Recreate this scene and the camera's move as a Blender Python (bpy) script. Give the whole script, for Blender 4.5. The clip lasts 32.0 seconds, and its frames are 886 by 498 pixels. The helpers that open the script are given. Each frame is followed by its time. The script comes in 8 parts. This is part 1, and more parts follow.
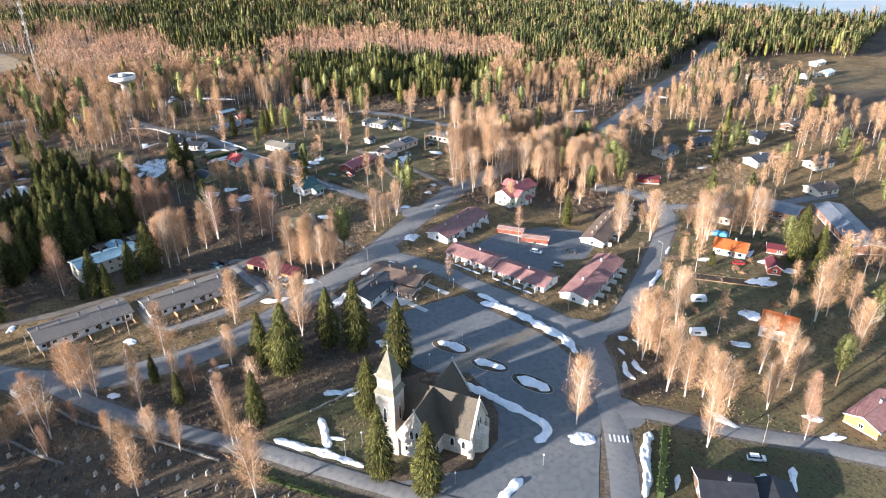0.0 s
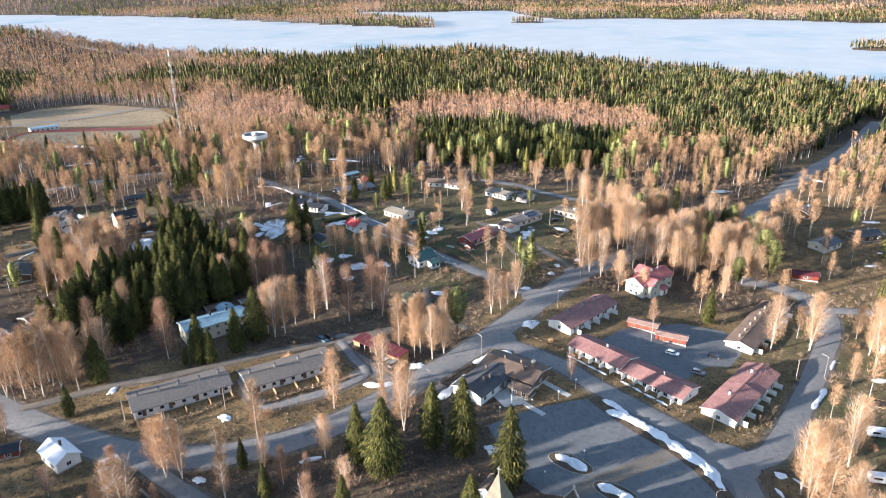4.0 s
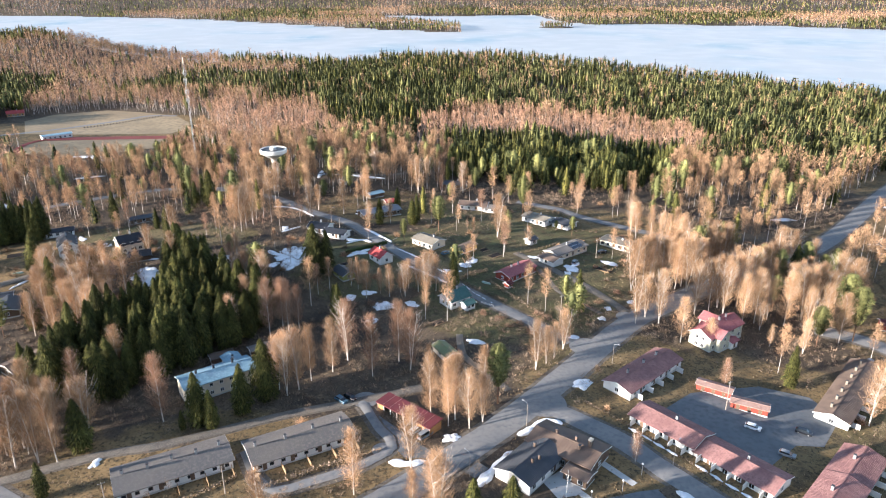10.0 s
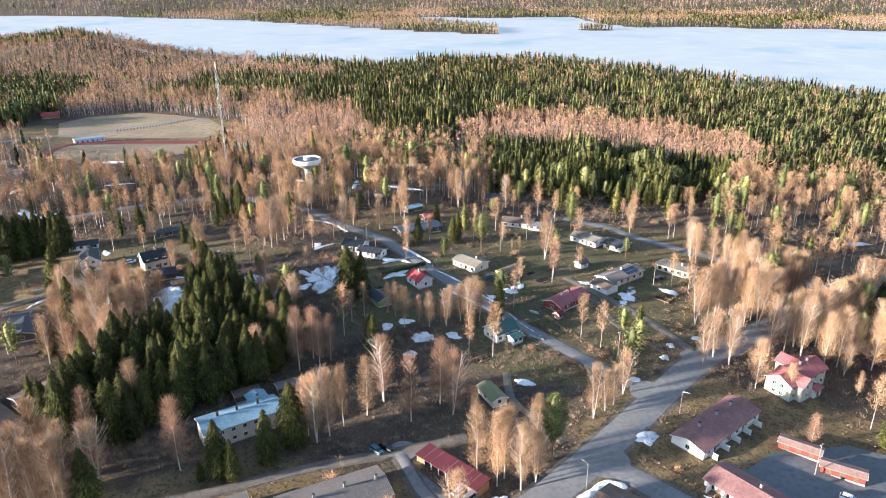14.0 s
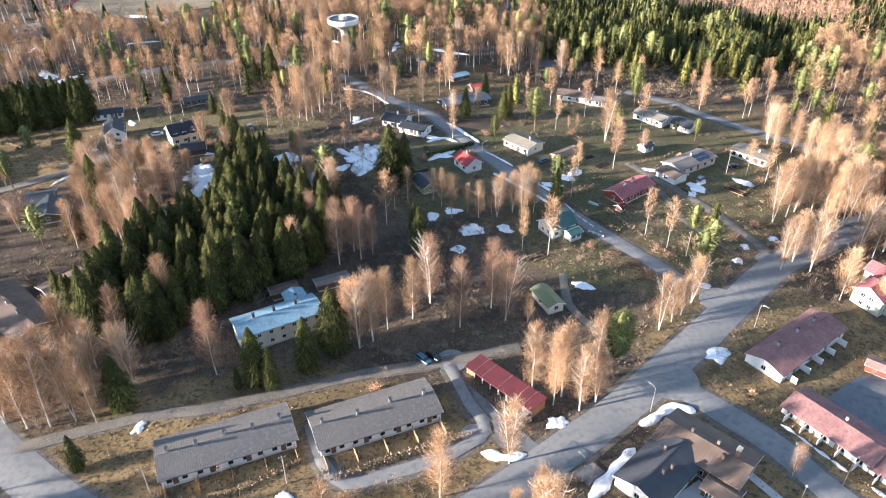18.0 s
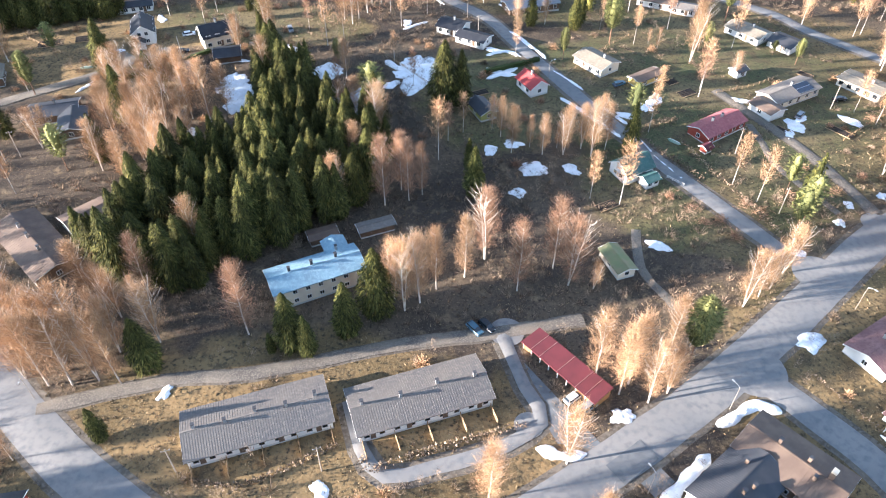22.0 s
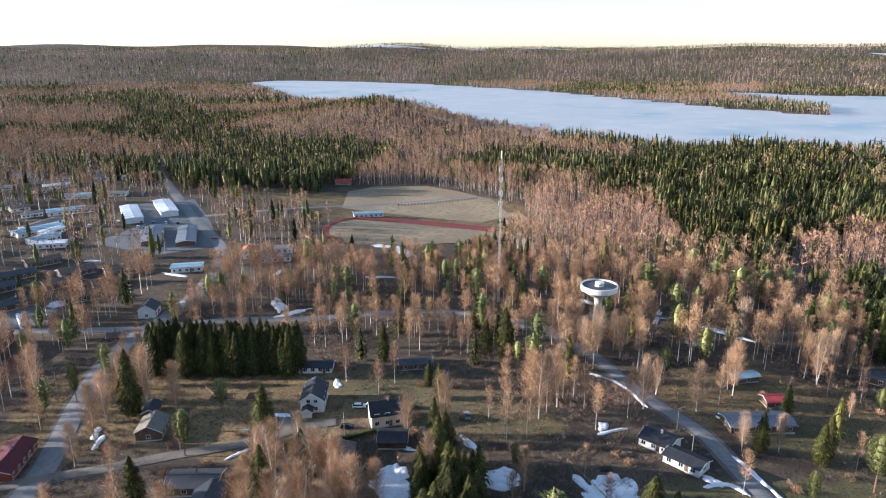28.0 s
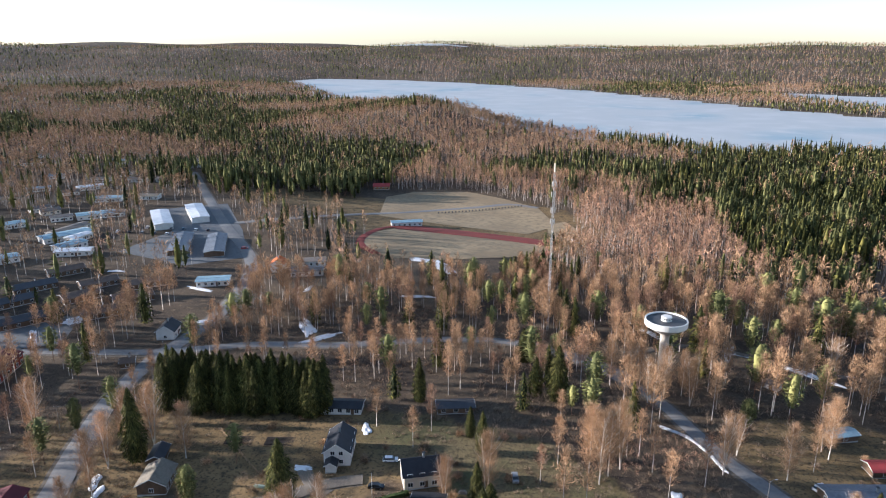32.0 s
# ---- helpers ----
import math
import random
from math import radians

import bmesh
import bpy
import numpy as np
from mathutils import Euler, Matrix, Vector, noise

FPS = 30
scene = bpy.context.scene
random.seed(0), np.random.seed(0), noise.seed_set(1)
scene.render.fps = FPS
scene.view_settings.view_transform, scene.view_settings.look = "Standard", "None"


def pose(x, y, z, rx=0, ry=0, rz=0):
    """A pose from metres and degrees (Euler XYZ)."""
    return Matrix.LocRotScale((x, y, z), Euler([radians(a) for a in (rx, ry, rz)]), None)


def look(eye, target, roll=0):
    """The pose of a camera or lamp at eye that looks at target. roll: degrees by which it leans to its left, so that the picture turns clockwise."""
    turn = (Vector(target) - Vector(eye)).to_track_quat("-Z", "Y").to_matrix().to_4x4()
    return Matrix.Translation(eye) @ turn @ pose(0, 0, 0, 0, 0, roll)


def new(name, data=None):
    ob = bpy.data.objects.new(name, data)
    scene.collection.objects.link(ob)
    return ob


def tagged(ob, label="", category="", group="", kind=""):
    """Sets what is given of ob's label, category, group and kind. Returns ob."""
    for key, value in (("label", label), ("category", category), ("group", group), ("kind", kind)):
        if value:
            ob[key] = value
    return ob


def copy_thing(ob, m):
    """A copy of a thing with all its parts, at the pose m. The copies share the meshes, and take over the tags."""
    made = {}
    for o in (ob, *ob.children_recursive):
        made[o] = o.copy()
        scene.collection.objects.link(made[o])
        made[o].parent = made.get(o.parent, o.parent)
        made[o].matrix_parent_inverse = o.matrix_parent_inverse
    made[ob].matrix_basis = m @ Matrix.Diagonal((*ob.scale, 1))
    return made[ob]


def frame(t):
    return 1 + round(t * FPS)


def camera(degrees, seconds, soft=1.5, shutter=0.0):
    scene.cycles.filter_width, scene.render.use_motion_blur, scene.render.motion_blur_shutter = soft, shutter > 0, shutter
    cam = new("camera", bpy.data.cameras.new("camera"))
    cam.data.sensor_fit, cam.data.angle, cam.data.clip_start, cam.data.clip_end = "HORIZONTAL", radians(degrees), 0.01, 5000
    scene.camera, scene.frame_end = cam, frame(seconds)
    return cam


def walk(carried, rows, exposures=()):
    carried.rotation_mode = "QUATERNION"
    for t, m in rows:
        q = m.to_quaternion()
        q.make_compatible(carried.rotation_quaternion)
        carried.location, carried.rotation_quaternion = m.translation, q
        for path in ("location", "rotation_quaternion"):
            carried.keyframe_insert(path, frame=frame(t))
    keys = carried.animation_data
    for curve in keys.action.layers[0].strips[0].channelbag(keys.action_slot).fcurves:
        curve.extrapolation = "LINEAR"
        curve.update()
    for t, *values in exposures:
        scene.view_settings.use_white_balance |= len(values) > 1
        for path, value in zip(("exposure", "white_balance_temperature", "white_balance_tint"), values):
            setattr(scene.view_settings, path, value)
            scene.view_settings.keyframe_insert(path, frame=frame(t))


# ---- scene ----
cam = camera(64.9, 32.0, soft=1.1)
PATH = [
    (0, (0.0, -0.0, 125.03), (1.87, 8.703, 120.472), -0.43),
    (0.5, (0.28, 2.48, 124.85), (2.004, 11.486, 120.852), -0.45),
    (1, (0.4, 5.27, 124.64), (1.915, 14.393, 120.845), -0.47),
    (1.5, (0.49, 8.06, 124.29), (1.713, 17.231, 120.512), -0.49),
    (2, (0.67, 11.13, 123.89), (1.578, 20.346, 120.121), -0.47),
    (2.5, (0.87, 14.15, 123.66), (1.626, 23.385, 119.89), -0.43),
    (3, (0.79, 17.19, 123.42), (1.392, 26.434, 119.66), -0.44),
    (3.5, (0.78, 20.46, 123.3), (1.242, 29.718, 119.54), -0.43),
    (5.5, (-0.11, 33.2, 123.02), (-0.093, 42.471, 119.281), -0.34),
    (6, (-0.33, 36.17, 122.97), (-0.35, 45.453, 119.245), -0.35),
    (6.5, (-0.48, 39.3, 123.01), (-0.521, 48.581, 119.28), -0.34),
    (7, (-0.78, 42.45, 123.11), (-0.82, 51.726, 119.379), -0.28),
    (7.5, (-1.11, 45.32, 123.17), (-1.137, 54.603, 119.444), -0.29),
    (8, (-1.48, 48.34, 123.32), (-1.495, 57.622, 119.591), -0.25),
    (8.5, (-2.02, 51.61, 123.28), (-2.025, 60.893, 119.546), -0.19),
    (9, (-2.77, 54.75, 123.22), (-2.762, 64.026, 119.497), -0.13),
    (9.5, (-3.42, 57.62, 123.16), (-3.404, 66.903, 119.442), -0.11),
    (10, (-4.05, 60.74, 123.0), (-4.017, 70.022, 119.285), -0.09),
    (10.5, (-4.81, 63.69, 122.91), (-4.762, 72.982, 119.202), -0.05),
    (11, (-5.46, 66.77, 122.69), (-5.405, 76.056, 118.987), -0.02),
    (11.5, (-6.2, 69.93, 122.76), (-6.197, 79.216, 119.047), -0.03),
    (12, (-6.77, 73.06, 122.54), (-6.836, 82.349, 118.833), -0.01),
    (12.5, (-7.47, 76.15, 122.53), (-7.603, 85.434, 118.823), -0.02),
    (13, (-8.1, 79.19, 122.57), (-8.329, 88.472, 118.867), -0.02),
    (13.5, (-8.78, 82.22, 122.71), (-9.11, 91.507, 119.013), -0.07),
    (14, (-9.37, 85.24, 122.85), (-9.778, 94.523, 119.148), -0.06),
    (14.5, (-10.3, 88.31, 123.19), (-10.761, 97.58, 119.476), -0.07),
    (16.5, (-13.58, 100.56, 123.12), (-14.42, 109.805, 119.407), -0.08),
    (17, (-14.41, 103.6, 122.84), (-15.322, 112.834, 119.102), -0.09),
    (17.5, (-15.45, 106.28, 122.47), (-16.327, 115.179, 117.995), -0.13),
    (18, (-16.25, 109.22, 122.5), (-17.074, 117.525, 116.986), -0.11),
    (18.5, (-17.4, 112.63, 122.61), (-18.124, 119.997, 115.887), -0.03),
    (19, (-18.46, 116.56, 123.22), (-19.129, 123.478, 116.028), 0.07),
    (19.5, (-19.42, 119.94, 123.32), (-20.184, 126.841, 116.128), 0.13),
    (20, (-20.27, 123.24, 123.26), (-21.091, 130.139, 116.063), 0.14),
    (20.5, (-21.13, 126.46, 123.34), (-22.021, 133.353, 116.152), 0.15),
    (21, (-22.04, 129.94, 123.46), (-23.021, 136.81, 116.266), 0.16),
    (21.5, (-22.78, 133.49, 123.53), (-23.856, 140.389, 116.368), 0.11),
    (22, (-23.54, 137.18, 123.8), (-24.801, 144.345, 116.947), 0.02),
    (22.5, (-24.62, 140.67, 124.02), (-26.101, 148.143, 117.546), 0.02),
    (23, (-25.51, 144.18, 123.9), (-27.328, 151.94, 117.867), -0.04),
    (23.5, (-26.12, 147.75, 123.89), (-28.339, 155.744, 118.312), -0.16),
    (24, (-26.99, 151.33, 124.03), (-29.588, 159.512, 118.903), -0.24),
    (24.5, (-28.4, 154.88, 124.54), (-31.35, 163.283, 119.99), -0.21),
    (25, (-29.98, 158.44, 124.45), (-33.32, 167.047, 120.603), -0.18),
    (25.5, (-31.41, 161.96, 124.17), (-35.104, 170.708, 121.044), -0.15),
    (26, (-32.97, 165.31, 123.73), (-36.848, 174.09, 120.917), -0.12),
    (26.5, (-34.81, 169.01, 123.51), (-38.807, 177.736, 120.696), -0.10),
    (28.5, (-42.35, 183.49, 123.0), (-46.543, 192.112, 120.177), 0.03),
    (29, (-44.48, 187.19, 123.06), (-48.74, 195.787, 120.227), 0.05),
    (29.5, (-46.5, 190.72, 123.18), (-50.824, 199.287, 120.341), 0.05),
    (30, (-48.51, 193.97, 123.49), (-52.887, 202.502, 120.647), 0.05),
    (30.5, (-50.36, 197.22, 123.69), (-54.806, 205.719, 120.843), 0.03),
    (31, (-52.49, 201.01, 123.67), (-57.004, 209.467, 120.82), 0.03),
    (31.5, (-54.66, 204.84, 123.51), (-59.248, 213.262, 120.664), 0.06),
    (32, (-56.72, 208.16, 123.64), (-61.363, 216.548, 120.793), 0.08),
]
walk(cam, [(t, look(eye, target, roll)) for t, eye, target, roll in PATH],
     exposures=[(0, 2.06, 5300, 10), (1.5, 2.02, 5350, 10), (3, 2.07, 5350, 10), (9, 2.14, 5380, 10), (17, 2.22, 5300, 10), (18.5, 2.5, 5350, 10), (20, 2.62, 5350, 10), (22, 2.84, 5350, 11), (24, 2.9, 5350, 11), (25, 2.68, 5300, 11), (25.5, 2.42, 5250, 11), (26, 2.12, 5200, 11), (26.5, 1.97, 5150, 11), (29, 1.61, 5120, 11), (32, 1.56, 5150, 11)])

# ---- light: low evening sun, clear sky ----
SUN_TOWARDS = radians(21.5)      # the way the shadows fall, from +x
SUN_HEIGHT = radians(11.5)
world = bpy.data.worlds.new("sky")
scene.world = world
world.use_nodes = True
wn = world.node_tree
sky = wn.nodes.new("ShaderNodeTexSky")
sky.sky_type = "NISHITA"
sky.sun_disc = False
sky.dust_density = 0.3
sky.sun_elevation = SUN_HEIGHT
sun_from = Vector((-math.cos(SUN_TOWARDS), -math.sin(SUN_TOWARDS), 0))
sky.sun_rotation = math.atan2(sun_from.x, sun_from.y)
pale = wn.nodes.new("ShaderNodeHueSaturation")
pale.inputs["Saturation"].default_value = 0.74
wn.links.new(sky.outputs[0], pale.inputs["Color"])
wn.links.new(pale.outputs[0], wn.nodes["Background"].inputs[0])
wn.nodes["Background"].inputs[1].default_value = 0.08
sun = new("sun", bpy.data.lights.new("sun", "SUN"))
sun.data.energy = 5.0
sun.data.angle = radians(0.6)
sun.data.color = (1.0, 0.805, 0.61)
sun_dir = Vector((math.cos(SUN_TOWARDS) * math.cos(SUN_HEIGHT), math.sin(SUN_TOWARDS) * math.cos(SUN_HEIGHT), -math.sin(SUN_HEIGHT)))
sun.matrix_world = Matrix.Translation((-300, 0, 200)) @ sun_dir.to_track_quat("-Z", "Y").to_matrix().to_4x4()


# ---- materials ----
def material(name, base, rough=0.8, metal=0.0, second=None, scale=0.3, fine=6.0, bump=0.0, bump_scale=8.0, vary=0.0, third=None, spec=0.3, contrast=(0.38, 0.62), coords="Object"):
    """base and second mixed by broad noise, third by fine noise, each object a little lighter or darker by vary."""
    m = bpy.data.materials.new(name)
    m.use_nodes = True
    t = m.node_tree
    b = t.nodes["Principled BSDF"]
    b.inputs["Roughness"].default_value, b.inputs["Metallic"].default_value = rough, metal
    b.inputs["Specular IOR Level"].default_value = spec
    if coords == "World":
        pos = t.nodes.new("ShaderNodeNewGeometry").outputs["Position"]
    else:
        pos = t.nodes.new("ShaderNodeTexCoord").outputs["Object"]

    def noise_of(size, detail=4.0):
        n = t.nodes.new("ShaderNodeTexNoise")
        n.inputs["Scale"].default_value, n.inputs["Detail"].default_value = size, detail
        t.links.new(pos, n.inputs["Vector"])
        return n.outputs["Fac"]

    def mixed(fac, a, c):
        x = t.nodes.new("ShaderNodeMix")
        x.data_type = "RGBA"
        t.links.new(fac, x.inputs[0])
        for sock, value in ((x.inputs[6], a), (x.inputs[7], c)):
            if isinstance(value, tuple):
                sock.default_value = (*value, 1)
            else:
                t.links.new(value, sock)
        return x.outputs[2]

    def ramp(fac, lo, hi):
        r = t.nodes.new("ShaderNodeMapRange")
        r.inputs[1].default_value, r.inputs[2].default_value = lo, hi
        t.links.new(fac, r.inputs[0])
        return r.outputs[0]

    colour = base
    if second:
        colour = mixed(ramp(noise_of(scale), *contrast), base, second)
    if third:
        colour = mixed(ramp(noise_of(fine, 6.0), 0.45, 0.7), colour, third)
    if vary:
        info = t.nodes.new("ShaderNodeObjectInfo").outputs["Random"]
        h = t.nodes.new("ShaderNodeHueSaturation")
        t.links.new(ramp(info, 0, 1), h.inputs["Value"])
        r = h.inputs["Value"].links[0].from_node
        r.inputs[3].default_value, r.inputs[4].default_value = 1 - vary, 1 + vary
        if isinstance(colour, tuple):
            h.inputs["Color"].default_value = (*colour, 1)
        else:
            t.links.new(colour, h.inputs["Color"])
        colour = h.outputs[0]
    if isinstance(colour, tuple):
        b.inputs["Base Color"].default_value = (*colour, 1)
    else:
        t.links.new(colour, b.inputs["Base Color"])
    if bump:
        bp = t.nodes.new("ShaderNodeBump")
        bp.inputs["Strength"].default_value = bump
        bp.inputs["Distance"].default_value = 0.3
        t.links.new(noise_of(bump_scale, 6.0), bp.inputs["Height"])
        t.links.new(bp.outputs[0], b.inputs["Normal"])
    return m


def island_material(name, dark, light, rough=0.85, warm=None):
    """Each loose piece of the mesh takes a shade between dark and light."""
    m = bpy.data.materials.new(name)
    m.use_nodes = True
    t = m.node_tree
    b = t.nodes["Principled BSDF"]
    b.inputs["Roughness"].default_value = rough
    b.inputs["Specular IOR Level"].default_value = 0.15
    g = t.nodes.new("ShaderNodeNewGeometry")
    r = t.nodes.new("ShaderNodeValToRGB")
    r.color_ramp.elements[0].color = (*dark, 1)
    r.color_ramp.elements[1].color = (*light, 1)
    if warm:
        e = r.color_ramp.elements.new(0.55)
        e.color = (*warm, 1)
    t.links.new(g.outputs["Random Per Island"], r.inputs[0])
    info = t.nodes.new("ShaderNodeObjectInfo")
    h = t.nodes.new("ShaderNodeHueSaturation")
    rr = t.nodes.new("ShaderNodeMapRange")
    rr.inputs[3].default_value, rr.inputs[4].default_value = 0.75, 1.25
    t.links.new(info.outputs["Random"], rr.inputs[0])
    # trees differ from one another by a noise about one crown wide
    crown = t.nodes.new("ShaderNodeTexNoise")
    crown.inputs["Scale"].default_value, crown.inputs["Detail"].default_value = 0.16, 1.0
    t.links.new(g.outputs["Position"], crown.inputs["Vector"])
    cr = t.nodes.new("ShaderNodeMapRange")
    cr.inputs[1].default_value, cr.inputs[2].default_value, cr.inputs[3].default_value, cr.inputs[4].default_value = 0.3, 0.7, 0.7, 1.3
    t.links.new(crown.outputs["Fac"], cr.inputs[0])
    both = t.nodes.new("ShaderNodeMath")
    both.operation = "MULTIPLY"
    t.links.new(rr.outputs[0], both.inputs[0])
    t.links.new(cr.outputs[0], both.inputs[1])
    t.links.new(both.outputs[0], h.inputs["Value"])
    t.links.new(r.outputs[0], h.inputs["Color"])
    t.links.new(h.outputs[0], b.inputs["Base Color"])
    return m


ASPHALT = material("asphalt", (0.178, 0.178, 0.176), 0.9, second=(0.225, 0.215, 0.2), scale=0.05, third=(0.152, 0.153, 0.155), fine=0.7, bump=0.05, bump_scale=20, coords="World")
LOT_ASPHALT = material("old_asphalt", (0.128, 0.136, 0.142), 0.9, second=(0.16, 0.163, 0.164), scale=0.06, third=(0.105, 0.112, 0.117), fine=0.6, bump=0.05, bump_scale=20, coords="World")
GRAVEL = material("gravel", (0.17, 0.145, 0.115), 0.95, second=(0.10, 0.088, 0.075), scale=0.15, third=(0.21, 0.185, 0.15), fine=3.0, bump=0.3, bump_scale=12, coords="World")
SHOULDER = material("dusty_shoulder", (0.14, 0.118, 0.092), 0.95, second=(0.08, 0.066, 0.05), scale=0.25, third=(0.17, 0.145, 0.115), fine=1.5, bump=0.3, bump_scale=8, coords="World")
SNOW = material("snow", (0.83, 0.84, 0.86), 0.6, second=(0.70, 0.70, 0.70), scale=0.5, third=(0.74, 0.73, 0.71), fine=3.0, bump=0.5, bump_scale=1.6)
ICE = material("lake_ice", (0.40, 0.423, 0.437), 0.6, second=(0.27, 0.355, 0.41), scale=0.005, contrast=(0.5, 0.66), third=(0.455, 0.47, 0.48), fine=0.02, coords="World", spec=0.15)
WHITE = material("white_paint", (0.72, 0.70, 0.66), 0.7, second=(0.66, 0.63, 0.58), scale=0.4, vary=0.05)
CREAM = material("cream_paint", (0.68, 0.60, 0.46), 0.7, second=(0.62, 0.54, 0.42), scale=0.4)
YELLOW = material("yellow_paint", (0.62, 0.42, 0.12), 0.7, second=(0.55, 0.37, 0.12), scale=0.4)
RED_WALL = material("falu_red_boards", (0.26, 0.055, 0.035), 0.85, second=(0.2, 0.045, 0.03), scale=0.5)
BROWN_WALL = material("brown_boards", (0.11, 0.07, 0.045), 0.85, second=(0.15, 0.1, 0.065), scale=0.5)
ORANGE_WALL = material("ochre_boards", (0.42, 0.21, 0.075), 0.8, second=(0.36, 0.18, 0.07), scale=0.5)
GREEN_WALL = material("olive_boards", (0.33, 0.33, 0.10), 0.8, second=(0.28, 0.28, 0.1), scale=0.5)
STONE = material("grey_stone", (0.46, 0.41, 0.35), 0.9, second=(0.34, 0.30, 0.26), scale=0.6, third=(0.55, 0.50, 0.42), fine=2.5, bump=0.5, bump_scale=3)
GLASS = material("window_glass", (0.02, 0.025, 0.03), 0.06, spec=0.8)
FRAME = material("window_frame", (0.75, 0.74, 0.71), 0.5)
DARK_FRAME = material("dark_frame", (0.08, 0.06, 0.05), 0.6)
BRICK_WALL = material("red_brown_brick", (0.24, 0.105, 0.06), 0.9, second=(0.19, 0.085, 0.05), scale=0.5, third=(0.28, 0.14, 0.085), fine=4)
TOWER_WASH = material("weathered_limewash", (0.50, 0.455, 0.39), 0.85, second=(0.40, 0.36, 0.30), scale=0.5, third=(0.33, 0.29, 0.24), fine=2.0, bump=0.3, bump_scale=3)
ROOF_GREY = material("grey_corrugated_roof", (0.165, 0.146, 0.126), 0.8, second=(0.13, 0.12, 0.112), scale=0.12, third=(0.195, 0.172, 0.148), fine=1.5, vary=0.06)
ROOF_DARK = material("dark_metal_roof", (0.045, 0.048, 0.055), 0.5, second=(0.06, 0.06, 0.065), scale=0.4, vary=0.1)
ROOF_BROWN = material("brown_sheet_roof", (0.12, 0.085, 0.065), 0.7, second=(0.16, 0.115, 0.085), scale=0.3)
ROOF_PINK = material("faded_red_roof", (0.215, 0.112, 0.102), 0.8, second=(0.285, 0.158, 0.14), scale=0.25, third=(0.175, 0.092, 0.087), fine=1.5, vary=0.1)
ROOF_RED = material("red_sheet_roof", (0.115, 0.026, 0.032), 0.7, second=(0.09, 0.022, 0.027), scale=0.3)
ROOF_ORANGE = material("orange_tile_roof", (0.48, 0.13, 0.03), 0.75, second=(0.38, 0.10, 0.025), scale=0.4)
ROOF_BLUE = material("pale_blue_sheet_roof", (0.22, 0.34, 0.41), 0.6, second=(0.18, 0.27, 0.33), scale=0.3, third=(0.27, 0.39, 0.46), fine=1.4)
ROOF_OLIVE = material("faded_green_roof", (0.19, 0.21, 0.10), 0.8, second=(0.24, 0.21, 0.12), scale=0.4)
ROOF_TEAL = material("teal_sheet_roof", (0.06, 0.125, 0.112), 0.65, second=(0.05, 0.10, 0.092), scale=0.4, third=(0.085, 0.15, 0.135), fine=1.5)
VILLA_WALL = material("pale_olive_boards", (0.50, 0.48, 0.36), 0.75, second=(0.45, 0.43, 0.33), scale=0.4)
ROOF_SALMON = material("bleached_salmon_roof", (0.30, 0.195, 0.155), 0.8, second=(0.25, 0.155, 0.125), scale=0.3, third=(0.34, 0.23, 0.19), fine=1.4)
ROOF_ROSE = material("rose_red_sheet_roof", (0.31, 0.105, 0.108), 0.75, second=(0.25, 0.085, 0.088), scale=0.3, third=(0.35, 0.14, 0.135), fine=1.5)
ROOF_BRIGHT = material("bright_red_sheet_roof", (0.40, 0.065, 0.06), 0.65, second=(0.32, 0.055, 0.05), scale=0.4)
SOLAR = material("solar_cells", (0.012, 0.018, 0.035), 0.15, spec=0.6)
BOAT_GREEN = material("faded_green_hull", (0.22, 0.30, 0.22), 0.7, second=(0.30, 0.36, 0.28), scale=0.8)
ROOF_TAN = material("tan_roof", (0.205, 0.182, 0.14), 0.8, second=(0.165, 0.145, 0.112), scale=0.3, third=(0.24, 0.21, 0.165), fine=1.5)
ROOF_BLACK = material("black_slate_roof", (0.022, 0.024, 0.03), 0.55, second=(0.035, 0.036, 0.042), scale=0.5, third=(0.028, 0.03, 0.034), fine=3)
# blue tint: sky reflection on the school halls, put into the base colour
ROOF_SLATE = material("blue_grey_sheet_roof", (0.16, 0.175, 0.2), 0.5, second=(0.13, 0.14, 0.16), scale=0.2, third=(0.2, 0.215, 0.24), fine=1.2)
ROOF_WHITE = material("white_sheet_roof", (0.72, 0.74, 0.76), 0.5, second=(0.62, 0.64, 0.66), scale=0.3)
ROOF_SHINGLE = material("grey_shingle_spire", (0.17, 0.158, 0.11), 0.8, second=(0.13, 0.12, 0.09), scale=0.8)
CONCRETE = material("pale_concrete", (0.50, 0.49, 0.46), 0.85, second=(0.42, 0.41, 0.39), scale=0.3)
METAL = material("galvanised_steel", (0.42, 0.43, 0.44), 0.45, metal=0.6)
POLE_WOOD = material("weathered_pole", (0.30, 0.26, 0.21), 0.9, second=(0.22, 0.19, 0.16), scale=1.0)
CHURCH_ROOF = material("dark_church_shingle", (0.07, 0.058, 0.042), 0.75, second=(0.09, 0.072, 0.048), scale=0.5, third=(0.045, 0.04, 0.034), fine=3)
FIELDSTONE = material("dark_fieldstone", (0.20, 0.18, 0.155), 0.9, second=(0.12, 0.11, 0.10), scale=0.9, third=(0.27, 0.25, 0.22), fine=4, bump=0.4, bump_scale=5)
TRACK_RED = material("red_running_track", (0.22, 0.045, 0.035), 0.9, second=(0.18, 0.04, 0.032), scale=0.1, coords="World")
FIELD = material("sand_field", (0.33, 0.25, 0.145), 0.95, second=(0.24, 0.18, 0.105), scale=0.03, third=(0.20, 0.16, 0.10), fine=0.25, coords="World")
CURB = material("kerb_stone", (0.30, 0.29, 0.27), 0.9)
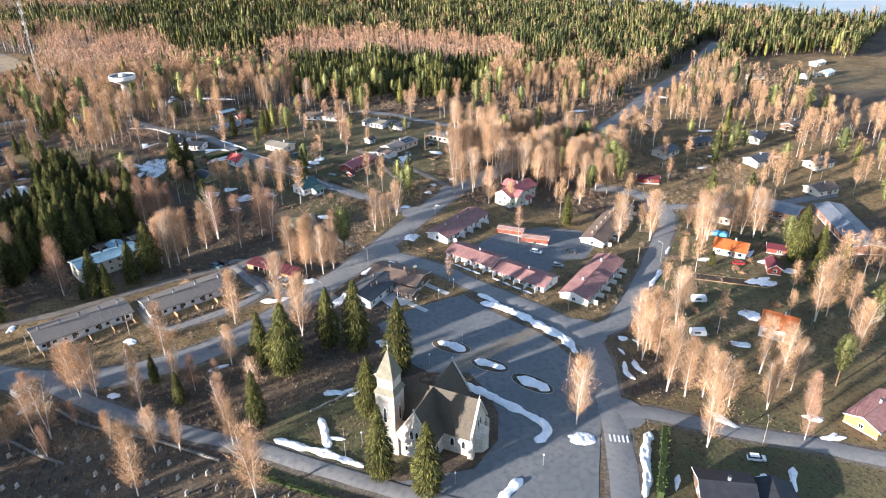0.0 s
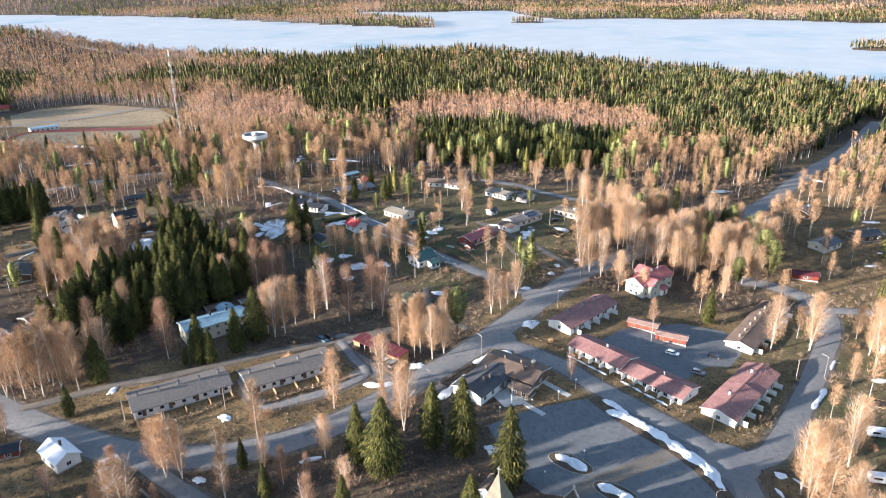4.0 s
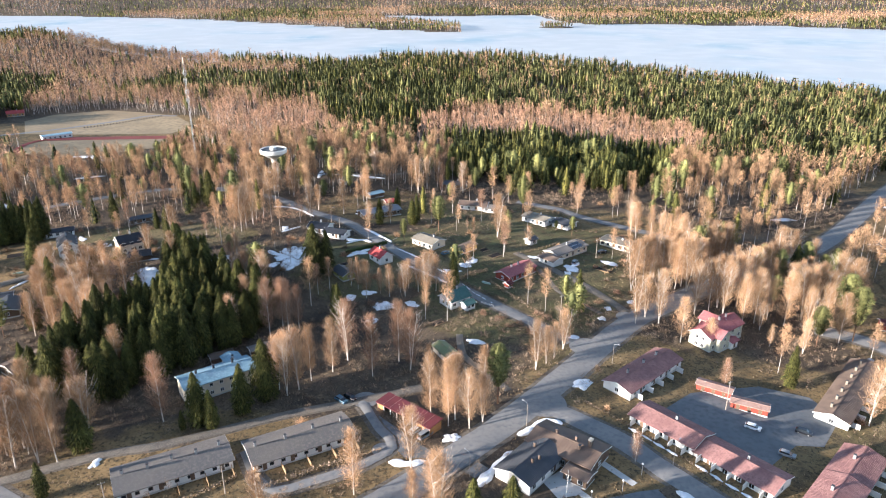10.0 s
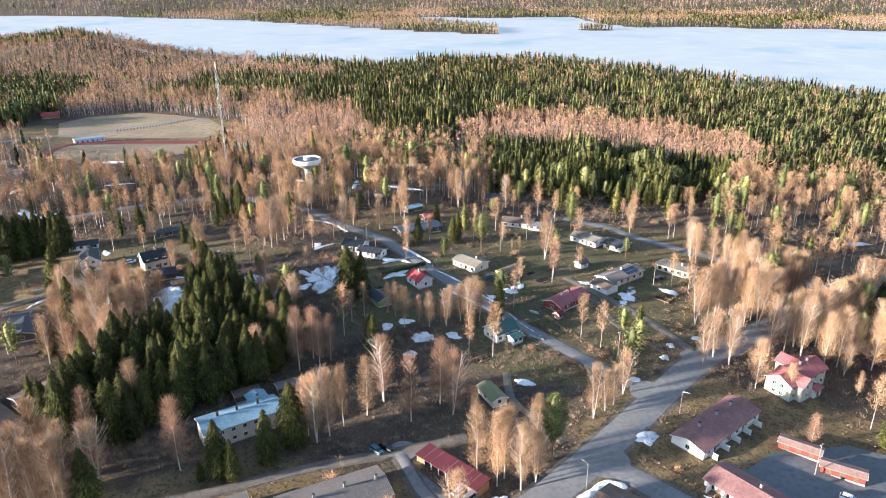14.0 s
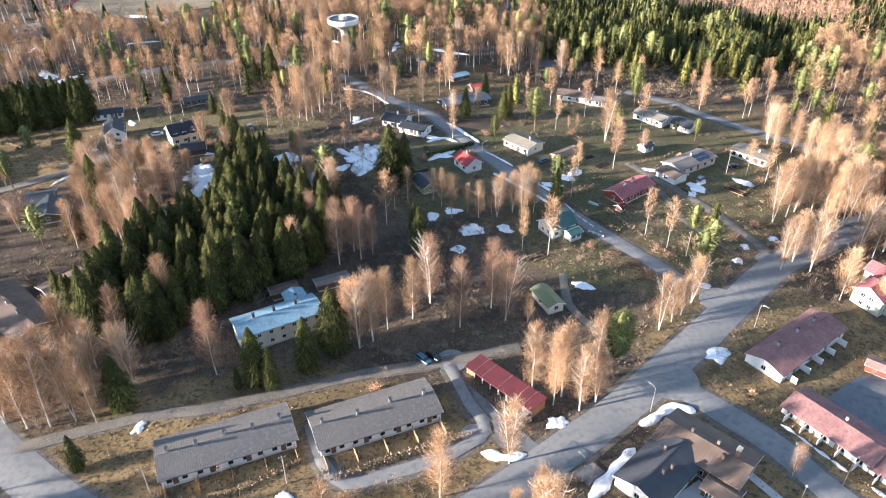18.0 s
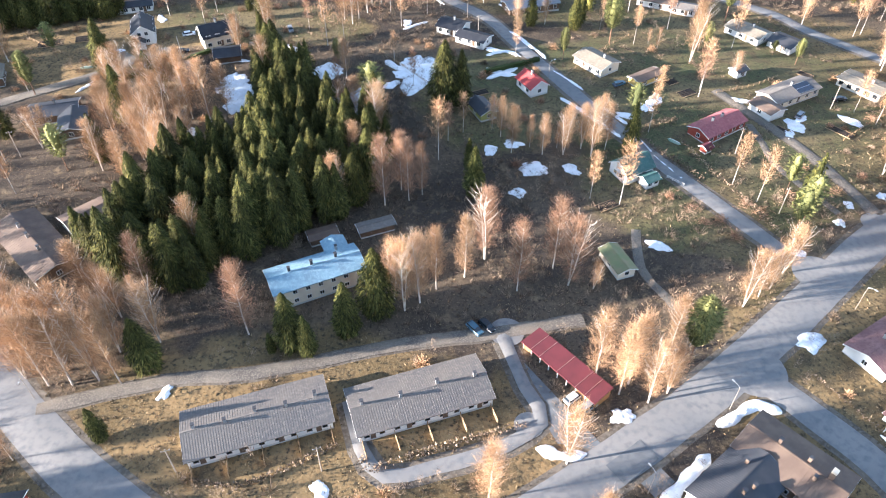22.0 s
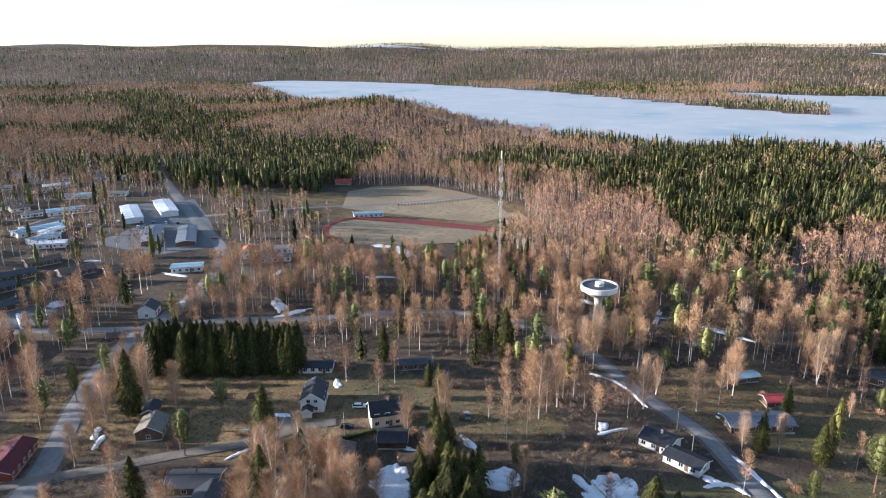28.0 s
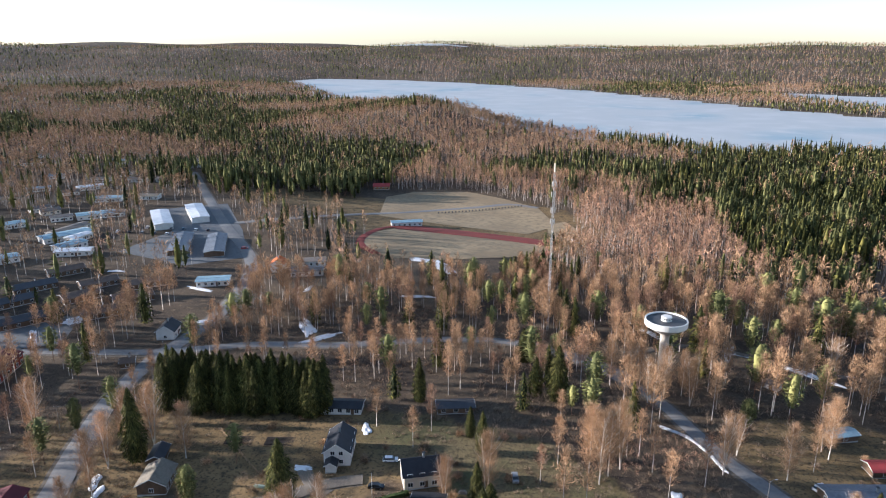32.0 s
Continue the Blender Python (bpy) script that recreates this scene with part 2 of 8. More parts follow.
BARK_BIRCH = material("birch_bark", (0.60, 0.55, 0.48), 0.8, second=(0.42, 0.36, 0.3), scale=0.9)
BARK_PINE = material("pine_bark", (0.20, 0.11, 0.065), 0.9, second=(0.13, 0.08, 0.05), scale=0.8)
TWIGS = island_material("birch_twigs", (0.155, 0.094, 0.055), (0.59, 0.39, 0.222), warm=(0.395, 0.245, 0.136))
RED_TWIGS = island_material("reddish_birch_twigs", (0.155, 0.09, 0.06), (0.48, 0.30, 0.19), warm=(0.315, 0.187, 0.116))
NEEDLES = island_material("spruce_needles", (0.008, 0.012, 0.005), (0.165, 0.148, 0.036), warm=(0.055, 0.058, 0.016))
PINE_NEEDLES = island_material("pine_needles", (0.05, 0.058, 0.023), (0.215, 0.205, 0.072), warm=(0.138, 0.14, 0.05))
SCRUB = island_material("bare_scrub", (0.08, 0.06, 0.045), (0.34, 0.25, 0.17), warm=(0.19, 0.14, 0.095))
HEDGE_GREEN = island_material("clipped_spruce_hedge", (0.02, 0.035, 0.012), (0.07, 0.085, 0.025), warm=(0.04, 0.055, 0.018))
TOWER_WHITE = material("tower_concrete", (0.66, 0.65, 0.62), 0.7, second=(0.58, 0.57, 0.54), scale=0.15)
PAINT = material("road_paint", (0.68, 0.68, 0.66), 0.8, second=(0.5, 0.5, 0.48), scale=1.5, coords="World")
CAR_WHITE = material("white_car_paint", (0.75, 0.75, 0.75), 0.3)
CAR_DARK = material("dark_car_paint", (0.012, 0.014, 0.018), 0.25, spec=0.6)
CAR_BLUE = material("blue_car_paint", (0.05, 0.11, 0.16), 0.3, spec=0.5)
CAR_GREY = material("grey_car_paint", (0.22, 0.23, 0.24), 0.3, spec=0.5)
CAR_RED = material("red_car_paint", (0.3, 0.02, 0.02), 0.3, spec=0.5)
RUBBER = material("tyre_rubber", (0.02, 0.02, 0.02), 0.9)


# ---- building blocks ----
def mesh_of(name, verts, faces, mat, smooth=False):
    me = bpy.data.meshes.new(name)
    me.from_pydata([tuple(v) for v in verts], [], [tuple(f) for f in faces])
    me.materials.append(mat)
    if smooth:
        me.polygons.foreach_set("use_smooth", [True] * len(me.polygons))
    me.update()
    return me


def mesh_np(name, verts, tris, mat):
    """A mesh of triangles from arrays."""
    me = bpy.data.meshes.new(name)
    me.vertices.add(len(verts))
    me.vertices.foreach_set("co", np.ascontiguousarray(verts, dtype=np.float32).ravel())
    me.loops.add(len(tris) * 3)
    me.loops.foreach_set("vertex_index", np.ascontiguousarray(tris, dtype=np.int32).ravel())
    me.polygons.add(len(tris))
    me.polygons.foreach_set("loop_start", np.arange(0, len(tris) * 3, 3, dtype=np.int32))
    me.materials.append(mat)
    me.update(calc_edges=True)
    return me


def part(name, me, parent, label="", at=None):
    """Links a mesh as one object under a thing or a part."""
    ob = new(name, me)
    ob.parent = parent
    if at is not None:
        ob.matrix_basis = at
    if label:
        tagged(ob, label)
    return ob


class Shape:
    """Verts and faces gathered into one mesh."""

    def __init__(self):
        self.v, self.f = [], []

    def add(self, verts, faces, m=None):
        n = len(self.v)
        self.v += [tuple(m @ Vector(p)) if m else tuple(p) for p in verts]
        self.f += [tuple(i + n for i in f) for f in faces]
        return self

    def box(self, x0, y0, z0, x1, y1, z1, m=None):
        v = [(x, y, z) for z in (z0, z1) for y in (y0, y1) for x in (x0, x1)]
        return self.add(v, [(0, 2, 3, 1), (4, 5, 7, 6), (0, 1, 5, 4), (2, 6, 7, 3), (0, 4, 6, 2), (1, 3, 7, 5)], m)

    def prism(self, outline, x0, x1, m=None):
        """An outline of (y, z), run along x."""
        n = len(outline)
        v = [(x0, y, z) for y, z in outline] + [(x1, y, z) for y, z in outline]
        f = [tuple(reversed(range(n))), tuple(range(n, 2 * n))]
        f += [(i, (i + 1) % n, n + (i + 1) % n, n + i) for i in range(n)]
        return self.add(v, f, m)

    def tube(self, pts, radii, sides=6, caps=True):
        rings = []
        for k, (p, r) in enumerate(zip(pts, radii)):
            p = Vector(p)
            d = (Vector(pts[min(k + 1, len(pts) - 1)]) - Vector(pts[max(k - 1, 0)])).normalized()
            a = d.orthogonal().normalized()
            b = d.cross(a)
            rings.append([p + r * (math.cos(q) * a + math.sin(q) * b) for q in (2 * math.pi * i / sides for i in range(sides))])
        v = [q for ring in rings for q in ring]
        f = [(k * sides + i, k * sides + (i + 1) % sides, (k + 1) * sides + (i + 1) % sides, (k + 1) * sides + i) for k in range(len(pts) - 1) for i in range(sides)]
        if caps:
            f += [tuple(reversed(range(sides))), tuple(range((len(pts) - 1) * sides, len(pts) * sides))]
        return self.add(v, f)

    def mesh(self, name, mat, smooth=False):
        return mesh_of(name, self.v, self.f, mat, smooth)


def sm(a, b, v):
    t = min(1.0, max(0.0, (v - a) / (b - a)))
    return t * t * (3 - 2 * t)


def ground_z(x, y):
    """The lie of the village land."""
    z = 7.5 * math.exp(-((x + 95) / 150) ** 2 - ((y - 370) / 105) ** 2)
    z += 1.2 * math.exp(-((x + 75) / 70) ** 2 - ((y - 215) / 60) ** 2)
    z -= 3.2 * sm(55, 130, x) * (1 - sm(260, 330, y))
    z -= 9.0 * sm(470, 640, y + 0.25 * x)
    return z


def inside(poly, x, y):
    hit = False
    for (ax, ay), (bx, by) in zip(poly, poly[1:] + poly[:1]):
        if (ay > y) != (by > y) and x < (bx - ax) * (y - ay) / (by - ay) + ax:
            hit = not hit
    return hit


def gap_to(poly, x, y, closed=True):
    """The distance from a place to a line of points."""
    best = 1e9
    for (ax, ay), (bx, by) in zip(poly, poly[1:] + (poly[:1] if closed else [])):
        dx, dy = bx - ax, by - ay
        s = min(1, max(0, ((x - ax) * dx + (y - ay) * dy) / (dx * dx + dy * dy + 1e-9)))
        best = min(best, math.hypot(x - ax - s * dx, y - ay - s * dy))
    return best


def smooth_line(pts, step=3.0):
    """A Catmull-Rom curve through plan points, at even steps."""
    p = [2 * Vector(pts[0]) - Vector(pts[1])] + [Vector(q) for q in pts] + [2 * Vector(pts[-1]) - Vector(pts[-2])]
    out = []
    for a, b, c, d in zip(p, p[1:], p[2:], p[3:]):
        n = max(2, int((c - b).length / step))
        for i in range(n):
            t = i / n
            out.append(0.5 * ((2 * b) + (c - a) * t + (2 * a - 5 * b + 4 * c - d) * t * t + (3 * b - a - 3 * c + d) * t ** 3))
    return out + [p[-2]]


# ---- ground, lake ----
LAKE_Z = -12.0
LAKE = [(-1760, 2120), (-1400, 1850), (-1080, 1560), (-930, 1525), (-840, 1540), (-700, 1430), (-430, 1245), (-349, 1200), (-278, 1200), (-195, 1160), (-140, 1145), (-58, 1240),
        (108, 1225), (245, 1095), (323, 1003), (407, 920), (500, 830), (640, 724), (900, 650), (1800, 600), (3400, 700), (3400, 1800), (1400, 1720), (1056, 1780), (860, 1921),
        (717, 1944), (507, 1999), (400, 1965), (330, 2120), (300, 2390), (51, 2373), (-210, 2382), (-143, 2156), (46, 1926), (47, 1732), (-163, 1839), (-403, 2005), (-698, 2210),
        (-1124, 2372), (-1454, 2442), (-1810, 2372)]
ISLANDS = [(290, 1905, 48, 30), (800, 1225, 62, 38), (872, 1128, 32, 20)]


def on_island(x, y):
    return any(((x - a) / c) ** 2 + ((y - b) / d) ** 2 < 1 for a, b, c, d in ISLANDS)


LAKE_BOX = (min(p[0] for p in LAKE) - 60, max(p[0] for p in LAKE) + 60, 590, 2510)


def in_lake(x, y):
    return LAKE_BOX[0] < x < LAKE_BOX[1] and LAKE_BOX[2] < y < LAKE_BOX[3] and inside(LAKE, x, y)


def land_z(x, y, isles=True):
    """Village land, the wooded hill by the lake, and the far ridges."""
    z = ground_z(x, y)
    z += 36 * math.exp(-((x + 625) / 150) ** 2 - ((y - 1205) / 115) ** 2) + 14 * math.exp(-((x + 800) / 170) ** 2 - ((y - 1400) / 150) ** 2)
    far = math.hypot(x + 60, y - 208)
    if far > 1500:
        rise = sm(2300, 4700, far)
        z += 108 * rise + (4 + 16 * rise) * sm(1700, 3200, far) * noise.noise((x / 620, y / 620, 0.3)) * 1.6
    if LAKE_BOX[0] < x < LAKE_BOX[1] and LAKE_BOX[2] < y < LAKE_BOX[3] and far < 3800:
        d = gap_to(LAKE, x, y)
        if in_lake(x, y):
            z = -13.0 - min(4, d * 0.2)
        else:
            z = max(-11.6, -11.4 + (z + 11.4) * sm(0, 160, d))
    if on_island(x, y) and isles:
        z = -11.0
    return z


def spaced(a, b, step, lo, hi, grow=1.07):
    """Even steps from lo to hi, growing outwards to a and b."""
    mid = list(np.arange(lo, hi + 0.1, step))
    s, v = step, lo
    left = []
    while v > a:
        s = min(s * grow, 90)
        v -= s
        left.append(v)
    s, v = step, hi
    right = []
    while v < b:
        s = min(s * grow, 60)
        v += s
        right.append(v)
    return left[::-1] + mid + right


LAWNS = [(225, 290, 80, 60), (230, 360, 60, 50), (20, 300, 34, 26), (48, 318, 20, 26), (0, 345, 46, 34), (50, 385, 62, 40), (-40, 335, 26, 30), (-30, 420, 40, 30), (-140, 368, 50, 18), (150, 215, 60, 46), (-60, 203, 52, 30), (85, 225, 58, 48), (35, 340, 54, 40), (-190, 340, 36, 26), (-240, 335, 32, 44), (4, 140, 22, 18), (38, 190, 16, 16), (150, 190, 62, 60), (125, 110, 60, 34), (-280, 660, 90, 90), (400, 490, 160, 70), (-112, 168, 34, 24), (60, 240, 40, 40), (-400, 660, 110, 40)]


GARDENS = [(15, 340, 90, 80), (5, 140, 40, 36), (160, 195, 60, 60), (-130, 368, 40, 20), (100, 110, 40, 30)]


def mown(x, y):
    """How far the ground is kept grass rather than rough litter."""
    best = 0.0
    for a, b, c, d in LAWNS:
        r = ((x - a) / c) ** 2 + ((y - b) / d) ** 2
        if r < 1.6:
            best = max(best, 1.0 - sm(0.45, 1.6, r))
    return best


LAND, LAND_X, LAND_Y = [], [], []


def build_ground():
    xs, ys = spaced(-4900, 4200, 5.0, -320, 220), spaced(-500, 4900, 5.0, 80, 500)
    nx, ny = len(xs), len(ys)
    verts = [(x, y, land_z(x, y, False)) for y in ys for x in xs]
    LAND[:] = [v[2] for v in verts]
    LAND_X[:], LAND_Y[:] = xs, ys
    faces = [(j * nx + i, j * nx + i + 1, (j + 1) * nx + i + 1, (j + 1) * nx + i) for j in range(ny - 1) for i in range(nx - 1)]
    me = mesh_of("ground", verts, faces, GROUND, smooth=True)
    me.attributes.new("lawn", "FLOAT", "POINT").data.foreach_set("value", [mown(x, y) for x, y, _ in verts])
    me.attributes.new("green", "FLOAT", "POINT").data.foreach_set("value", [max(1.0 - sm(0.5, 1.4, math.hypot((x - a) / c, (y - b) / d)) for a, b, c, d in GARDENS) if abs(x) < 400 and y < 500 else 0.0 for x, y, _ in verts])
    return tagged(new("ground", me), "brown spring ground of dead grass and leaf litter", "ground", kind="structure")


def ground_material():
    m = material("spring_ground", (0.20, 0.145, 0.075), 0.95, bump=0.5, bump_scale=1.2, coords="World", spec=0.1)
    t = m.node_tree
    b = t.nodes["Principled BSDF"]
    pos = t.nodes.new("ShaderNodeNewGeometry").outputs["Position"]

    def noise_of(size, detail, lo, hi):
        n = t.nodes.new("ShaderNodeTexNoise")
        n.inputs["Scale"].default_value, n.inputs["Detail"].default_value = size, detail
        t.links.new(pos, n.inputs["Vector"])
        r = t.nodes.new("ShaderNodeMapRange")
        r.inputs[1].default_value, r.inputs[2].default_value = lo, hi
        t.links.new(n.outputs["Fac"], r.inputs[0])
        return r.outputs[0]

    def mix(fac, a, c):
        x = t.nodes.new("ShaderNodeMix")
        x.data_type = "RGBA"
        t.links.new(fac, x.inputs[0])
        for sock, value in ((x.inputs[6], a), (x.inputs[7], c)):
            if isinstance(value, tuple):
                sock.default_value = (*value, 1)
            else:
                t.links.new(value, sock)
        return x.outputs[2]

    wild = mix(noise_of(0.035, 5, 0.42, 0.6), (0.110, 0.084, 0.058), (0.058, 0.046, 0.036))
    wild = mix(noise_of(0.28, 6, 0.55, 0.72), wild, (0.175, 0.132, 0.082))
    wild = mix(noise_of(1.4, 6, 0.5, 0.72), wild, (0.04, 0.032, 0.025))
    fresh = t.nodes.new("ShaderNodeAttribute")
    fresh.attribute_name = "green"
    straw = mix(noise_of(0.05, 5, 0.42, 0.62), (0.235, 0.16, 0.078), (0.14, 0.10, 0.05))
    garden = mix(noise_of(0.05, 5, 0.4, 0.58), (0.15, 0.12, 0.064), (0.085, 0.09, 0.042))
    lawn = mix(fresh.outputs["Fac"], straw, garden)
    lawn = mix(noise_of(0.22, 6, 0.5, 0.7), lawn, (0.088, 0.067, 0.04))
    lawn = mix(noise_of(1.1, 6, 0.5, 0.68), lawn, (0.05, 0.042, 0.028))
    lawn = mix(noise_of(4.5, 6, 0.56, 0.72), lawn, (0.24, 0.195, 0.11))
    wild = mix(noise_of(3.6, 6, 0.58, 0.74), wild, (0.26, 0.2, 0.135))
    cover = t.nodes.new("ShaderNodeAttribute")
    cover.attribute_name = "lawn"
    edge = t.nodes.new("ShaderNodeMath")
    edge.operation = "ADD"
    t.links.new(cover.outputs["Fac"], edge.inputs[0])
    t.links.new(noise_of(0.12, 6, 0.15, 0.85), edge.inputs[1])
    sharp = t.nodes.new("ShaderNodeMapRange")
    sharp.inputs[1].default_value, sharp.inputs[2].default_value = 0.85, 1.15
    t.links.new(edge.outputs[0], sharp.inputs[0])
    c = mix(sharp.outputs[0], wild, lawn)
    t.links.new(c, b.inputs["Base Color"])
    return m


GROUND = ground_material()
build_ground()
LAND_X, LAND_Y = np.array(LAND_X), np.array(LAND_Y)
LAND = np.array(LAND).reshape(len(LAND_Y), len(LAND_X))


def island_ground(a, b, c, d):
    """A low wooded dome of land standing out of the ice."""
    s = Shape()
    seg, rings = 40, 6
    v = [(0, 0, 3.0)]
    for r in range(1, rings + 1):
        for i in range(seg):
            q = 2 * math.pi * i / seg
            w = r / rings * (1 + 0.16 * noise.noise((math.cos(q) * 2 + a, math.sin(q) * 2, b)))
            v.append((c * w * math.cos(q), d * w * math.sin(q), 3.0 * (1 - (r / rings) ** 2) - (0.8 if r == rings else 0)))
    f = [(0, 1 + i, 1 + (i + 1) % seg) for i in range(seg)] + [(1 + (r - 1) * seg + i, 1 + r * seg + i, 1 + r * seg + (i + 1) % seg, 1 + (r - 1) * seg + (i + 1) % seg) for r in range(1, rings) for i in range(seg)]
    ob = tagged(new("ground_island", s.add(v, f).mesh("ground_island", GROUND, True)), "low wooded island in the frozen lake", "island", kind="structure")
    ob.matrix_basis = pose(a, b, LAKE_Z)


for spot in ISLANDS:
    island_ground(*spot)
lake = Shape()
lake.add([(x, y, LAKE_Z) for x, y in ((-1900, 560), (3600, 560), (3600, 2520), (-1900, 2520))], [(0, 1, 2, 3)])
tagged(new("water", lake.mesh("water", ICE)), "frozen lake with pale wind-swept ice", "lake", kind="structure")


# small frozen lakes among the far ridges: centre, half length, half width
FAR_LAKES = [(-2300, 3950, 330, 75), (-1420, 4250, 300, 60), (-3650, 2880, 160, 330), (560, 4180, 260, 60), (-1900, 4420, 160, 50)]
for a, b, c, d in FAR_LAKES:
    rim = [(a + c * (1 + 0.2 * math.sin(3 * q + a)) * math.cos(q), b + d * (1 + 0.25 * math.sin(2 * q + b)) * math.sin(q)) for q in (2 * math.pi * i / 36 for i in range(36))]
    tagged(new("water_far", Shape().add([(x, y, land_z(x, y) + 3.0) for x, y in rim] + [(a, b, land_z(a, b) + 3.0)], [(i, (i + 1) % 36, 36) for i in range(36)]).mesh("water_far", ICE)), "small frozen lake far off among wooded ridges", "lake", kind="structure")


# ---- roads ----
def strip(name, pts, width, mat, label, lift=0.10, category="road", crown=0.05):
    line = smooth_line(pts, 4.0)
    s = Shape()
    rows = []
    for k, p in enumerate(line):
        d = (line[min(k + 1, len(line) - 1)] - line[max(k - 1, 0)]).normalized()
        n = Vector((-d.y, d.x))
        row = []
        for f in (-0.5, -0.25, 0.0, 0.25, 0.5):
            edge = 0.35 * noise.noise((p.x * 0.13, p.y * 0.13, f)) if abs(f) == 0.5 else 0
            q = p + n * (f * width + edge)
            row.append((q.x, q.y, ground_z(q.x, q.y) + lift + crown * (1 - 2 * abs(f)) - (0.12 if abs(f) == 0.5 else 0)))
        rows.append(row)
    v = [q for row in rows for q in row]
    f = [(k * 5 + i + 1, k * 5 + i, (k + 1) * 5 + i, (k + 1) * 5 + i + 1) for k in range(len(rows) - 1) for i in range(4)]
    s.add(v, f)
    return tagged(new(name, s.mesh(name, mat, True)), label, category, kind="structure")


ROADS = {
    "main": ([(-175, 238), (-145, 217), (-118, 199), (-95, 187.5), (-75, 180), (-57, 179.5), (-45, 182), (-32, 187.5), (-18.5, 197), (-6.5, 208.5), (6, 220.5), (20, 235.5), (34.5, 252.5), (49, 270), (66, 290.5),
              (87, 308), (112, 326), (166, 361), (197, 389), (229, 423.5), (272, 471.5), (338, 545), (414, 633)], 9.2),
    "church_road": ([(20, 238), (27, 238), (38, 229.5), (47.5, 220.5), (55, 209.5), (65, 197), (78, 181), (83, 170), (82, 157), (78, 144), (74, 130), (70, 117), (65, 104), (52, 70), (40, 40)], 7.0),
    "east_street": ([(84, 172), (95, 176), (106, 187), (124, 209), (141, 231), (152, 246), (158.5, 262), (155, 276), (147, 284), (135, 290)], 7.0),
    "east_link": ([(156, 262), (170, 261), (197, 254), (245, 258)], 5.0),
    "south_street": ([(77, 134), (86, 132.5), (104.5, 122.5), (122, 114.5), (136, 106), (190, 80)], 5.5),
    "north_street": ([(42, 276), (26, 293), (10.5, 309.5), (-1, 322.5), (-17, 342.5), (-35, 366), (-51, 388), (-72, 405), (-95, 431), (-117, 446), (-140, 456)], 5.2),
    "side_lane": ([(67, 299), (59.7, 313.4), (50, 329.4), (37, 345.3), (30, 354)], 3.4),
    "upper_street": ([(140, 352), (115, 373), (95, 388), (71, 407), (60, 420), (39, 433)], 5.0),
    "school_road": ([(-205, 255), (-224.5, 290), (-250, 322), (-267.5, 346), (-280, 372), (-287, 396), (-297, 425), (-325, 473), (-356, 505), (-419, 548), (-501, 609), (-620, 700)], 7.5),
    "cross_road": ([(-420, 305), (-344, 350), (-325, 361), (-287, 380), (-256, 404), (-223, 420), (-205, 434), (-175, 453), (-148, 458), (-123, 453), (-109, 446)], 5.5),
    "yard_lane": ([(-120, 203), (-97, 214), (-79, 219), (-52, 231), (-30, 239), (-10, 247)], 3.2),
    "yard_loop": ([(-28, 239), (-21.5, 226), (-17.5, 218), (-28, 209), (-37, 204.5), (-46, 201), (-52, 206), (-57, 216)], 3.0),
    "field_road": ([(-419, 556), (-400, 580), (-384, 604), (-366, 632), (-346, 662), (-326, 696), (-305, 722), (-287, 743), (-262, 742)], 6.0),
    "cemetery_road": ([(30, 110), (14.2, 119.1), (-2.5, 130), (-11.6, 136.2), (-22.8, 143.6), (-32.9, 148.5), (-42, 154), (-52, 160), (-64, 169), (-74, 177)], 4.6),
    "forest_lane": ([(-116, 470), (-102, 488), (-86, 494), (-63, 492.6), (-41, 491.5), (-27, 497), (-18, 515), (-17, 540), (-26, 594), (-20, 640), (-30, 690)], 3.6),
    "garden_lane": ([(-235, 272), (-223, 285), (-206, 299.5), (-193.5, 311), (-176, 326), (-166, 339), (-158, 345)], 4.5),
}
for key, (pts, width) in ROADS.items():
    strip("road_" + key, pts, width, GRAVEL if "lane" in key else ASPHALT, "grey worn asphalt village road" if "lane" not in key else "narrow gravel lane between yards", lift=0.20 + 0.012 * list(ROADS).index(key))
    strip("road_shoulder_" + key, pts, width + (1.0 if "lane" in key else 2.6), SHOULDER, "dusty gravel shoulder beside the road", lift=0.12, category="road shoulder", crown=0.0)


def patch(name, poly, mat, label, lift=0.06, kind="structure", category="pavement", step=4.0, flat=None):
    """An area of ground cover laid over the land, cut to a plan outline."""
    bm = bmesh.new()
    edge = [Vector((x, y)) for x, y in poly]
    fine = []
    for a, b in zip(edge, edge[1:] + edge[:1]):
        n = max(1, int((b - a).length / step))
        fine += [a.lerp(b, i / n) for i in range(n)]
    face = bm.faces.new([bm.verts.new((p.x, p.y, 0)) for p in fine])
    bmesh.ops.triangulate(bm, faces=[face])
    bmesh.ops.subdivide_edges(bm, edges=[e for e in bm.edges if e.calc_length() > step * 2], cuts=3, use_grid_fill=True)
    bmesh.ops.subdivide_edges(bm, edges=[e for e in bm.edges if e.calc_length() > step * 2], cuts=2, use_grid_fill=True)
    for v in bm.verts:
        v.co.z = (ground_z(v.co.x, v.co.y) if flat is None else flat) + lift
    for f in bm.faces:
        f.normal_update()
        if f.normal.z < 0:
            f.normal_flip()
    me = bpy.data.meshes.new(name)
    bm.to_mesh(me)
    bm.free()
    me.materials.append(mat)
    return tagged(new(name, me), label, category, kind=kind)


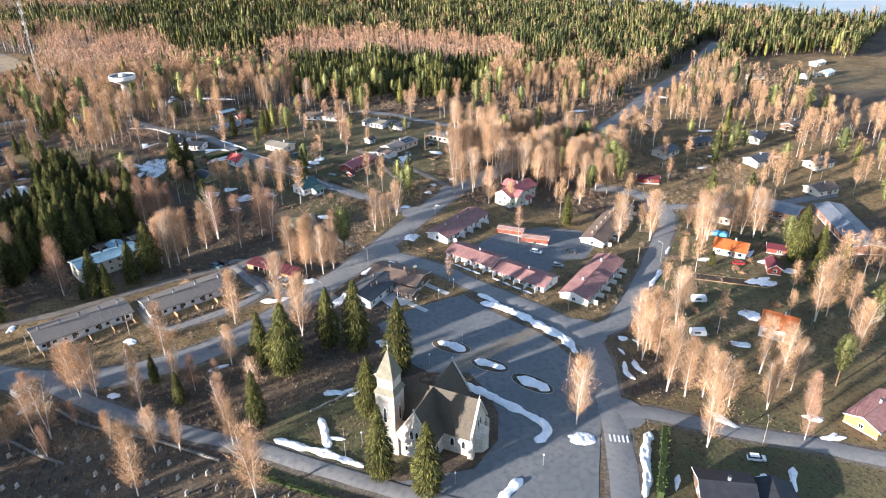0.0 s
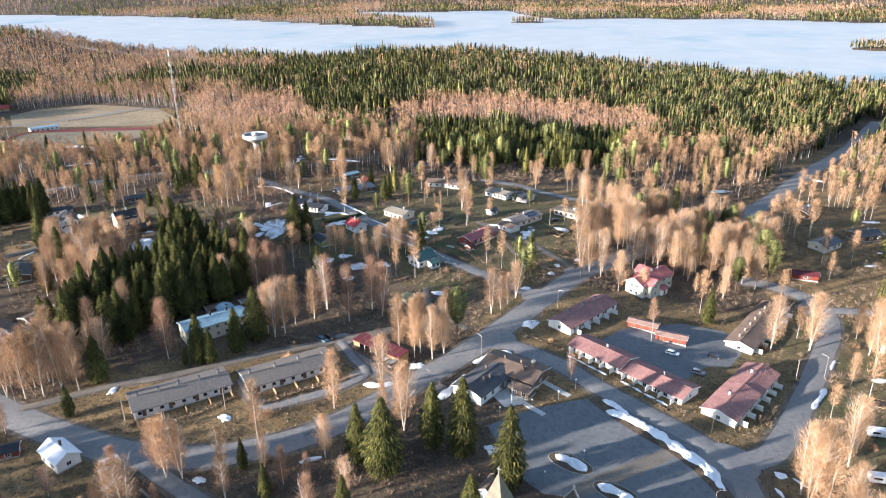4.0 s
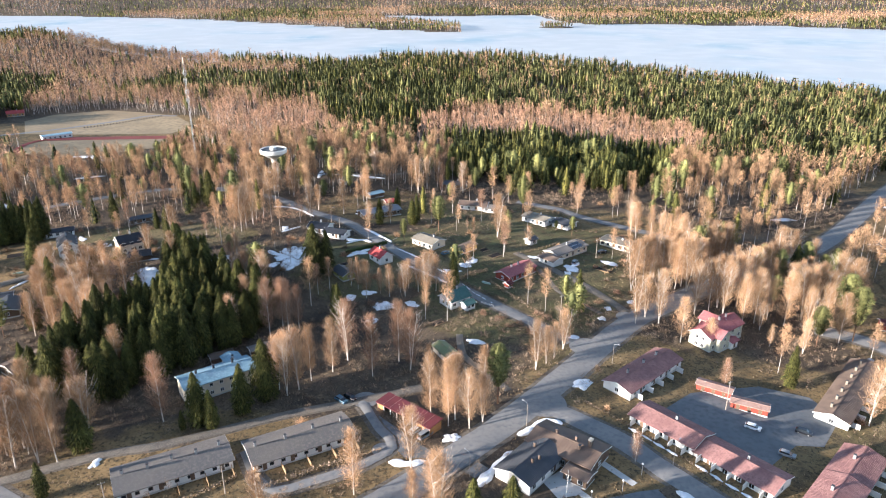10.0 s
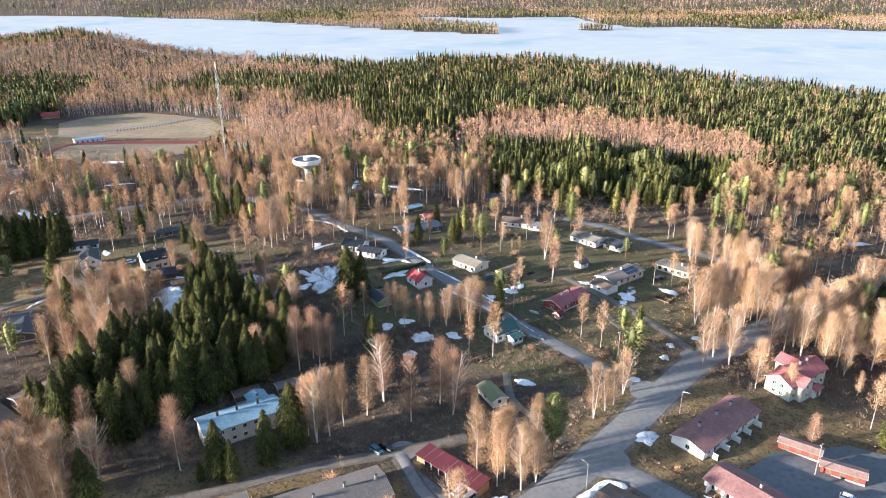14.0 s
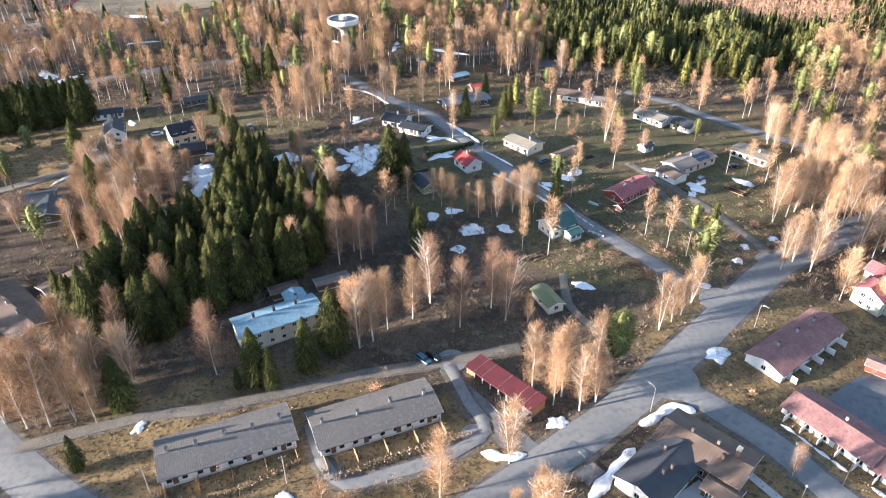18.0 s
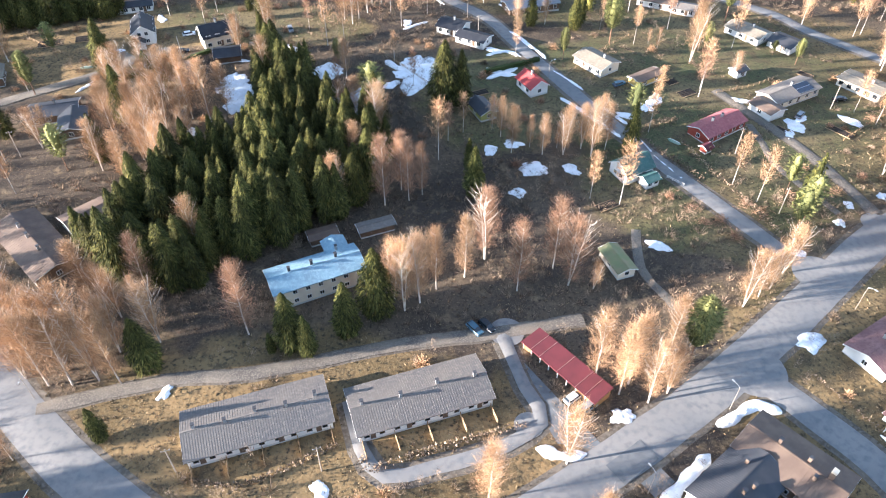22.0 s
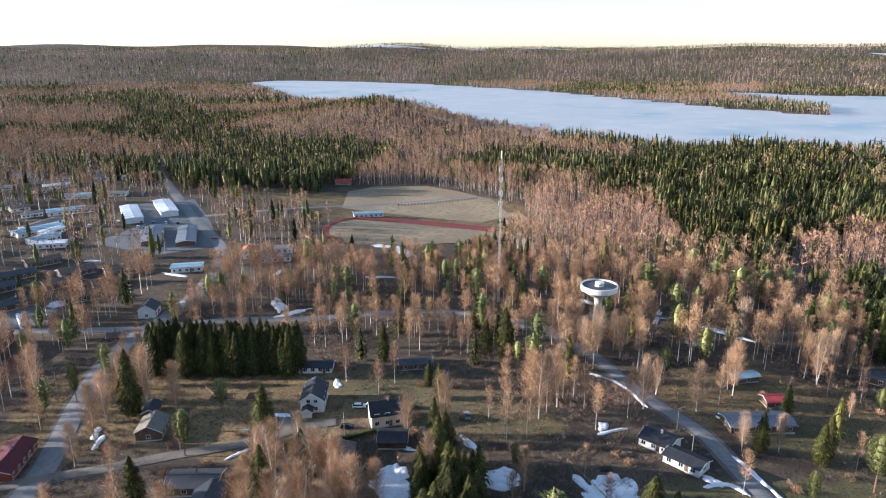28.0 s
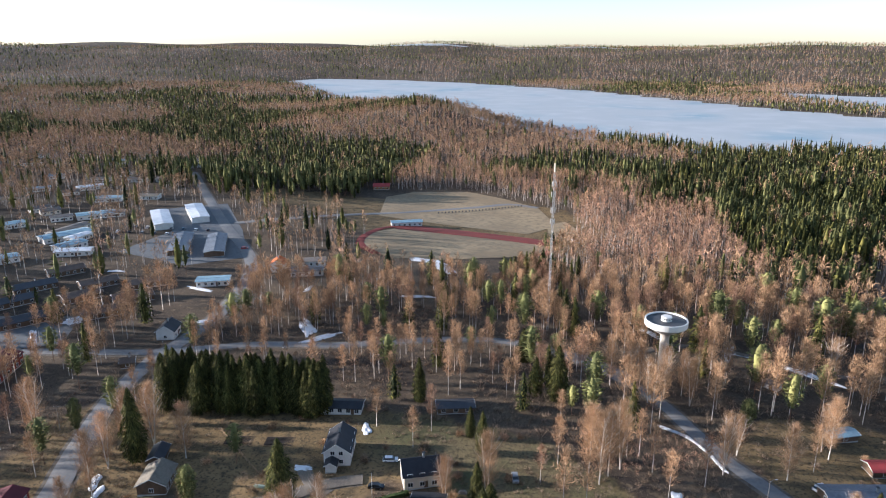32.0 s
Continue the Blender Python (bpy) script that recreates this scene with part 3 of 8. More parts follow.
for jx, jy, jr in ((27, 239.5, 7.0), (82.5, 173, 8.0), (46.5, 272.5, 6.0), (66, 295, 4.0), (155.5, 263, 6.5), (78, 134, 6.5), (-27, 240, 4), (-20, 217, 3)):
    ring = [(jx + jr * math.cos(q), jy + jr * math.sin(q)) for q in (2 * math.pi * i / 28 for i in range(28))]
    patch("road_junction", ring, ASPHALT, "rounded asphalt corner where two roads meet", 0.17, step=3, category="road")
patch("pavement_church_lot", [(18.9, 190.2), (32.8, 197.8), (46, 201.5), (58, 203.5), (70, 190), (79, 176), (81, 162), (77.5, 147), (71, 132), (63, 115), (58.2, 104), (39.7, 108), (30, 112), (12, 118), (14, 122), (33.7, 122.2), (42, 130.5), (45, 140), (44.8, 150), (41.7, 159.4), (30.5, 161.9), (24.9, 168.8)], LOT_ASPHALT, "dark old asphalt of the open car park")
patch("pavement_workshop_yard", [(-430, 470), (-372, 470), (-352, 500), (-400, 545), (-470, 600), (-500, 560), (-440, 520)], LOT_ASPHALT, "wide asphalt yard before the workshops", step=8)
patch("pavement_terrace_yard", [(-430, 345), (-345, 352), (-330, 368), (-352, 392), (-400, 366)], LOT_ASPHALT, "asphalt parking by the terrace houses", step=8)
patch("pavement_row_yard", [(62, 236), (74, 246), (98, 252), (112, 247), (116, 236), (104, 222), (96, 222), (84, 212), (76, 222)], LOT_ASPHALT, "dark asphalt yard between the row houses")
patch("pavement_garage_yard", [(-30, 240), (-12, 222), (-4, 214), (-14, 214), (-22, 226)], LOT_ASPHALT, "asphalt yard before the red garages")


# ---- houses ----
MESHES = {}
FOOTPRINTS = [(-13.5, 231.6, radians(-40), 21, 6), (26.8, 137.5, radians(53), 26, 26)]


def cached(key, make):
    if key not in MESHES:
        MESHES[key] = make()
    return MESHES[key]


def window(parent, x, y, z, yaw, w=1.3, h=1.25, frame_mat=None, name="window"):
    fm = frame_mat or FRAME

    def frame_mesh():
        s = Shape()
        t = 0.1
        s.box(-w / 2 - t, -0.06, -h / 2 - t, w / 2 + t, 0.02, -h / 2)
        s.box(-w / 2 - t, -0.06, h / 2, w / 2 + t, 0.02, h / 2 + t)
        s.box(-w / 2 - t, -0.06, -h / 2, -w / 2, 0.02, h / 2)
        s.box(w / 2, -0.06, -h / 2, w / 2 + t, 0.02, h / 2)
        if w > 0.9:
            s.box(-0.035, -0.05, -h / 2, 0.035, 0.02, h / 2)
        return s.mesh("window_frame", fm)

    def pane_mesh():
        return Shape().box(-w / 2, -0.02, -h / 2, w / 2, 0.03, h / 2).mesh("pane", GLASS)

    ob = part(name, cached(("frame", w, h, fm.name), frame_mesh), parent, at=pose(x, y, z, 0, 0, yaw))
    part("pane", cached(("pane", w, h), pane_mesh), ob)
    return ob


def door(parent, x, y, z, yaw, mat=None, w=0.95, h=2.05):
    m = mat or BROWN_WALL
    ob = part("door", cached(("door", w, h, m.name), lambda: Shape().box(-w / 2, -0.05, 0, w / 2, 0.03, h).box(-w / 2 - .08, -0.03, 0, -w / 2, 0.03, h + .08).box(w / 2, -0.03, 0, w / 2 + .08, 0.03, h + .08).mesh("door", m)), parent, at=pose(x, y, z, 0, 0, yaw))
    part("door_handle", cached("handle", lambda: Shape().box(0.33, -0.12, 0.98, 0.42, -0.05, 1.03).mesh("door_handle", METAL)), ob)
    return ob


def chimney(parent, x, y, z, h=1.3, w=0.6, mat=None):
    m = mat or METAL
    ob = part("chimney", cached(("chimney", h, w, m.name), lambda: Shape().box(-w / 2, -w / 2, -0.9, w / 2, w / 2, h).mesh("chimney", m)), parent, at=pose(x, y, z))
    part("chimney_cap", cached(("cap", w), lambda: Shape().box(-w / 2 - .08, -w / 2 - .08, 0, w / 2 + .08, w / 2 + .08, 0.12).mesh("chimney_cap", ROOF_DARK)), ob, at=pose(0, 0, h + 0.01))
    return ob


def house(name, label, x, y, yaw, L, W, eave=2.7, pitch=18, wall=None, roof=None, windows=(3, 3), gable_windows=1, doors=((0, -1),), chimneys=((0.2, 0.0),), seams=0.0, over=0.5, storeys=1,
          frame_mat=None, category="house", group="", ridge=0.0, win=(1.3, 1.25), chim_mat=None, sink=0.4, base=None, z=None):
    """A gabled house: x along its ridge. ridge: how far the ridge lies off the middle."""
    wall, roof = wall or WHITE, roof or ROOF_DARK
    root = new(name)
    FOOTPRINTS.append((x, y, radians(yaw), L + 1, W + 1))
    gz = ground_z(x, y) if z is None else z
    root.matrix_basis = pose(x, y, gz, 0, 0, yaw)
    tagged(root, label, category, group)
    tp = math.tan(radians(pitch))
    top = eave + (W / 2) * tp
    body = Shape().prism([(-W / 2, -sink), (W / 2, -sink), (W / 2, eave), (ridge, top), (-W / 2, eave)], -L / 2, L / 2)
    part("wall", body.mesh("wall", wall), root)
    part("plinth", Shape().prism([(-W / 2 - .04, -sink - .3), (W / 2 + .04, -sink - .3), (W / 2 + .04, 0.35), (-W / 2 - .04, 0.35)], -L / 2 - .04, L / 2 + .04).mesh("plinth", CONCRETE), root)
    th = 0.2
    drop = over * tp
    sl, sr = (top - eave) / (W / 2 + ridge), (top - eave) / (W / 2 - ridge)
    out = [(-W / 2 - over, eave - over * sl), (ridge, top), (W / 2 + over, eave - over * sr), (W / 2 + over, eave - over * sr + th), (ridge, top + th), (-W / 2 - over, eave - over * sl + th)]
    out = [(a, b + 0.02) for a, b in out]
    part("roof", Shape().prism(out, -L / 2 - over, L / 2 + over).mesh("roof", roof), root)
    part("ridge_cap", Shape().box(-L / 2 - over, ridge - 0.16, top + th - 0.02, L / 2 + over, ridge + 0.16, top + th + 0.06).mesh("ridge_cap", roof), root)
    if seams:
        s = Shape()
        n = int((L + 2 * over) / seams)
        for i in range(n + 1):
            xx = -L / 2 - over + i * (L + 2 * over) / n
            for side in (0, 1):
                (ya, za), (yb, zb) = (out[5], out[4]) if side == 0 else (out[4], out[3])
                s.add([(xx - .03, ya, za - .01), (xx + .03, ya, za - .01), (xx + .03, yb, zb - .01), (xx - .03, yb, zb - .01), (xx - .02, ya, za + .035), (xx + .02, ya, za + .035), (xx + .02, yb, zb + .035), (xx - .02, yb, zb + .035)],
                      [(4, 5, 6, 7), (0, 1, 5, 4), (3, 7, 6, 2), (0, 4, 7, 3), (1, 2, 6, 5)])
        part("roof_seams", s.mesh("roof_seams", roof), root)
    # a white verge board at each gable
    for k, xx in enumerate((-L / 2 - over, L / 2 + over)):
        v = Shape()
        a = 0.04 if k else -0.04
        for (ya, za), (yb, zb) in ((out[0], out[1]), (out[1], out[2])):
            v.add([(xx + a * (q > 3) * 1.0, *p) for q, p in enumerate(((ya, za - .02), (yb, zb - .02), (yb, zb + .22), (ya, za + .22), (ya, za - .02), (yb, zb - .02), (yb, zb + .22), (ya, za + .22)))],
                  [(0, 1, 2, 3), (4, 7, 6, 5), (0, 4, 5, 1), (2, 6, 7, 3), (1, 5, 6, 2), (0, 3, 7, 4)])
        part("verge_board", v.mesh("verge_board", base or FRAME), root)
    for side, count in zip((-1, 1), windows):
        for i in range(count):
            xx = -L / 2 + L * (i + 0.5) / count
            for st in range(storeys):
                zz = 1.55 + st * 2.7
                if storeys == 1 or st < storeys:
                    window(root, xx, side * (W / 2 + 0.005), min(zz, eave - 0.85 if st == 0 else 99), 0 if side < 0 else 180, *win, frame_mat=frame_mat)
    for end in (-1, 1):
        for i in range(gable_windows):
            yy = (i - (gable_windows - 1) / 2) * 2.4
            for st in range(max(1, storeys)):
                window(root, end * (L / 2 + 0.005), yy, 1.55 + st * 2.7, -90 if end < 0 else 90, 1.1, 1.2, frame_mat=frame_mat)
    for dx, side in doors:
        door(root, dx * L / 2, side * (W / 2 + 0.01), 0.3, 0 if side < 0 else 180)
    for cx, cy in chimneys:
        yy = cy * W / 2
        zz = top - abs(yy - ridge) * tp
        chimney(root, cx * L / 2, yy, zz + th, mat=chim_mat)
    return root


# row houses and their garages
for hx, hy, n, cn in ((-73.5, 207.6, 9, 5), (-42.8, 218.6, 9, 4)):
    house("row_house", "low white row house with a ribbed grey roof", hx, hy, 28.5, 28.0, 11.2, 2.6, 13, WHITE, ROOF_GREY, windows=(n, 8), gable_windows=1, doors=((-0.8, -1), (-0.27, -1), (0.27, -1), (0.8, -1)),
          chimneys=tuple((-0.85 + 1.7 * i / (cn - 1), 0.06 * (-1) ** i) for i in range(cn)), seams=0.5, group="grey row houses", win=(0.9, 0.8), frame_mat=DARK_FRAME)
house("row_house", "white row house with a faded red sheet roof", 61.3, 254.6, 42, 29.5, 9.8, 2.6, 17, WHITE, ROOF_PINK, (6, 6), 1, ((-.6, -1), (-.1, -1), (.4, -1), (.85, -1)), ((-.5, .25), (.1, .25), (.6, .25)), seams=0.6, group="red-roofed row houses")
house("row_house", "white row house with a faded red sheet roof", 61.6, 226.9, -50, 20.6, 10.0, 2.6, 17, WHITE, ROOF_PINK, (5, 4), 1, ((-.6, -1), (.3, -1)), ((.1, .25),), seams=0.6, group="red-roofed row houses", z=-0.1)
house("row_house", "white row house end with a lower faded red roof", 75.5, 210.6, -50, 22.0, 10.0, 2.6, 17, WHITE, ROOF_PINK, (6, 5), 1, ((-.6, -1), (.3, -1)), ((.1, .25),), seams=0.6, group="red-roofed row houses", z=-1.0)
house("row_house", "white row house with a pale worn red roof", 93.5, 198.0, 44.5, 18.0, 10.2, 2.6, 17, WHITE, ROOF_PINK, (5, 4), 1, ((-.6, -1), (.3, -1)), ((.1, .2),), seams=0.6, group="red-roofed row houses")
house("row_house", "white row house end with a raised worn red roof", 106.0, 210.4, 44.5, 16.0, 10.2, 3.0, 17, WHITE, ROOF_PINK, (5, 4), 1, ((-.6, -1), (.3, -1)), ((.1, .2),), seams=0.6, group="red-roofed row houses")
house("row_house", "white row house with a dark brown roof", 125.5, 248.4, 47.5, 41.0, 9.4, 2.6, 16, WHITE, ROOF_BROWN, (9, 8), 1, ((-.8, -1), (-.3, -1), (.2, -1), (.7, -1)), tuple((-.8 + .27 * i, .3) for i in range(7)), seams=0.8, chim_mat=ROOF_TAN)
for hx, hy, yw in ((82.0, 247.5, -33), (89.5, 238.8, -28)):
    house("storage_shed", "red board storage shed with a faded red roof", hx, hy, yw, 10.4, 3.8, 2.2, 12, RED_WALL, ROOF_SALMON, (0, 0), 0, ((-.6, -1), (0, -1), (.6, -1)), (), over=0.4, category="shed", group="red sheds in the yard")
house("villa", "two-storey cream wooden villa with a faded red roof", 94.5, 281.2, 37, 20.0, 8.4, 5.2, 28, VILLA_WALL, ROOF_ROSE, (5, 5), 2, ((.3, -1),), ((.1, 0.0), (.5, 0)), storeys=2, seams=0.8)
house("villa_wing", "cream wooden villa wing with a faded red roof", 92.0, 277.5, 127, 9.5, 6.0, 5.2, 34, VILLA_WALL, ROOF_ROSE, (0, 0), 1, (), (), storeys=2, seams=0.8)
house("villa_wing", "cream wooden villa back wing with a faded red roof", 95.5, 286.5, 127, 8.0, 6.0, 5.2, 30, VILLA_WALL, ROOF_ROSE, (1, 1), 1, (), (), storeys=2, seams=0.8)
house("villa_porch", "small white pillared porch with a red roof", 98.5, 277.0, 37, 4.0, 3.0, 2.6, 20, WHITE, ROOF_ROSE, (0, 0), 0, ((0, -1),), (), category="porch")
# the restaurant-like hall by the junction
house("village_hall", "low dark-roofed hall wing with a white gable", 19.4, 209.6, 49, 16.5, 10.6, 3.0, 17, WHITE, ROOF_DARK, (4, 3), 1, ((.4, -1),), ((.1, -.4), (-.2, -.3), (.5, .3)), seams=0.5, chim_mat=ROOF_BROWN)
house("village_hall", "low brown-roofed hall wing with dark walls", 30.2, 216.2, -38, 19.0, 11.2, 3.4, 14, BROWN_WALL, ROOF_BROWN, (6, 6), 1, ((-.2, -1),), ((-.4, 0.1), (.2, .2), (.45, -.3)), seams=0.9, chim_mat=ROOF_BROWN)
house("kiosk_porch", "low brown-roofed entrance porch of the hall", 31.5, 206.0, -38, 6.5, 5.0, 2.6, 12, BROWN_WALL, ROOF_BROWN, (2, 0), 0, (), (), category="porch")
# houses north of the rows
house("apartment_house", "two-storey cream rendered house with a pale blue roof", -73.3, 246.2, 35, 21.5, 8.4, 5.4, 16, CREAM, ROOF_BLUE, (7, 6), 1, ((.2, 1),), ((-.55, .1), (-.05, .1), (.5, .1)), storeys=2, seams=0.55, chim_mat=ROOF_DARK, win=(0.95, 1.05))
house("stair_wing", "rear stair wing with a blue sheet roof", -70.0, 253.5, 125, 8.0, 5.0, 5.2, 20, CREAM, ROOF_BLUE, (0, 0), 1, (), ((-.2, .2),), seams=0.55)
house("garden_shed", "old grey garden shed with a low roof", -76.5, 261.5, 32, 7.0, 3.5, 2.2, 10, BROWN_WALL, ROOF_BROWN, (0, 0), 0, ((0, -1),), (), category="shed")
house("garden_shed", "row of weathered grey woodsheds", -64.0, 267.0, 32, 9.0, 3.2, 2.2, 10, BROWN_WALL, ROOF_GREY, (0, 0), 0, ((-.5, -1), (.4, -1)), (), category="shed")
house("cottage", "small white cottage with a teal sheet roof", 1.4, 303.4, 38, 9.4, 7.2, 3.3, 34, WHITE, ROOF_TEAL, (3, 2), 2, ((.3, -1),), ((.2, 0),), seams=0.5)
house("cottage_porch", "white glazed porch with a teal roof", 6.2, 299.6, 38, 4.2, 3.6, 2.4, 22, WHITE, ROOF_TEAL, (2, 0), 0, (), (), category="porch")
house("cottage", "small white cottage with a bright red roof", -30.0, 340.8, 128, 8.6, 6.4, 3.0, 33, WHITE, ROOF_BRIGHT, (2, 2), 1, ((.1, -1),), ((.1, 0),), seams=0.5)
house("bungalow", "long red board bungalow with a faded red roof", 27.6, 330.0, 44, 17.0, 7.6, 2.7, 20, RED_WALL, ROOF_ROSE, (5, 4), 1, ((.4, -1),), ((.2, .1), (-.3, .1)), seams=0.6)
house("garden_shed", "small red board playhouse", 23.5, 318.5, 44, 2.6, 2.2, 1.8, 28, RED_WALL, ROOF_RED, (1, 0), 0, ((.3, -1),), (), category="shed")
house("outbuilding", "green-yellow board outbuilding with a dark roof", -44.0, 324.0, 126, 8.6, 5.4, 2.4, 24, GREEN_WALL, ROOF_DARK, (2, 1), 1, ((.4, -1),), (), category="shed")
house("outbuilding", "small green-roofed outbuilding among birches", -2.5, 266.0, 120, 9.0, 4.6, 2.4, 20, CREAM, ROOF_OLIVE, (2, 1), 1, ((.4, -1),), (), category="shed")
house("bungalow", "cream brick bungalow with a pale tan roof", -9.6, 360.3, -42, 12.4, 8.8, 2.8, 15, CREAM, ROOF_TAN, (4, 3), 1, ((-.2, -1),), ((.4, .2),))
house("outbuilding", "yellow board garage with a dark roof", 6.8, 354.4, 44, 11.0, 4.6, 2.3, 14, YELLOW, ROOF_BROWN, (2, 1), 0, ((-.4, -1),), (), category="garage")
house("bungalow", "low bungalow with a carport and grey-brown roof", 53.0, 355.4, 40, 20.0, 8.4, 2.7, 14, CREAM, ROOF_GREY, (5, 4), 1, ((0, -1),), ((.1, .1),), seams=1.0)
house("carport_wing", "white open carport wing with a brown roof", 44.5, 344.0, 130, 8.5, 6.5, 2.5, 14, WHITE, ROOF_BROWN, (0, 1), 0, (), (), category="garage")
house("bungalow", "flat-roofed tan brick house", 79.5, 366.2, -41, 14.5, 8.4, 2.8, 5, CREAM, ROOF_TAN, (5, 3), 1, ((.5, -1),), ((.3, 0),), frame_mat=DARK_FRAME)
house("bungalow", "white bungalow with a brown-grey roof", 46.0, 398.0, -41, 14.0, 8.6, 2.7, 14, WHITE, ROOF_TAN, (3, 3), 1, ((.3, -1),), ((.2, .1),))
house("bungalow", "white bungalow end with a dark roof", 58.5, 392.0, -41, 9.0, 9.0, 2.5, 16, WHITE, ROOF_DARK, (2, 3), 1, ((.3, -1),), ())
house("outbuilding", "small white shed with a dark roof", 38.5, 366.5, 40, 4.5, 3.6, 2.3, 26, WHITE, ROOF_DARK, (1, 0), 0, ((.3, -1),), (), category="shed")
house("bungalow", "long low house with a blue-grey roof", -35.6, 401.0, 28, 20.5, 8.6, 2.7, 13, BROWN_WALL, ROOF_SLATE, (6, 4), 1, ((.1, -1),), ((.3, 0),), seams=1.0)
house("outbuilding", "small shed with a bright red roof", -31.0, 421.0, 28, 7.0, 5.5, 2.3, 20, BROWN_WALL, ROOF_BRIGHT, (1, 0), 0, ((0, -1),), (), category="shed")
house("outbuilding", "grey shed with a light sheet roof", -41.0, 437.0, 40, 9.0, 4.5, 2.3, 14, BROWN_WALL, ROOF_BLUE, (1, 0), 0, ((0, -1),), (), category="shed")
house("outbuilding", "small pale garden shed", -62.5, 466.0, -20, 5.0, 3.5, 2.2, 14, WHITE, ROOF_GREY, (1, 0), 0, ((0, -1),), (), category="shed")
house("bungalow", "white bungalow with black roof planes", -61.5, 374.5, -18, 9.5, 8.2, 2.7, 20, WHITE, ROOF_BLACK, (3, 2), 1, ((.3, -1),), ((.1, 0),))
house("bungalow", "lower white wing with a black roof", -53.0, 367.5, -20, 11.0, 6.6, 2.5, 16, WHITE, ROOF_BLACK, (3, 2), 1, ((.3, -1),), ())
house("bungalow", "white house with a brown roof behind birches", 14.0, 418.5, -14, 15.0, 8.5, 2.7, 16, WHITE, ROOF_BROWN, (4, 3), 1, ((.3, -1),), ((.2, .1),))
house("bungalow", "white lower wing with a grey roof", 24.0, 414.0, -14, 9.0, 7.0, 2.4, 14, WHITE, ROOF_GREY, (3, 2), 1, ((.3, -1),), ())
house("bungalow", "grey bungalow among trees with a dark roof", 5.0, 462.0, -10, 13.0, 8.0, 2.7, 16, BROWN_WALL, ROOF_DARK, (3, 2), 1, ((.3, -1),), ((.2, .1),))
# the white house group to the west
house("cottage", "white two-storey house with a black roof", -171.5, 352.5, 118, 12.0, 7.6, 4.6, 34, WHITE, ROOF_BLACK, (3, 3), 2, ((.2, -1),), ((.1, 0),), storeys=2)
house("cottage_porch", "small white entrance porch with a black roof", -169.0, 345.0, 118, 3.2, 3.0, 2.5, 30, WHITE, ROOF_BLACK, (1, 0), 0, ((0, -1),), (), category="porch")
house("outbuilding", "long white garage building with a dark roof", -187.5, 374.5, 25, 14.0, 6.2, 2.5, 15, WHITE, ROOF_BLACK, (5, 2), 0, ((.6, -1),), (), category="garage")
house("cottage", "pale yellow mansard house with a dark roof", -143.5, 352.0, 40, 10.0, 7.8, 4.4, 36, CREAM, ROOF_BLACK, (3, 3), 2, ((.2, -1),), ((.2, 0),), storeys=2)
house("outbuilding", "low open garage with a black roof", -135.0, 342.0, 25, 8.4, 7.6, 2.3, 18, BROWN_WALL, ROOF_BLACK, (0, 1), 0, ((.2, -1),), (), category="garage")
house("bungalow", "brown house with a broad brown roof", -144.0, 325.5, 118, 14.5, 8.6, 2.6, 17, BROWN_WALL, ROOF_BROWN, (4, 3), 1, ((.2, -1),), ((.2, .1),))
house("bungalow", "dark grey-roofed brick bungalow", -176.0, 302.0, 27, 14.0, 8.6, 2.7, 16, BROWN_WALL, ROOF_DARK, (4, 3), 1, ((.2, -1),), ((.1, .1),))
house("bungalow", "dark grey-roofed bungalow wing", -167.0, 297.0, 117, 13.0, 7.6, 2.6, 16, BROWN_WALL, ROOF_DARK, (3, 3), 1, ((.2, -1),), ())
house("cottage", "old house with a pale greenish sheet roof", -209.8, 318.0, 122, 9.8, 7.8, 3.2, 27, BROWN_WALL, ROOF_TAN, (3, 3), 1, ((.2, -1),), ((.2, 0),), seams=0.6)
house("outbuilding", "dark brown board woodshed", -220.0, 327.0, 125, 7.6, 4.2, 2.4, 26, BROWN_WALL, ROOF_DARK, (0, 0), 0, ((0, -1),), (), category="shed")
house("outbuilding", "dark blue-roofed long shed", -153.5, 391.5, 33, 12.0, 5.6, 2.3, 16, BROWN_WALL, ROOF_DARK, (3, 0), 0, ((.5, -1),), (), category="shed")
house("red_house", "red board hall with a red sheet roof", -236.0, 288.0, 123, 18.0, 8.0, 3.0, 18, RED_WALL, ROOF_RED, (5, 5), 1, ((.2, -1),), ((.2, 0),), seams=0.6)
house("terrace_house", "long brown terrace house with stepped brown roofs", -147.0, 246.0, 146, 26.5, 11.0, 2.8, 15, BROWN_WALL, ROOF_BROWN, (7, 6), 1, ((-.5, -1), (.2, -1), (.7, -1)), ((-.4, .1), (.1, .1), (.5, .1)), seams=0.8)
house("terrace_wing", "brown terrace house wing with a brown roof", -139.0, 258.0, 56, 12.0, 9.0, 2.7, 15, BROWN_WALL, ROOF_BROWN, (3, 3), 1, ((.2, -1),), (), seams=0.8)
# the small white house by the road bend
house("cottage", "small white house with a white sheet roof", -96.6, 179.4, -40, 9.4, 6.2, 3.1, 30, WHITE, ROOF_WHITE, (2, 2), 1, ((.3, -1),), ((0, 0.2),), seams=0.5, storeys=1, chim_mat=ROOF_DARK)
house("playhouse", "dark red shed with a black roof under shrubs", -112.0, 182.8, 20, 5.0, 4.0, 2.2, 22, RED_WALL, ROOF_BLACK, (1, 0), 0, ((.3, -1),), (), category="shed")
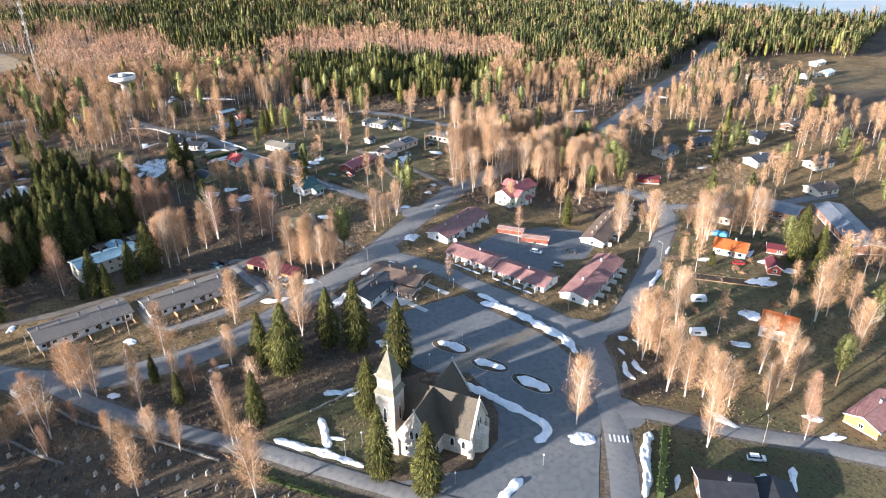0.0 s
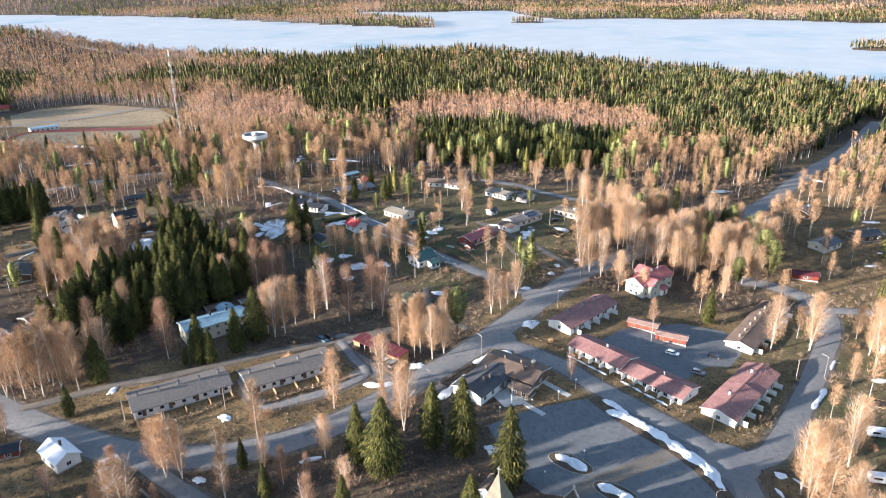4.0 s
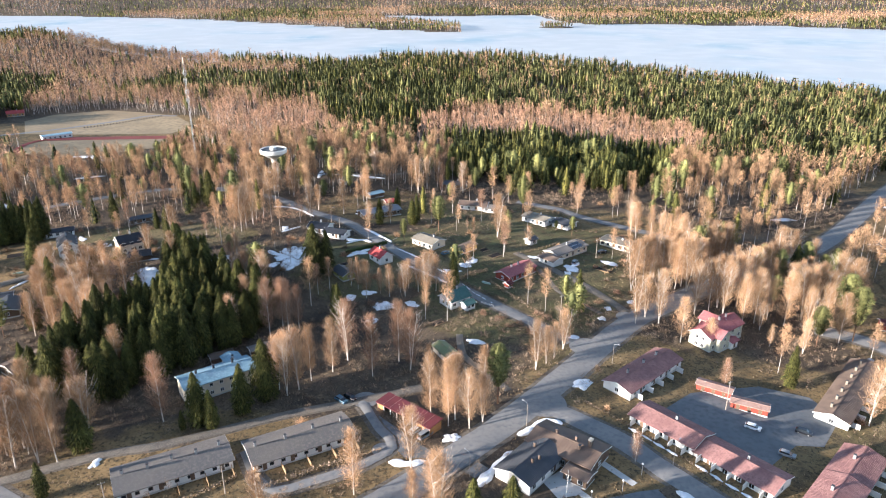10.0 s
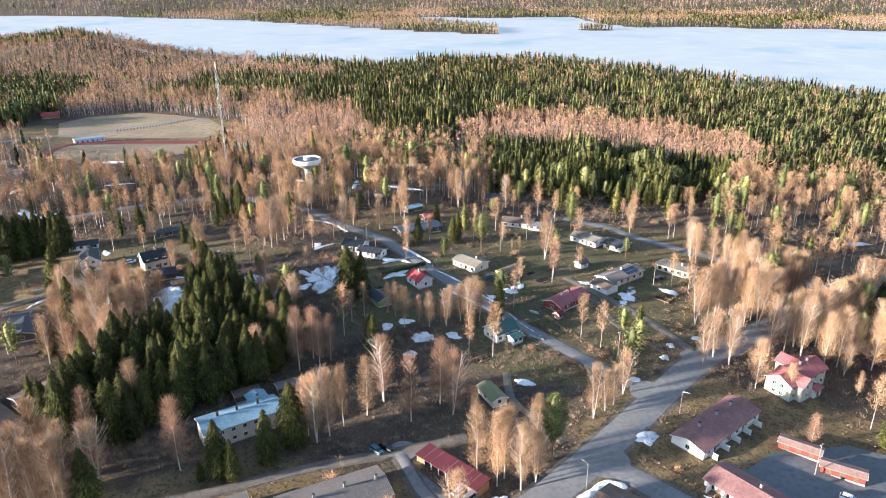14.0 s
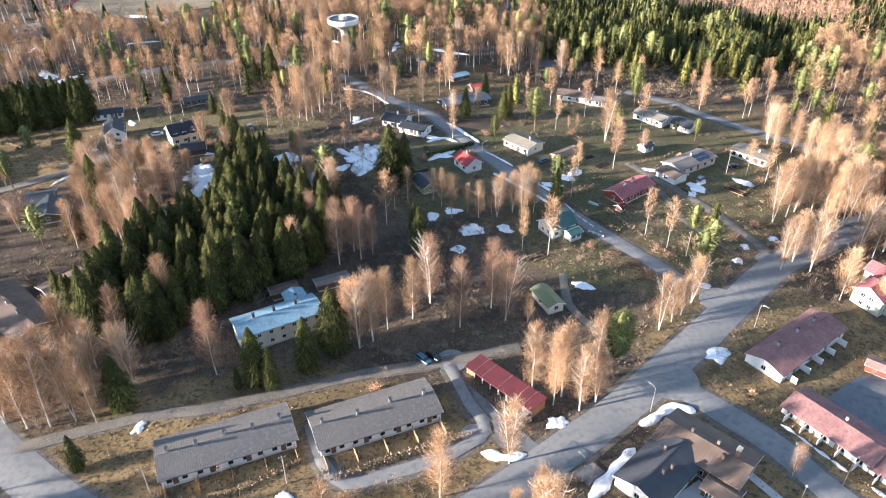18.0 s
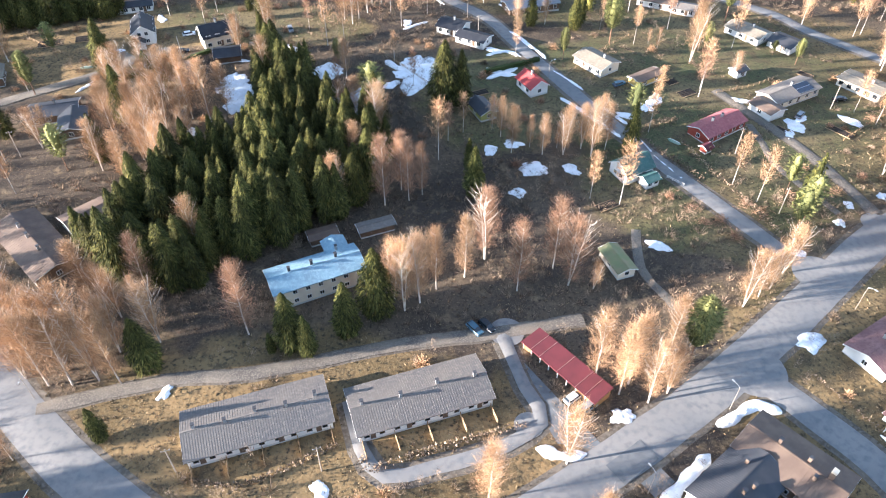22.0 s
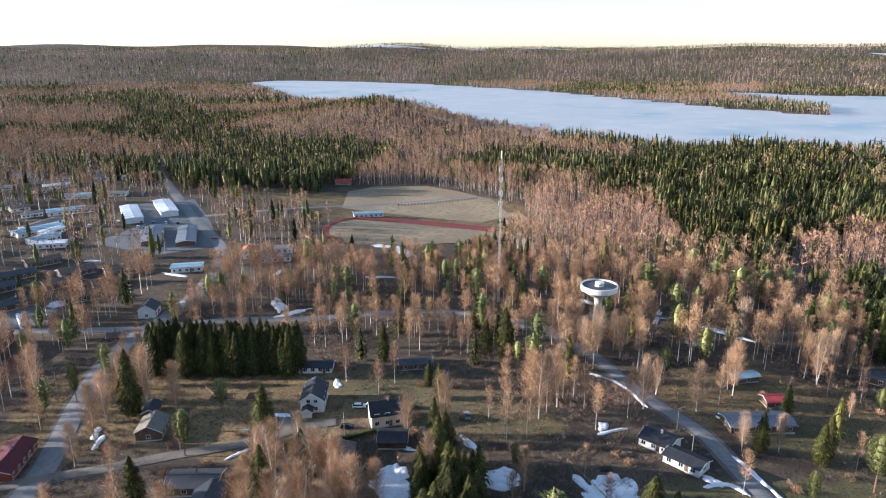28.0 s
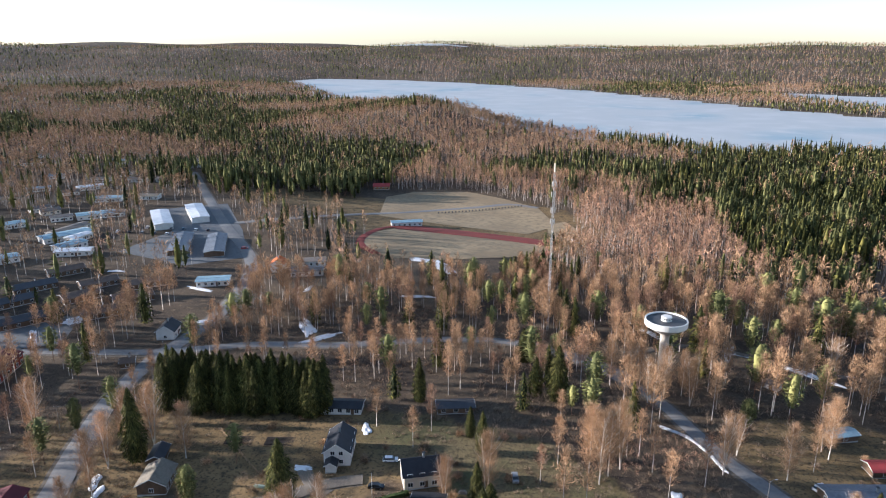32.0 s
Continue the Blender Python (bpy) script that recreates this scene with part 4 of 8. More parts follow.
# houses east of the crossing
house("bungalow", "house with a bright orange tiled roof", 163.5, 216.5, -42, 12.0, 9.0, 2.9, 25, WHITE, ROOF_ORANGE, (3, 3), 1, ((.3, -1),), ((.2, .1),), seams=0.4)
house("outbuilding", "red board cabin with a dark red roof", 170.5, 199.5, 62, 8.0, 4.6, 2.6, 34, RED_WALL, ROOF_RED, (1, 1), 1, ((.3, -1),), (), category="shed")
house("outbuilding", "long red board shed with a dark roof", 182.0, 212.0, -34, 9.0, 5.0, 2.3, 18, RED_WALL, ROOF_RED, (1, 1), 0, ((.3, -1),), (), category="shed")
house("cottage", "tall white house with a steep orange-red roof", 145.0, 161.0, -46, 10.0, 8.0, 4.6, 38, WHITE, ROOF_ORANGE, (3, 3), 2, ((.3, -1),), ((.2, 0),), storeys=2)
house("bungalow", "ochre board house with a faded red roof", 146.0, 119.5, 22, 17.5, 9.0, 2.8, 20, ORANGE_WALL, ROOF_PINK, (4, 3), 1, ((.3, -1),), ((.1, .1),), seams=0.6)
house("bungalow", "black-roofed house beside a tall hedge", 88.5, 102.0, -20, 12.0, 11.0, 2.8, 20, BROWN_WALL, ROOF_BLACK, (3, 3), 1, ((.3, -1),), ((.1, .1),), seams=0.4)
house("bungalow", "black-roofed house wing beside a lawn", 99.0, 98.0, 70, 9.0, 9.0, 2.6, 18, BROWN_WALL, ROOF_BLACK, (3, 3), 1, ((.3, -1),), (), seams=0.4)
house("school_hall", "long low brick hall with a grey roof", 221.0, 222.0, -108, 42.0, 12.0, 3.4, 11, BRICK_WALL, ROOF_SLATE, (10, 8), 1, ((.3, -1),), ((.1, .1),), seams=1.0)
house("school_hall", "long low brick hall wing with a grey roof", 204.0, 246.0, -52, 20.0, 12.0, 3.4, 11, BRICK_WALL, ROOF_SLATE, (5, 4), 1, ((.3, -1),), (), seams=1.0)
house("cottage", "white house with a red-brown roof beyond birches", 176.0, 245.0, -40, 10.0, 8.0, 3.4, 32, CREAM, ROOF_BROWN, (3, 3), 1, ((.3, -1),), ((.2, 0),))
house("outbuilding", "red board shed beside the east street", 165.0, 290.0, -20, 10.0, 5.0, 2.4, 20, RED_WALL, ROOF_RED, (1, 1), 0, ((.3, -1),), (), category="shed")
# industrial yard and terrace houses further west
for hx, hy in ((-466, 533), (-459, 559)):
    house("storage_hall", "open storage hall with a white sheet roof", hx, hy, 144, 46.0, 12.0, 4.0, 6, WHITE, ROOF_WHITE, (6, 0), 0, (), (), seams=1.5, category="hall", group="white-roofed halls")
for hx, hy, w in ((-405, 497, 11.5), (-384, 506, 11.5)):
    house("workshop", "long workshop with a grey sheet roof", hx, hy, 133, 42.0, w, 3.2, 9, BROWN_WALL, ROOF_SLATE, (8, 6), 0, ((.3, -1),), ((.3, 0),), seams=1.5, category="hall", group="workshops by the school road")
house("workshop", "low white building with a pale flat roof", -332.5, 455, 38, 16.5, 8.5, 3.0, 5, WHITE, ROOF_BLUE, (5, 4), 1, ((.3, -1),), ())
house("cottage", "white house with an orange-red hipped roof", -318.5, 490, 119, 9.5, 7.5, 4.8, 30, WHITE, ROOF_ORANGE, (2, 2), 1, ((.2, -1),), ((.1, 0),), storeys=2)
house("workshop", "low block with a dark flat roof", -308, 508, 40, 13.0, 8.0, 3.0, 5, WHITE, ROOF_GREY, (4, 3), 0, ((.3, -1),), ())
house("workshop", "low block with a dark flat roof and white wall", -300, 492, 38, 18.0, 9.0, 3.0, 5, WHITE, ROOF_DARK, (5, 3), 0, ((.3, -1),), ())
for hx, hy, yw, L in ((-396, 384, 75, 22), (-366, 376, 70, 26), (-374, 407, 75, 18), (-345, 398, 60, 17), (-349, 418, 60, 18), (-384, 424, 70, 18), (-408, 404, 72, 20), (-362, 436, 60, 18), (-418, 428, 70, 18)):
    house("terrace_house", "brown terrace house with a dark brown roof", hx, hy, yw, L, 9.5, 2.8, 17, BROWN_WALL, ROOF_DARK if L > 18 else ROOF_BROWN, (5, 4), 1, ((.2, -1), (-.5, -1)), ((.1, .1),), group="western terrace houses")
for hx, hy, yw, L, W in ((-486, 473, 78, 30, 12), (-462, 460, 90, 18, 10), (-520, 520, 60, 26, 11), (-545, 470, 70, 20, 10), (-470, 420, 70, 22, 10), (-520, 420, 60, 18, 9), (-560, 560, 40, 20, 10)):
    house("shop_building", "low pale building with a light grey roof", hx, hy, yw, L, W, 3.4, 6, WHITE, ROOF_BLUE, (5, 4), 1, ((.2, -1),), (), group="western low buildings")
house("red_house", "white and red two-storey house with a red roof", -325, 338, 124, 20.0, 10.8, 4.4, 20, RED_WALL, ROOF_RED, (6, 5), 2, ((.2, -1),), ((.2, 0),), storeys=2, seams=0.6)
house("hut", "small dark brown hut with a chimney", -285.5, 366.5, 45, 5.0, 4.6, 2.4, 28, BROWN_WALL, ROOF_BROWN, (1, 0), 0, ((0, -1),), ((.3, 0),), category="shed")
house("grandstand", "low white sports pavilion with a blue-grey roof", -316, 622, 40, 22.0, 7.0, 3.2, 8, WHITE, ROOF_BLUE, (6, 0), 0, ((.2, -1),), (), category="pavilion")
house("school_house", "house with an orange-red roof by the wood", -420, 745, 30, 15.0, 9.0, 3.2, 25, ORANGE_WALL, ROOF_BRIGHT, (4, 3), 1, ((.2, -1),), ((.2, 0),))
house("outbuilding", "small white hut at the foot of the mast", -200, 655, 30, 5.0, 4.0, 2.4, 8, WHITE, ROOF_GREY, (1, 0), 0, ((0, -1),), (), category="shed")
for hx, hy, yw in ((232, 300, 20), (250, 330, 40), (215, 330, 10), (190, 320, 30), (260, 290, 15), (285, 345, 30), (205, 365, 35), (240, 262, 10)):
    house("cottage", "dark-roofed house among the eastern birches", hx, hy, yw, 13.0, 8.5, 2.8, 18, BROWN_WALL if hx % 2 else CREAM, ROOF_DARK if hx % 3 else ROOF_BROWN, (3, 3), 1, ((.2, -1),), ((.2, 0),), group="eastern houses")
for hx, hy, yw, mt in ((392, 470, 20, ROOF_TAN), (415, 478, 30, ROOF_WHITE), (350, 476, 10, ROOF_TAN), (440, 520, 20, ROOF_WHITE)):
    house("farm_building", "pale farm building on the open field", hx, hy, yw, 13.0, 7.0, 3.0, 22, CREAM, mt, (2, 2), 1, ((.2, -1),), (), group="farm buildings on the field", category="barn")
# second ring of houses at the far west
for hx, hy, yw in ((-640, 640, 20), (-690, 600, 50), (-720, 690, 30), (-610, 560, 60), (-760, 640, 20), (-650, 720, 40), (-800, 730, 35), (-590, 640, 30), (-700, 780, 20), (-560, 510, 70), (-625, 480, 40), (-670, 520, 60)):
    house("cottage", "pale house with a light roof among birches", hx, hy, yw, 13.0, 9.0, 3.0, 18, WHITE if hx % 20 else CREAM, ROOF_GREY if hx % 3 else ROOF_BLUE, (3, 3), 1, ((.2, -1),), ((.2, 0),), group="far western houses")

for hx, hy, yw, L, W, mt in ((-648, 556, 60, 18, 9, ROOF_BLUE), (-616, 583, 70, 22, 9, ROOF_WHITE), (-640, 611, 30, 16, 9, ROOF_GREY), (-610, 627, 40, 16, 9, ROOF_GREY), (-951, 829, 30, 30, 12, ROOF_BLUE), (-925, 852, 30, 30, 12, ROOF_WHITE), (-783, 633, 50, 20, 10, ROOF_GREY), (-820, 672, 40, 20, 10, ROOF_GREY),
                         (-539, 582, 30, 16, 9, ROOF_TAN), (-574, 512, 70, 16, 10, ROOF_DARK), (-534, 502, 60, 14, 9, ROOF_GREY), (-447, 453, 40, 20, 8, ROOF_WHITE), (-512, 529, 50, 14, 9, ROOF_BROWN), (-498, 484, 100, 30, 9, ROOF_GREY), (-475, 475, 100, 16, 8, ROOF_WHITE), (-638, 735, 20, 18, 10, ROOF_BLUE)):
    house("town_house", "pale low town building with a sheet roof", hx, hy, yw, L, W, 3.2, 8, WHITE, mt, (5, 4), 1, ((.2, -1),), (), group="low buildings of the western town")
house("cottage", "white house with a black roof by the school road", -296, 395, 122, 9.5, 7.5, 4.0, 34, WHITE, ROOF_BLACK, (2, 2), 1, ((.2, -1),), ((.1, 0),))


# ---- trees ----
rng = np.random.default_rng(7)


def slivers(base, tip, width, roll):
    """Thin tapering triangles from base to tip."""
    d = tip - base
    d = d / (np.linalg.norm(d, axis=1, keepdims=True) + 1e-9)
    side = np.cross(d, roll)
    side = side / (np.linalg.norm(side, axis=1, keepdims=True) + 1e-9)
    v = np.stack([base - side * width[:, None] / 2, base + side * width[:, None] / 2, tip], 1).reshape(-1, 3)
    return v, np.arange(len(v)).reshape(-1, 3)


def birch_crown(limbs, per, height, radius, low, width, length):
    """Limbs all up the trunk, each with a cloud of fine twigs; an egg-shaped outline, widest at a third."""
    bases, tips = [], []
    for i in range(limbs):
        u = (i + rng.random()) / limbs
        a = i * 2.4 + rng.normal(0, 0.35)
        z0 = height * (low + (0.93 - low) * u ** 0.95)
        reach = (radius * (1 - u) ** 0.62 * (0.62 + 0.38 * min(1.0, u / 0.25)) + 0.25) * rng.uniform(0.55, 1.15)
        rise = min(reach * rng.uniform(0.7, 1.6) + 0.4, height - z0)
        out = np.array([math.cos(a), math.sin(a), 0.0])
        t = 0.06 + 0.94 * rng.random(per)
        b = np.array([0, 0, z0]) + out * (reach * t ** 0.9)[:, None] + np.array([0, 0, 1.0]) * (rise * t ** 1.2)[:, None]
        b += rng.normal(0, 0.16 + 0.06 * radius, (per, 3)) * (0.45 + t)[:, None]
        way = out * 0.5 + np.array([0, 0, 0.8]) + rng.normal(0, 0.45, (per, 3))
        way /= np.linalg.norm(way, axis=1, keepdims=True)
        bases.append(b)
        tips.append(b + way * (length * rng.uniform(0.45, 1.25, per))[:, None])
    base, tip = np.concatenate(bases), np.concatenate(tips)
    tip[:, 2] = np.minimum(tip[:, 2], height * 1.02)
    n = len(base)
    return slivers(base, tip, width * (0.6 + 0.8 * rng.random(n)), rng.normal(0, 1, (n, 3)))


def conifer_crown(n, height, radius, size, low, taper, droop, core=0.72, sides=7, wide=0.6):
    """A body of needle sprays round a dark heart; taper sets how early the outline closes to its tip, 0 makes it egg-shaped."""
    u = rng.random(n) ** 1.1
    a = rng.random(n) * 2 * math.pi
    if taper:
        body = lambda w: np.clip((1 - w) / taper, 0, 1) ** 0.72 * (0.7 + 0.3 * np.clip(w / 0.16, 0, 1))
    else:
        body = lambda w: np.sqrt(np.clip(1 - (2 * np.asarray(w) ** 1.25 - 1) ** 2, 0, 1)) * 1.05 + 0.02
    p1, p2 = rng.random(2) * 6
    lumps = lambda b, w: (1 + 0.2 * np.sin(b * 3 + w * 9 + p1) * np.sin(b * 2 - w * 13 + p2)) * (0.9 + 0.1 * np.sin(w * 40 + 1.5 * np.sin(b * 2 + p1)))
    shape = body(u)
    r = radius * shape * lumps(a, u) * (0.74 + 0.3 * rng.random(n)) + 0.04
    z = height * (low + (0.985 - low) * u)
    base = np.stack([r * np.cos(a), r * np.sin(a), z], 1)
    out = np.stack([np.cos(a), np.sin(a), np.full(n, -droop)], 1) + rng.normal(0, 0.34, (n, 3))
    out /= np.linalg.norm(out, axis=1, keepdims=True)
    ln = size * (0.6 + 0.8 * rng.random(n)) * (0.5 + 0.5 * shape)
    v, f = slivers(base - out * ln[:, None] * 0.4, base + out * ln[:, None] * 0.6, size * wide * (0.6 + 0.7 * rng.random(n)) * (0.5 + 0.5 * shape), rng.normal(0, 0.5, (n, 3)) + np.array([0, 0, 1.0]))
    vs, fs, k = [v], [f], len(v)
    if core:
        hs = np.array([0.0, 0.1, 0.3, 0.5, 0.7, 0.86, 0.99]) if sides > 5 else np.array([0.0, 0.2, 0.55, 0.99]) if sides > 3 else np.array([0.0, 0.3, 1.0])
        ring = []
        for w in hs:
            for i in range(sides):
                b = 2 * math.pi * i / sides + w * 5
                q = radius * core * float(body(w)) * float(lumps(b, w)) * rng.uniform(0.88, 1.08) * (0.45 if w == 0 else 1)
                ring.append((q * math.cos(b), q * math.sin(b), height * (low + (0.985 - low) * w)))
        m = len(hs)
        tri = [t for j in range(m - 1) for i in range(sides) for t in ((j * sides + i, j * sides + (i + 1) % sides, (j + 1) * sides + i), (j * sides + (i + 1) % sides, (j + 1) * sides + (i + 1) % sides, (j + 1) * sides + i))]
        vs.append(np.array(ring))
        fs.append(np.array(tri) + k)
    return np.concatenate(vs), np.concatenate(fs)


def spruce_crown(n, height, radius, size, sides=7, wide=0.6):
    return conifer_crown(n, height, radius, size, 0.04, 0.62 if sides > 5 else 0.5, 0.75, {7: 0.64, 6: 0.55}.get(sides, 0.7), sides, wide)


def pine_crown(n, height, radius, size, sides=7, wide=0.6):
    return conifer_crown(n, height, radius, size, 0.3, 0.0, -0.25, 0.5 if sides > 5 else 0.6, sides, wide)


def birch_trunk(height, radius, limbs=30, stems=1):
    s = Shape()
    for k in range(stems):
        lean = rng.normal(0, 0.025, 2) + (np.array([math.cos(k * 2.3), math.sin(k * 2.3)]) * 0.09 if stems > 1 else 0)
        bend = rng.normal(0, 0.12, (7, 2))
        bend[0] = 0
        at = lambda u: Vector((lean[0] * u * height + np.interp(u * 6, range(7), bend[:, 0]), lean[1] * u * height + np.interp(u * 6, range(7), bend[:, 1]), u * height))
        us = [0, 0.03, 0.25, 0.5, 0.75, 0.97]
        s.tube([at(u) - Vector((0, 0, 0.3 if u == 0 else 0)) for u in us], [r * height / 18 for r in (0.2, 0.155, 0.13, 0.095, 0.055, 0.02)], 6)
        for i in range(limbs):
            u = 0.2 + 0.7 * (i + rng.random()) / limbs
            a = rng.random() * 2 * math.pi
            ln = radius * (0.7 + 0.5 * rng.random()) * math.sin(math.pi * min(1, 0.12 + 0.86 * (u - 0.25) / 0.75)) + 0.5
            p = at(u)
            out = Vector((math.cos(a), math.sin(a), 0))
            s.tube([p, p + out * ln * 0.42 + Vector((0, 0, ln * 0.5)), p + out * ln * 0.72 + Vector((0, 0, ln * 1.0))], [0.036, 0.023, 0.008], 3, caps=False)
    return s


def plain_trunk(height, radius, sides=6):
    return Shape().tube([(0, 0, -0.3), (0.03, 0.02, height * 0.4), (0, 0, height * 0.96)], [radius, radius * 0.75, 0.03], sides)


def tree_model(kind, n):
    """One tree of unit scale, 16 m high, with its trunk and crown."""
    root = new({"birch": "birch_tree", "red_birch": "birch_tree", "spruce": "spruce_tree", "pine": "pine_tree"}[kind])
    if kind in ("birch", "red_birch"):
        rad = rng.uniform(2.4, 3.3)
        part("trunk", birch_trunk(16, rad, stems=1 if n % 2 else 2).mesh("trunk", BARK_BIRCH), root, "white birch bark")
        v, f = birch_crown(72, 72, 16, rad, rng.uniform(0.06, 0.17), 0.034, 1.2)
        part("crown", mesh_np("crown", v, f, TWIGS if kind == "birch" else RED_TWIGS), root)
        tagged(root, "bare birch with a fine crown of tan twigs" if kind == "birch" else "bare birch with reddish-brown budding twigs", "tree", "birches of the village")
    elif kind == "spruce":
        part("trunk", plain_trunk(16, 0.2).mesh("trunk", BARK_PINE), root)
        v, f = spruce_crown(3600, 16, rng.uniform(2.5, 3.3), 0.95, wide=0.2)
        part("crown", mesh_np("crown", v, f, NEEDLES), root)
        tagged(root, "dark green spruce with drooping layered branches", "tree", "spruces of the village")
    else:
        part("trunk", plain_trunk(16, 0.2).mesh("trunk", BARK_PINE), root)
        v, f = pine_crown(2400, 16, rng.uniform(2.1, 2.8), 0.85, wide=0.24)
        part("crown", mesh_np("crown", v, f, PINE_NEEDLES), root)
        tagged(root, "yellow-green pine with a clumped open crown", "tree", "pines of the village")
    return root


VARIANTS = {"birch": 7, "red_birch": 4, "spruce": 6, "pine": 4}
MODELS = {k: [tree_model(k, i) for i in range(n)] for k, n in VARIANTS.items()}
USED = {k: set() for k in VARIANTS}
STANDING = []


def plant(kind, x, y, h):
    pick = rng.integers(len(MODELS[kind]))
    m = MODELS[kind][pick]
    s = min(h, 22.5 if 'birch' in kind else 25) / 16
    wide = s * rng.uniform(0.85, 1.15)
    turn = Matrix.LocRotScale((x, y, land_z(x, y)), Euler((0, 0, rng.random() * 6.28)), (wide, wide, s))
    if pick in USED[kind]:
        copy_thing(m, turn)
        # copy_thing keeps the model's scale, which is 1 until the model itself is set
    else:
        USED[kind].add(pick)
        FIRST.append((m, turn))
    STANDING.append((x, y))


FIRST = []
KIND = {"b": "birch", "r": "red_birch", "s": "spruce", "p": "pine"}


def plant_all(rows):
    for k, spots in rows.items():
        for x, y, h in spots:
            plant(KIND[k], x, y, h)


# row house green
plant_all({'b': [(-46, 187, 19), (-26, 200, 20), (-12, 210, 19), (-5, 189, 26), (-11, 192, 15), (-6, 196, 17), (-66, 171, 19), (-62, 171, 18), (-52, 173, 15), (-41, 172, 13), (-26, 178, 14), (-118, 192, 11)], 's': [(-103, 199, 11)], 'r': [(48, 213, 10)]})
# garage birches
plant_all({'b': [(-7, 231, 22), (-2, 228, 26), (4, 227, 20), (9, 241, 19), (8, 230, 16), (0, 231, 24), (27, 258, 19), (34, 265, 14), (38, 271, 16), (31, 262, 14)], 'p': [(13, 239, 21)]})
# blue house trees
plant_all({'s': [(-73, 227, 18), (-69, 226, 13), (-62, 233, 17), (-57, 240, 21), (-77, 225, 7), (-41, 285, 17)], 'r': [(-84, 229, 25), (-111, 236, 20), (-26, 253, 26), (-35, 262, 24), (-14, 257, 26), (-18, 262, 25), (-64, 277, 24), (-58, 280, 20), (-55, 283, 17), (-61, 284, 19)], 'b': [(-51, 242, 23), (-48, 245, 22), (-45, 250, 20), (-39, 255, 20), (-8, 257, 10), (-54, 245, 19)]})
# west birches
plant_all({'b': [(-121, 209, 26), (-116, 210, 26), (-111, 212, 24), (-106, 212, 26), (-118, 218, 23), (-130, 218, 16), (-121, 215, 22), (-127, 210, 22), (-136, 223, 15), (-130, 222, 15), (-120, 232, 14), (-115, 229, 15)], 's': [(-132, 246, 17), (-128, 244, 17), (-102, 255, 16), (-106, 248, 16)]})
# church spruces
plant_all({'s': [(-17, 176, 19), (-10, 171, 24), (3, 182, 21), (11, 178, 25), (22, 165, 25), (-47, 174, 10)], 'b': [(-64, 174, 12)]})
# church trees
plant_all({'s': [(21, 117, 22), (11, 124, 23), (11, 148, 19), (-18, 150, 18), (-39, 163, 11)], 'b': [(-45, 131, 26), (-18, 124, 22), (-75, 159, 16), (-70, 156, 19), (-43, 145, 14), (-37, 144, 13), (-24, 143, 15), (64, 132, 22), (-69, 173, 17), (-49, 163, 14), (-19, 162, 13)], 'r': [(-27, 154, 15)]})
# crossing birches
plant_all({'b': [(96, 161, 22), (99, 155, 22), (95, 141, 21), (99, 138, 20), (94, 118, 22), (109, 132, 16), (104, 137, 18), (104, 132, 19), (128, 137, 22), (127, 144, 20), (95, 156, 25), (100, 161, 23), (101, 149, 20), (119, 129, 16), (131, 135, 18), (158, 143, 22)], 'p': [(145, 134, 18), (173, 152, 21)], 'r': [(121, 116, 15), (128, 124, 15)]})
# orange house trees
plant_all({'b': [(162, 165, 25), (168, 167, 26), (175, 165, 17), (156, 229, 24), (160, 228, 26), (167, 234, 21), (177, 230, 22), (180, 226, 22), (186, 229, 19), (158, 240, 14), (137, 233, 26), (123, 233, 22), (171, 229, 21), (154, 222, 26), (139, 211, 12), (121, 178, 17), (115, 172, 23)], 's': [(183, 203, 24), (192, 202, 16), (178, 186, 17), (150, 208, 7)], 'p': [(183, 210, 17)]})
# villa trees
plant_all({'s': [(108, 252, 16), (141, 322, 20)], 'b': [(73, 295, 18), (77, 291, 21), (81, 278, 18), (93, 299, 23), (99, 301, 26), (104, 299, 26), (112, 306, 26), (92, 320, 25), (96, 318, 25), (114, 289, 12), (113, 278, 9), (136, 286, 21), (131, 288, 18), (114, 294, 26), (109, 293, 21), (90, 275, 12), (123, 274, 14), (68, 290, 19)], 'r': [(86, 250, 11)], 'p': [(145, 282, 22), (145, 290, 23), (127, 322, 20), (132, 317, 20)]})
# north gardens
plant_all({'s': [(-171, 326, 21), (-123, 346, 16), (-56, 325, 23), (-51, 326, 20), (1, 314, 17), (-44, 296, 11), (-141, 378, 11), (-18, 386, 14)], 'b': [(-123, 352, 21), (-70, 395, 20), (-54, 402, 18), (23, 372, 26), (9, 382, 6), (69, 414, 17), (37, 364, 10), (79, 322, 23), (77, 325, 20), (83, 326, 23), (-29, 388, 13), (-84, 307, 17)], 'p': [(-21, 362, 12), (-5, 379, 18), (39, 408, 22), (60, 379, 10), (53, 384, 6)]})
# street birches
plant_all({'b': [(79, 296, 20), (102, 321, 23), (100, 328, 24), (104, 305, 26), (-28, 310, 11), (-24, 307, 14), (-18, 308, 15), (-13, 312, 15), (-10, 309, 19), (-8, 317, 16), (-6, 313, 16), (-17, 315, 13), (-20, 311, 9), (-37, 313, 14), (-33, 306, 16), (-40, 316, 12)]})
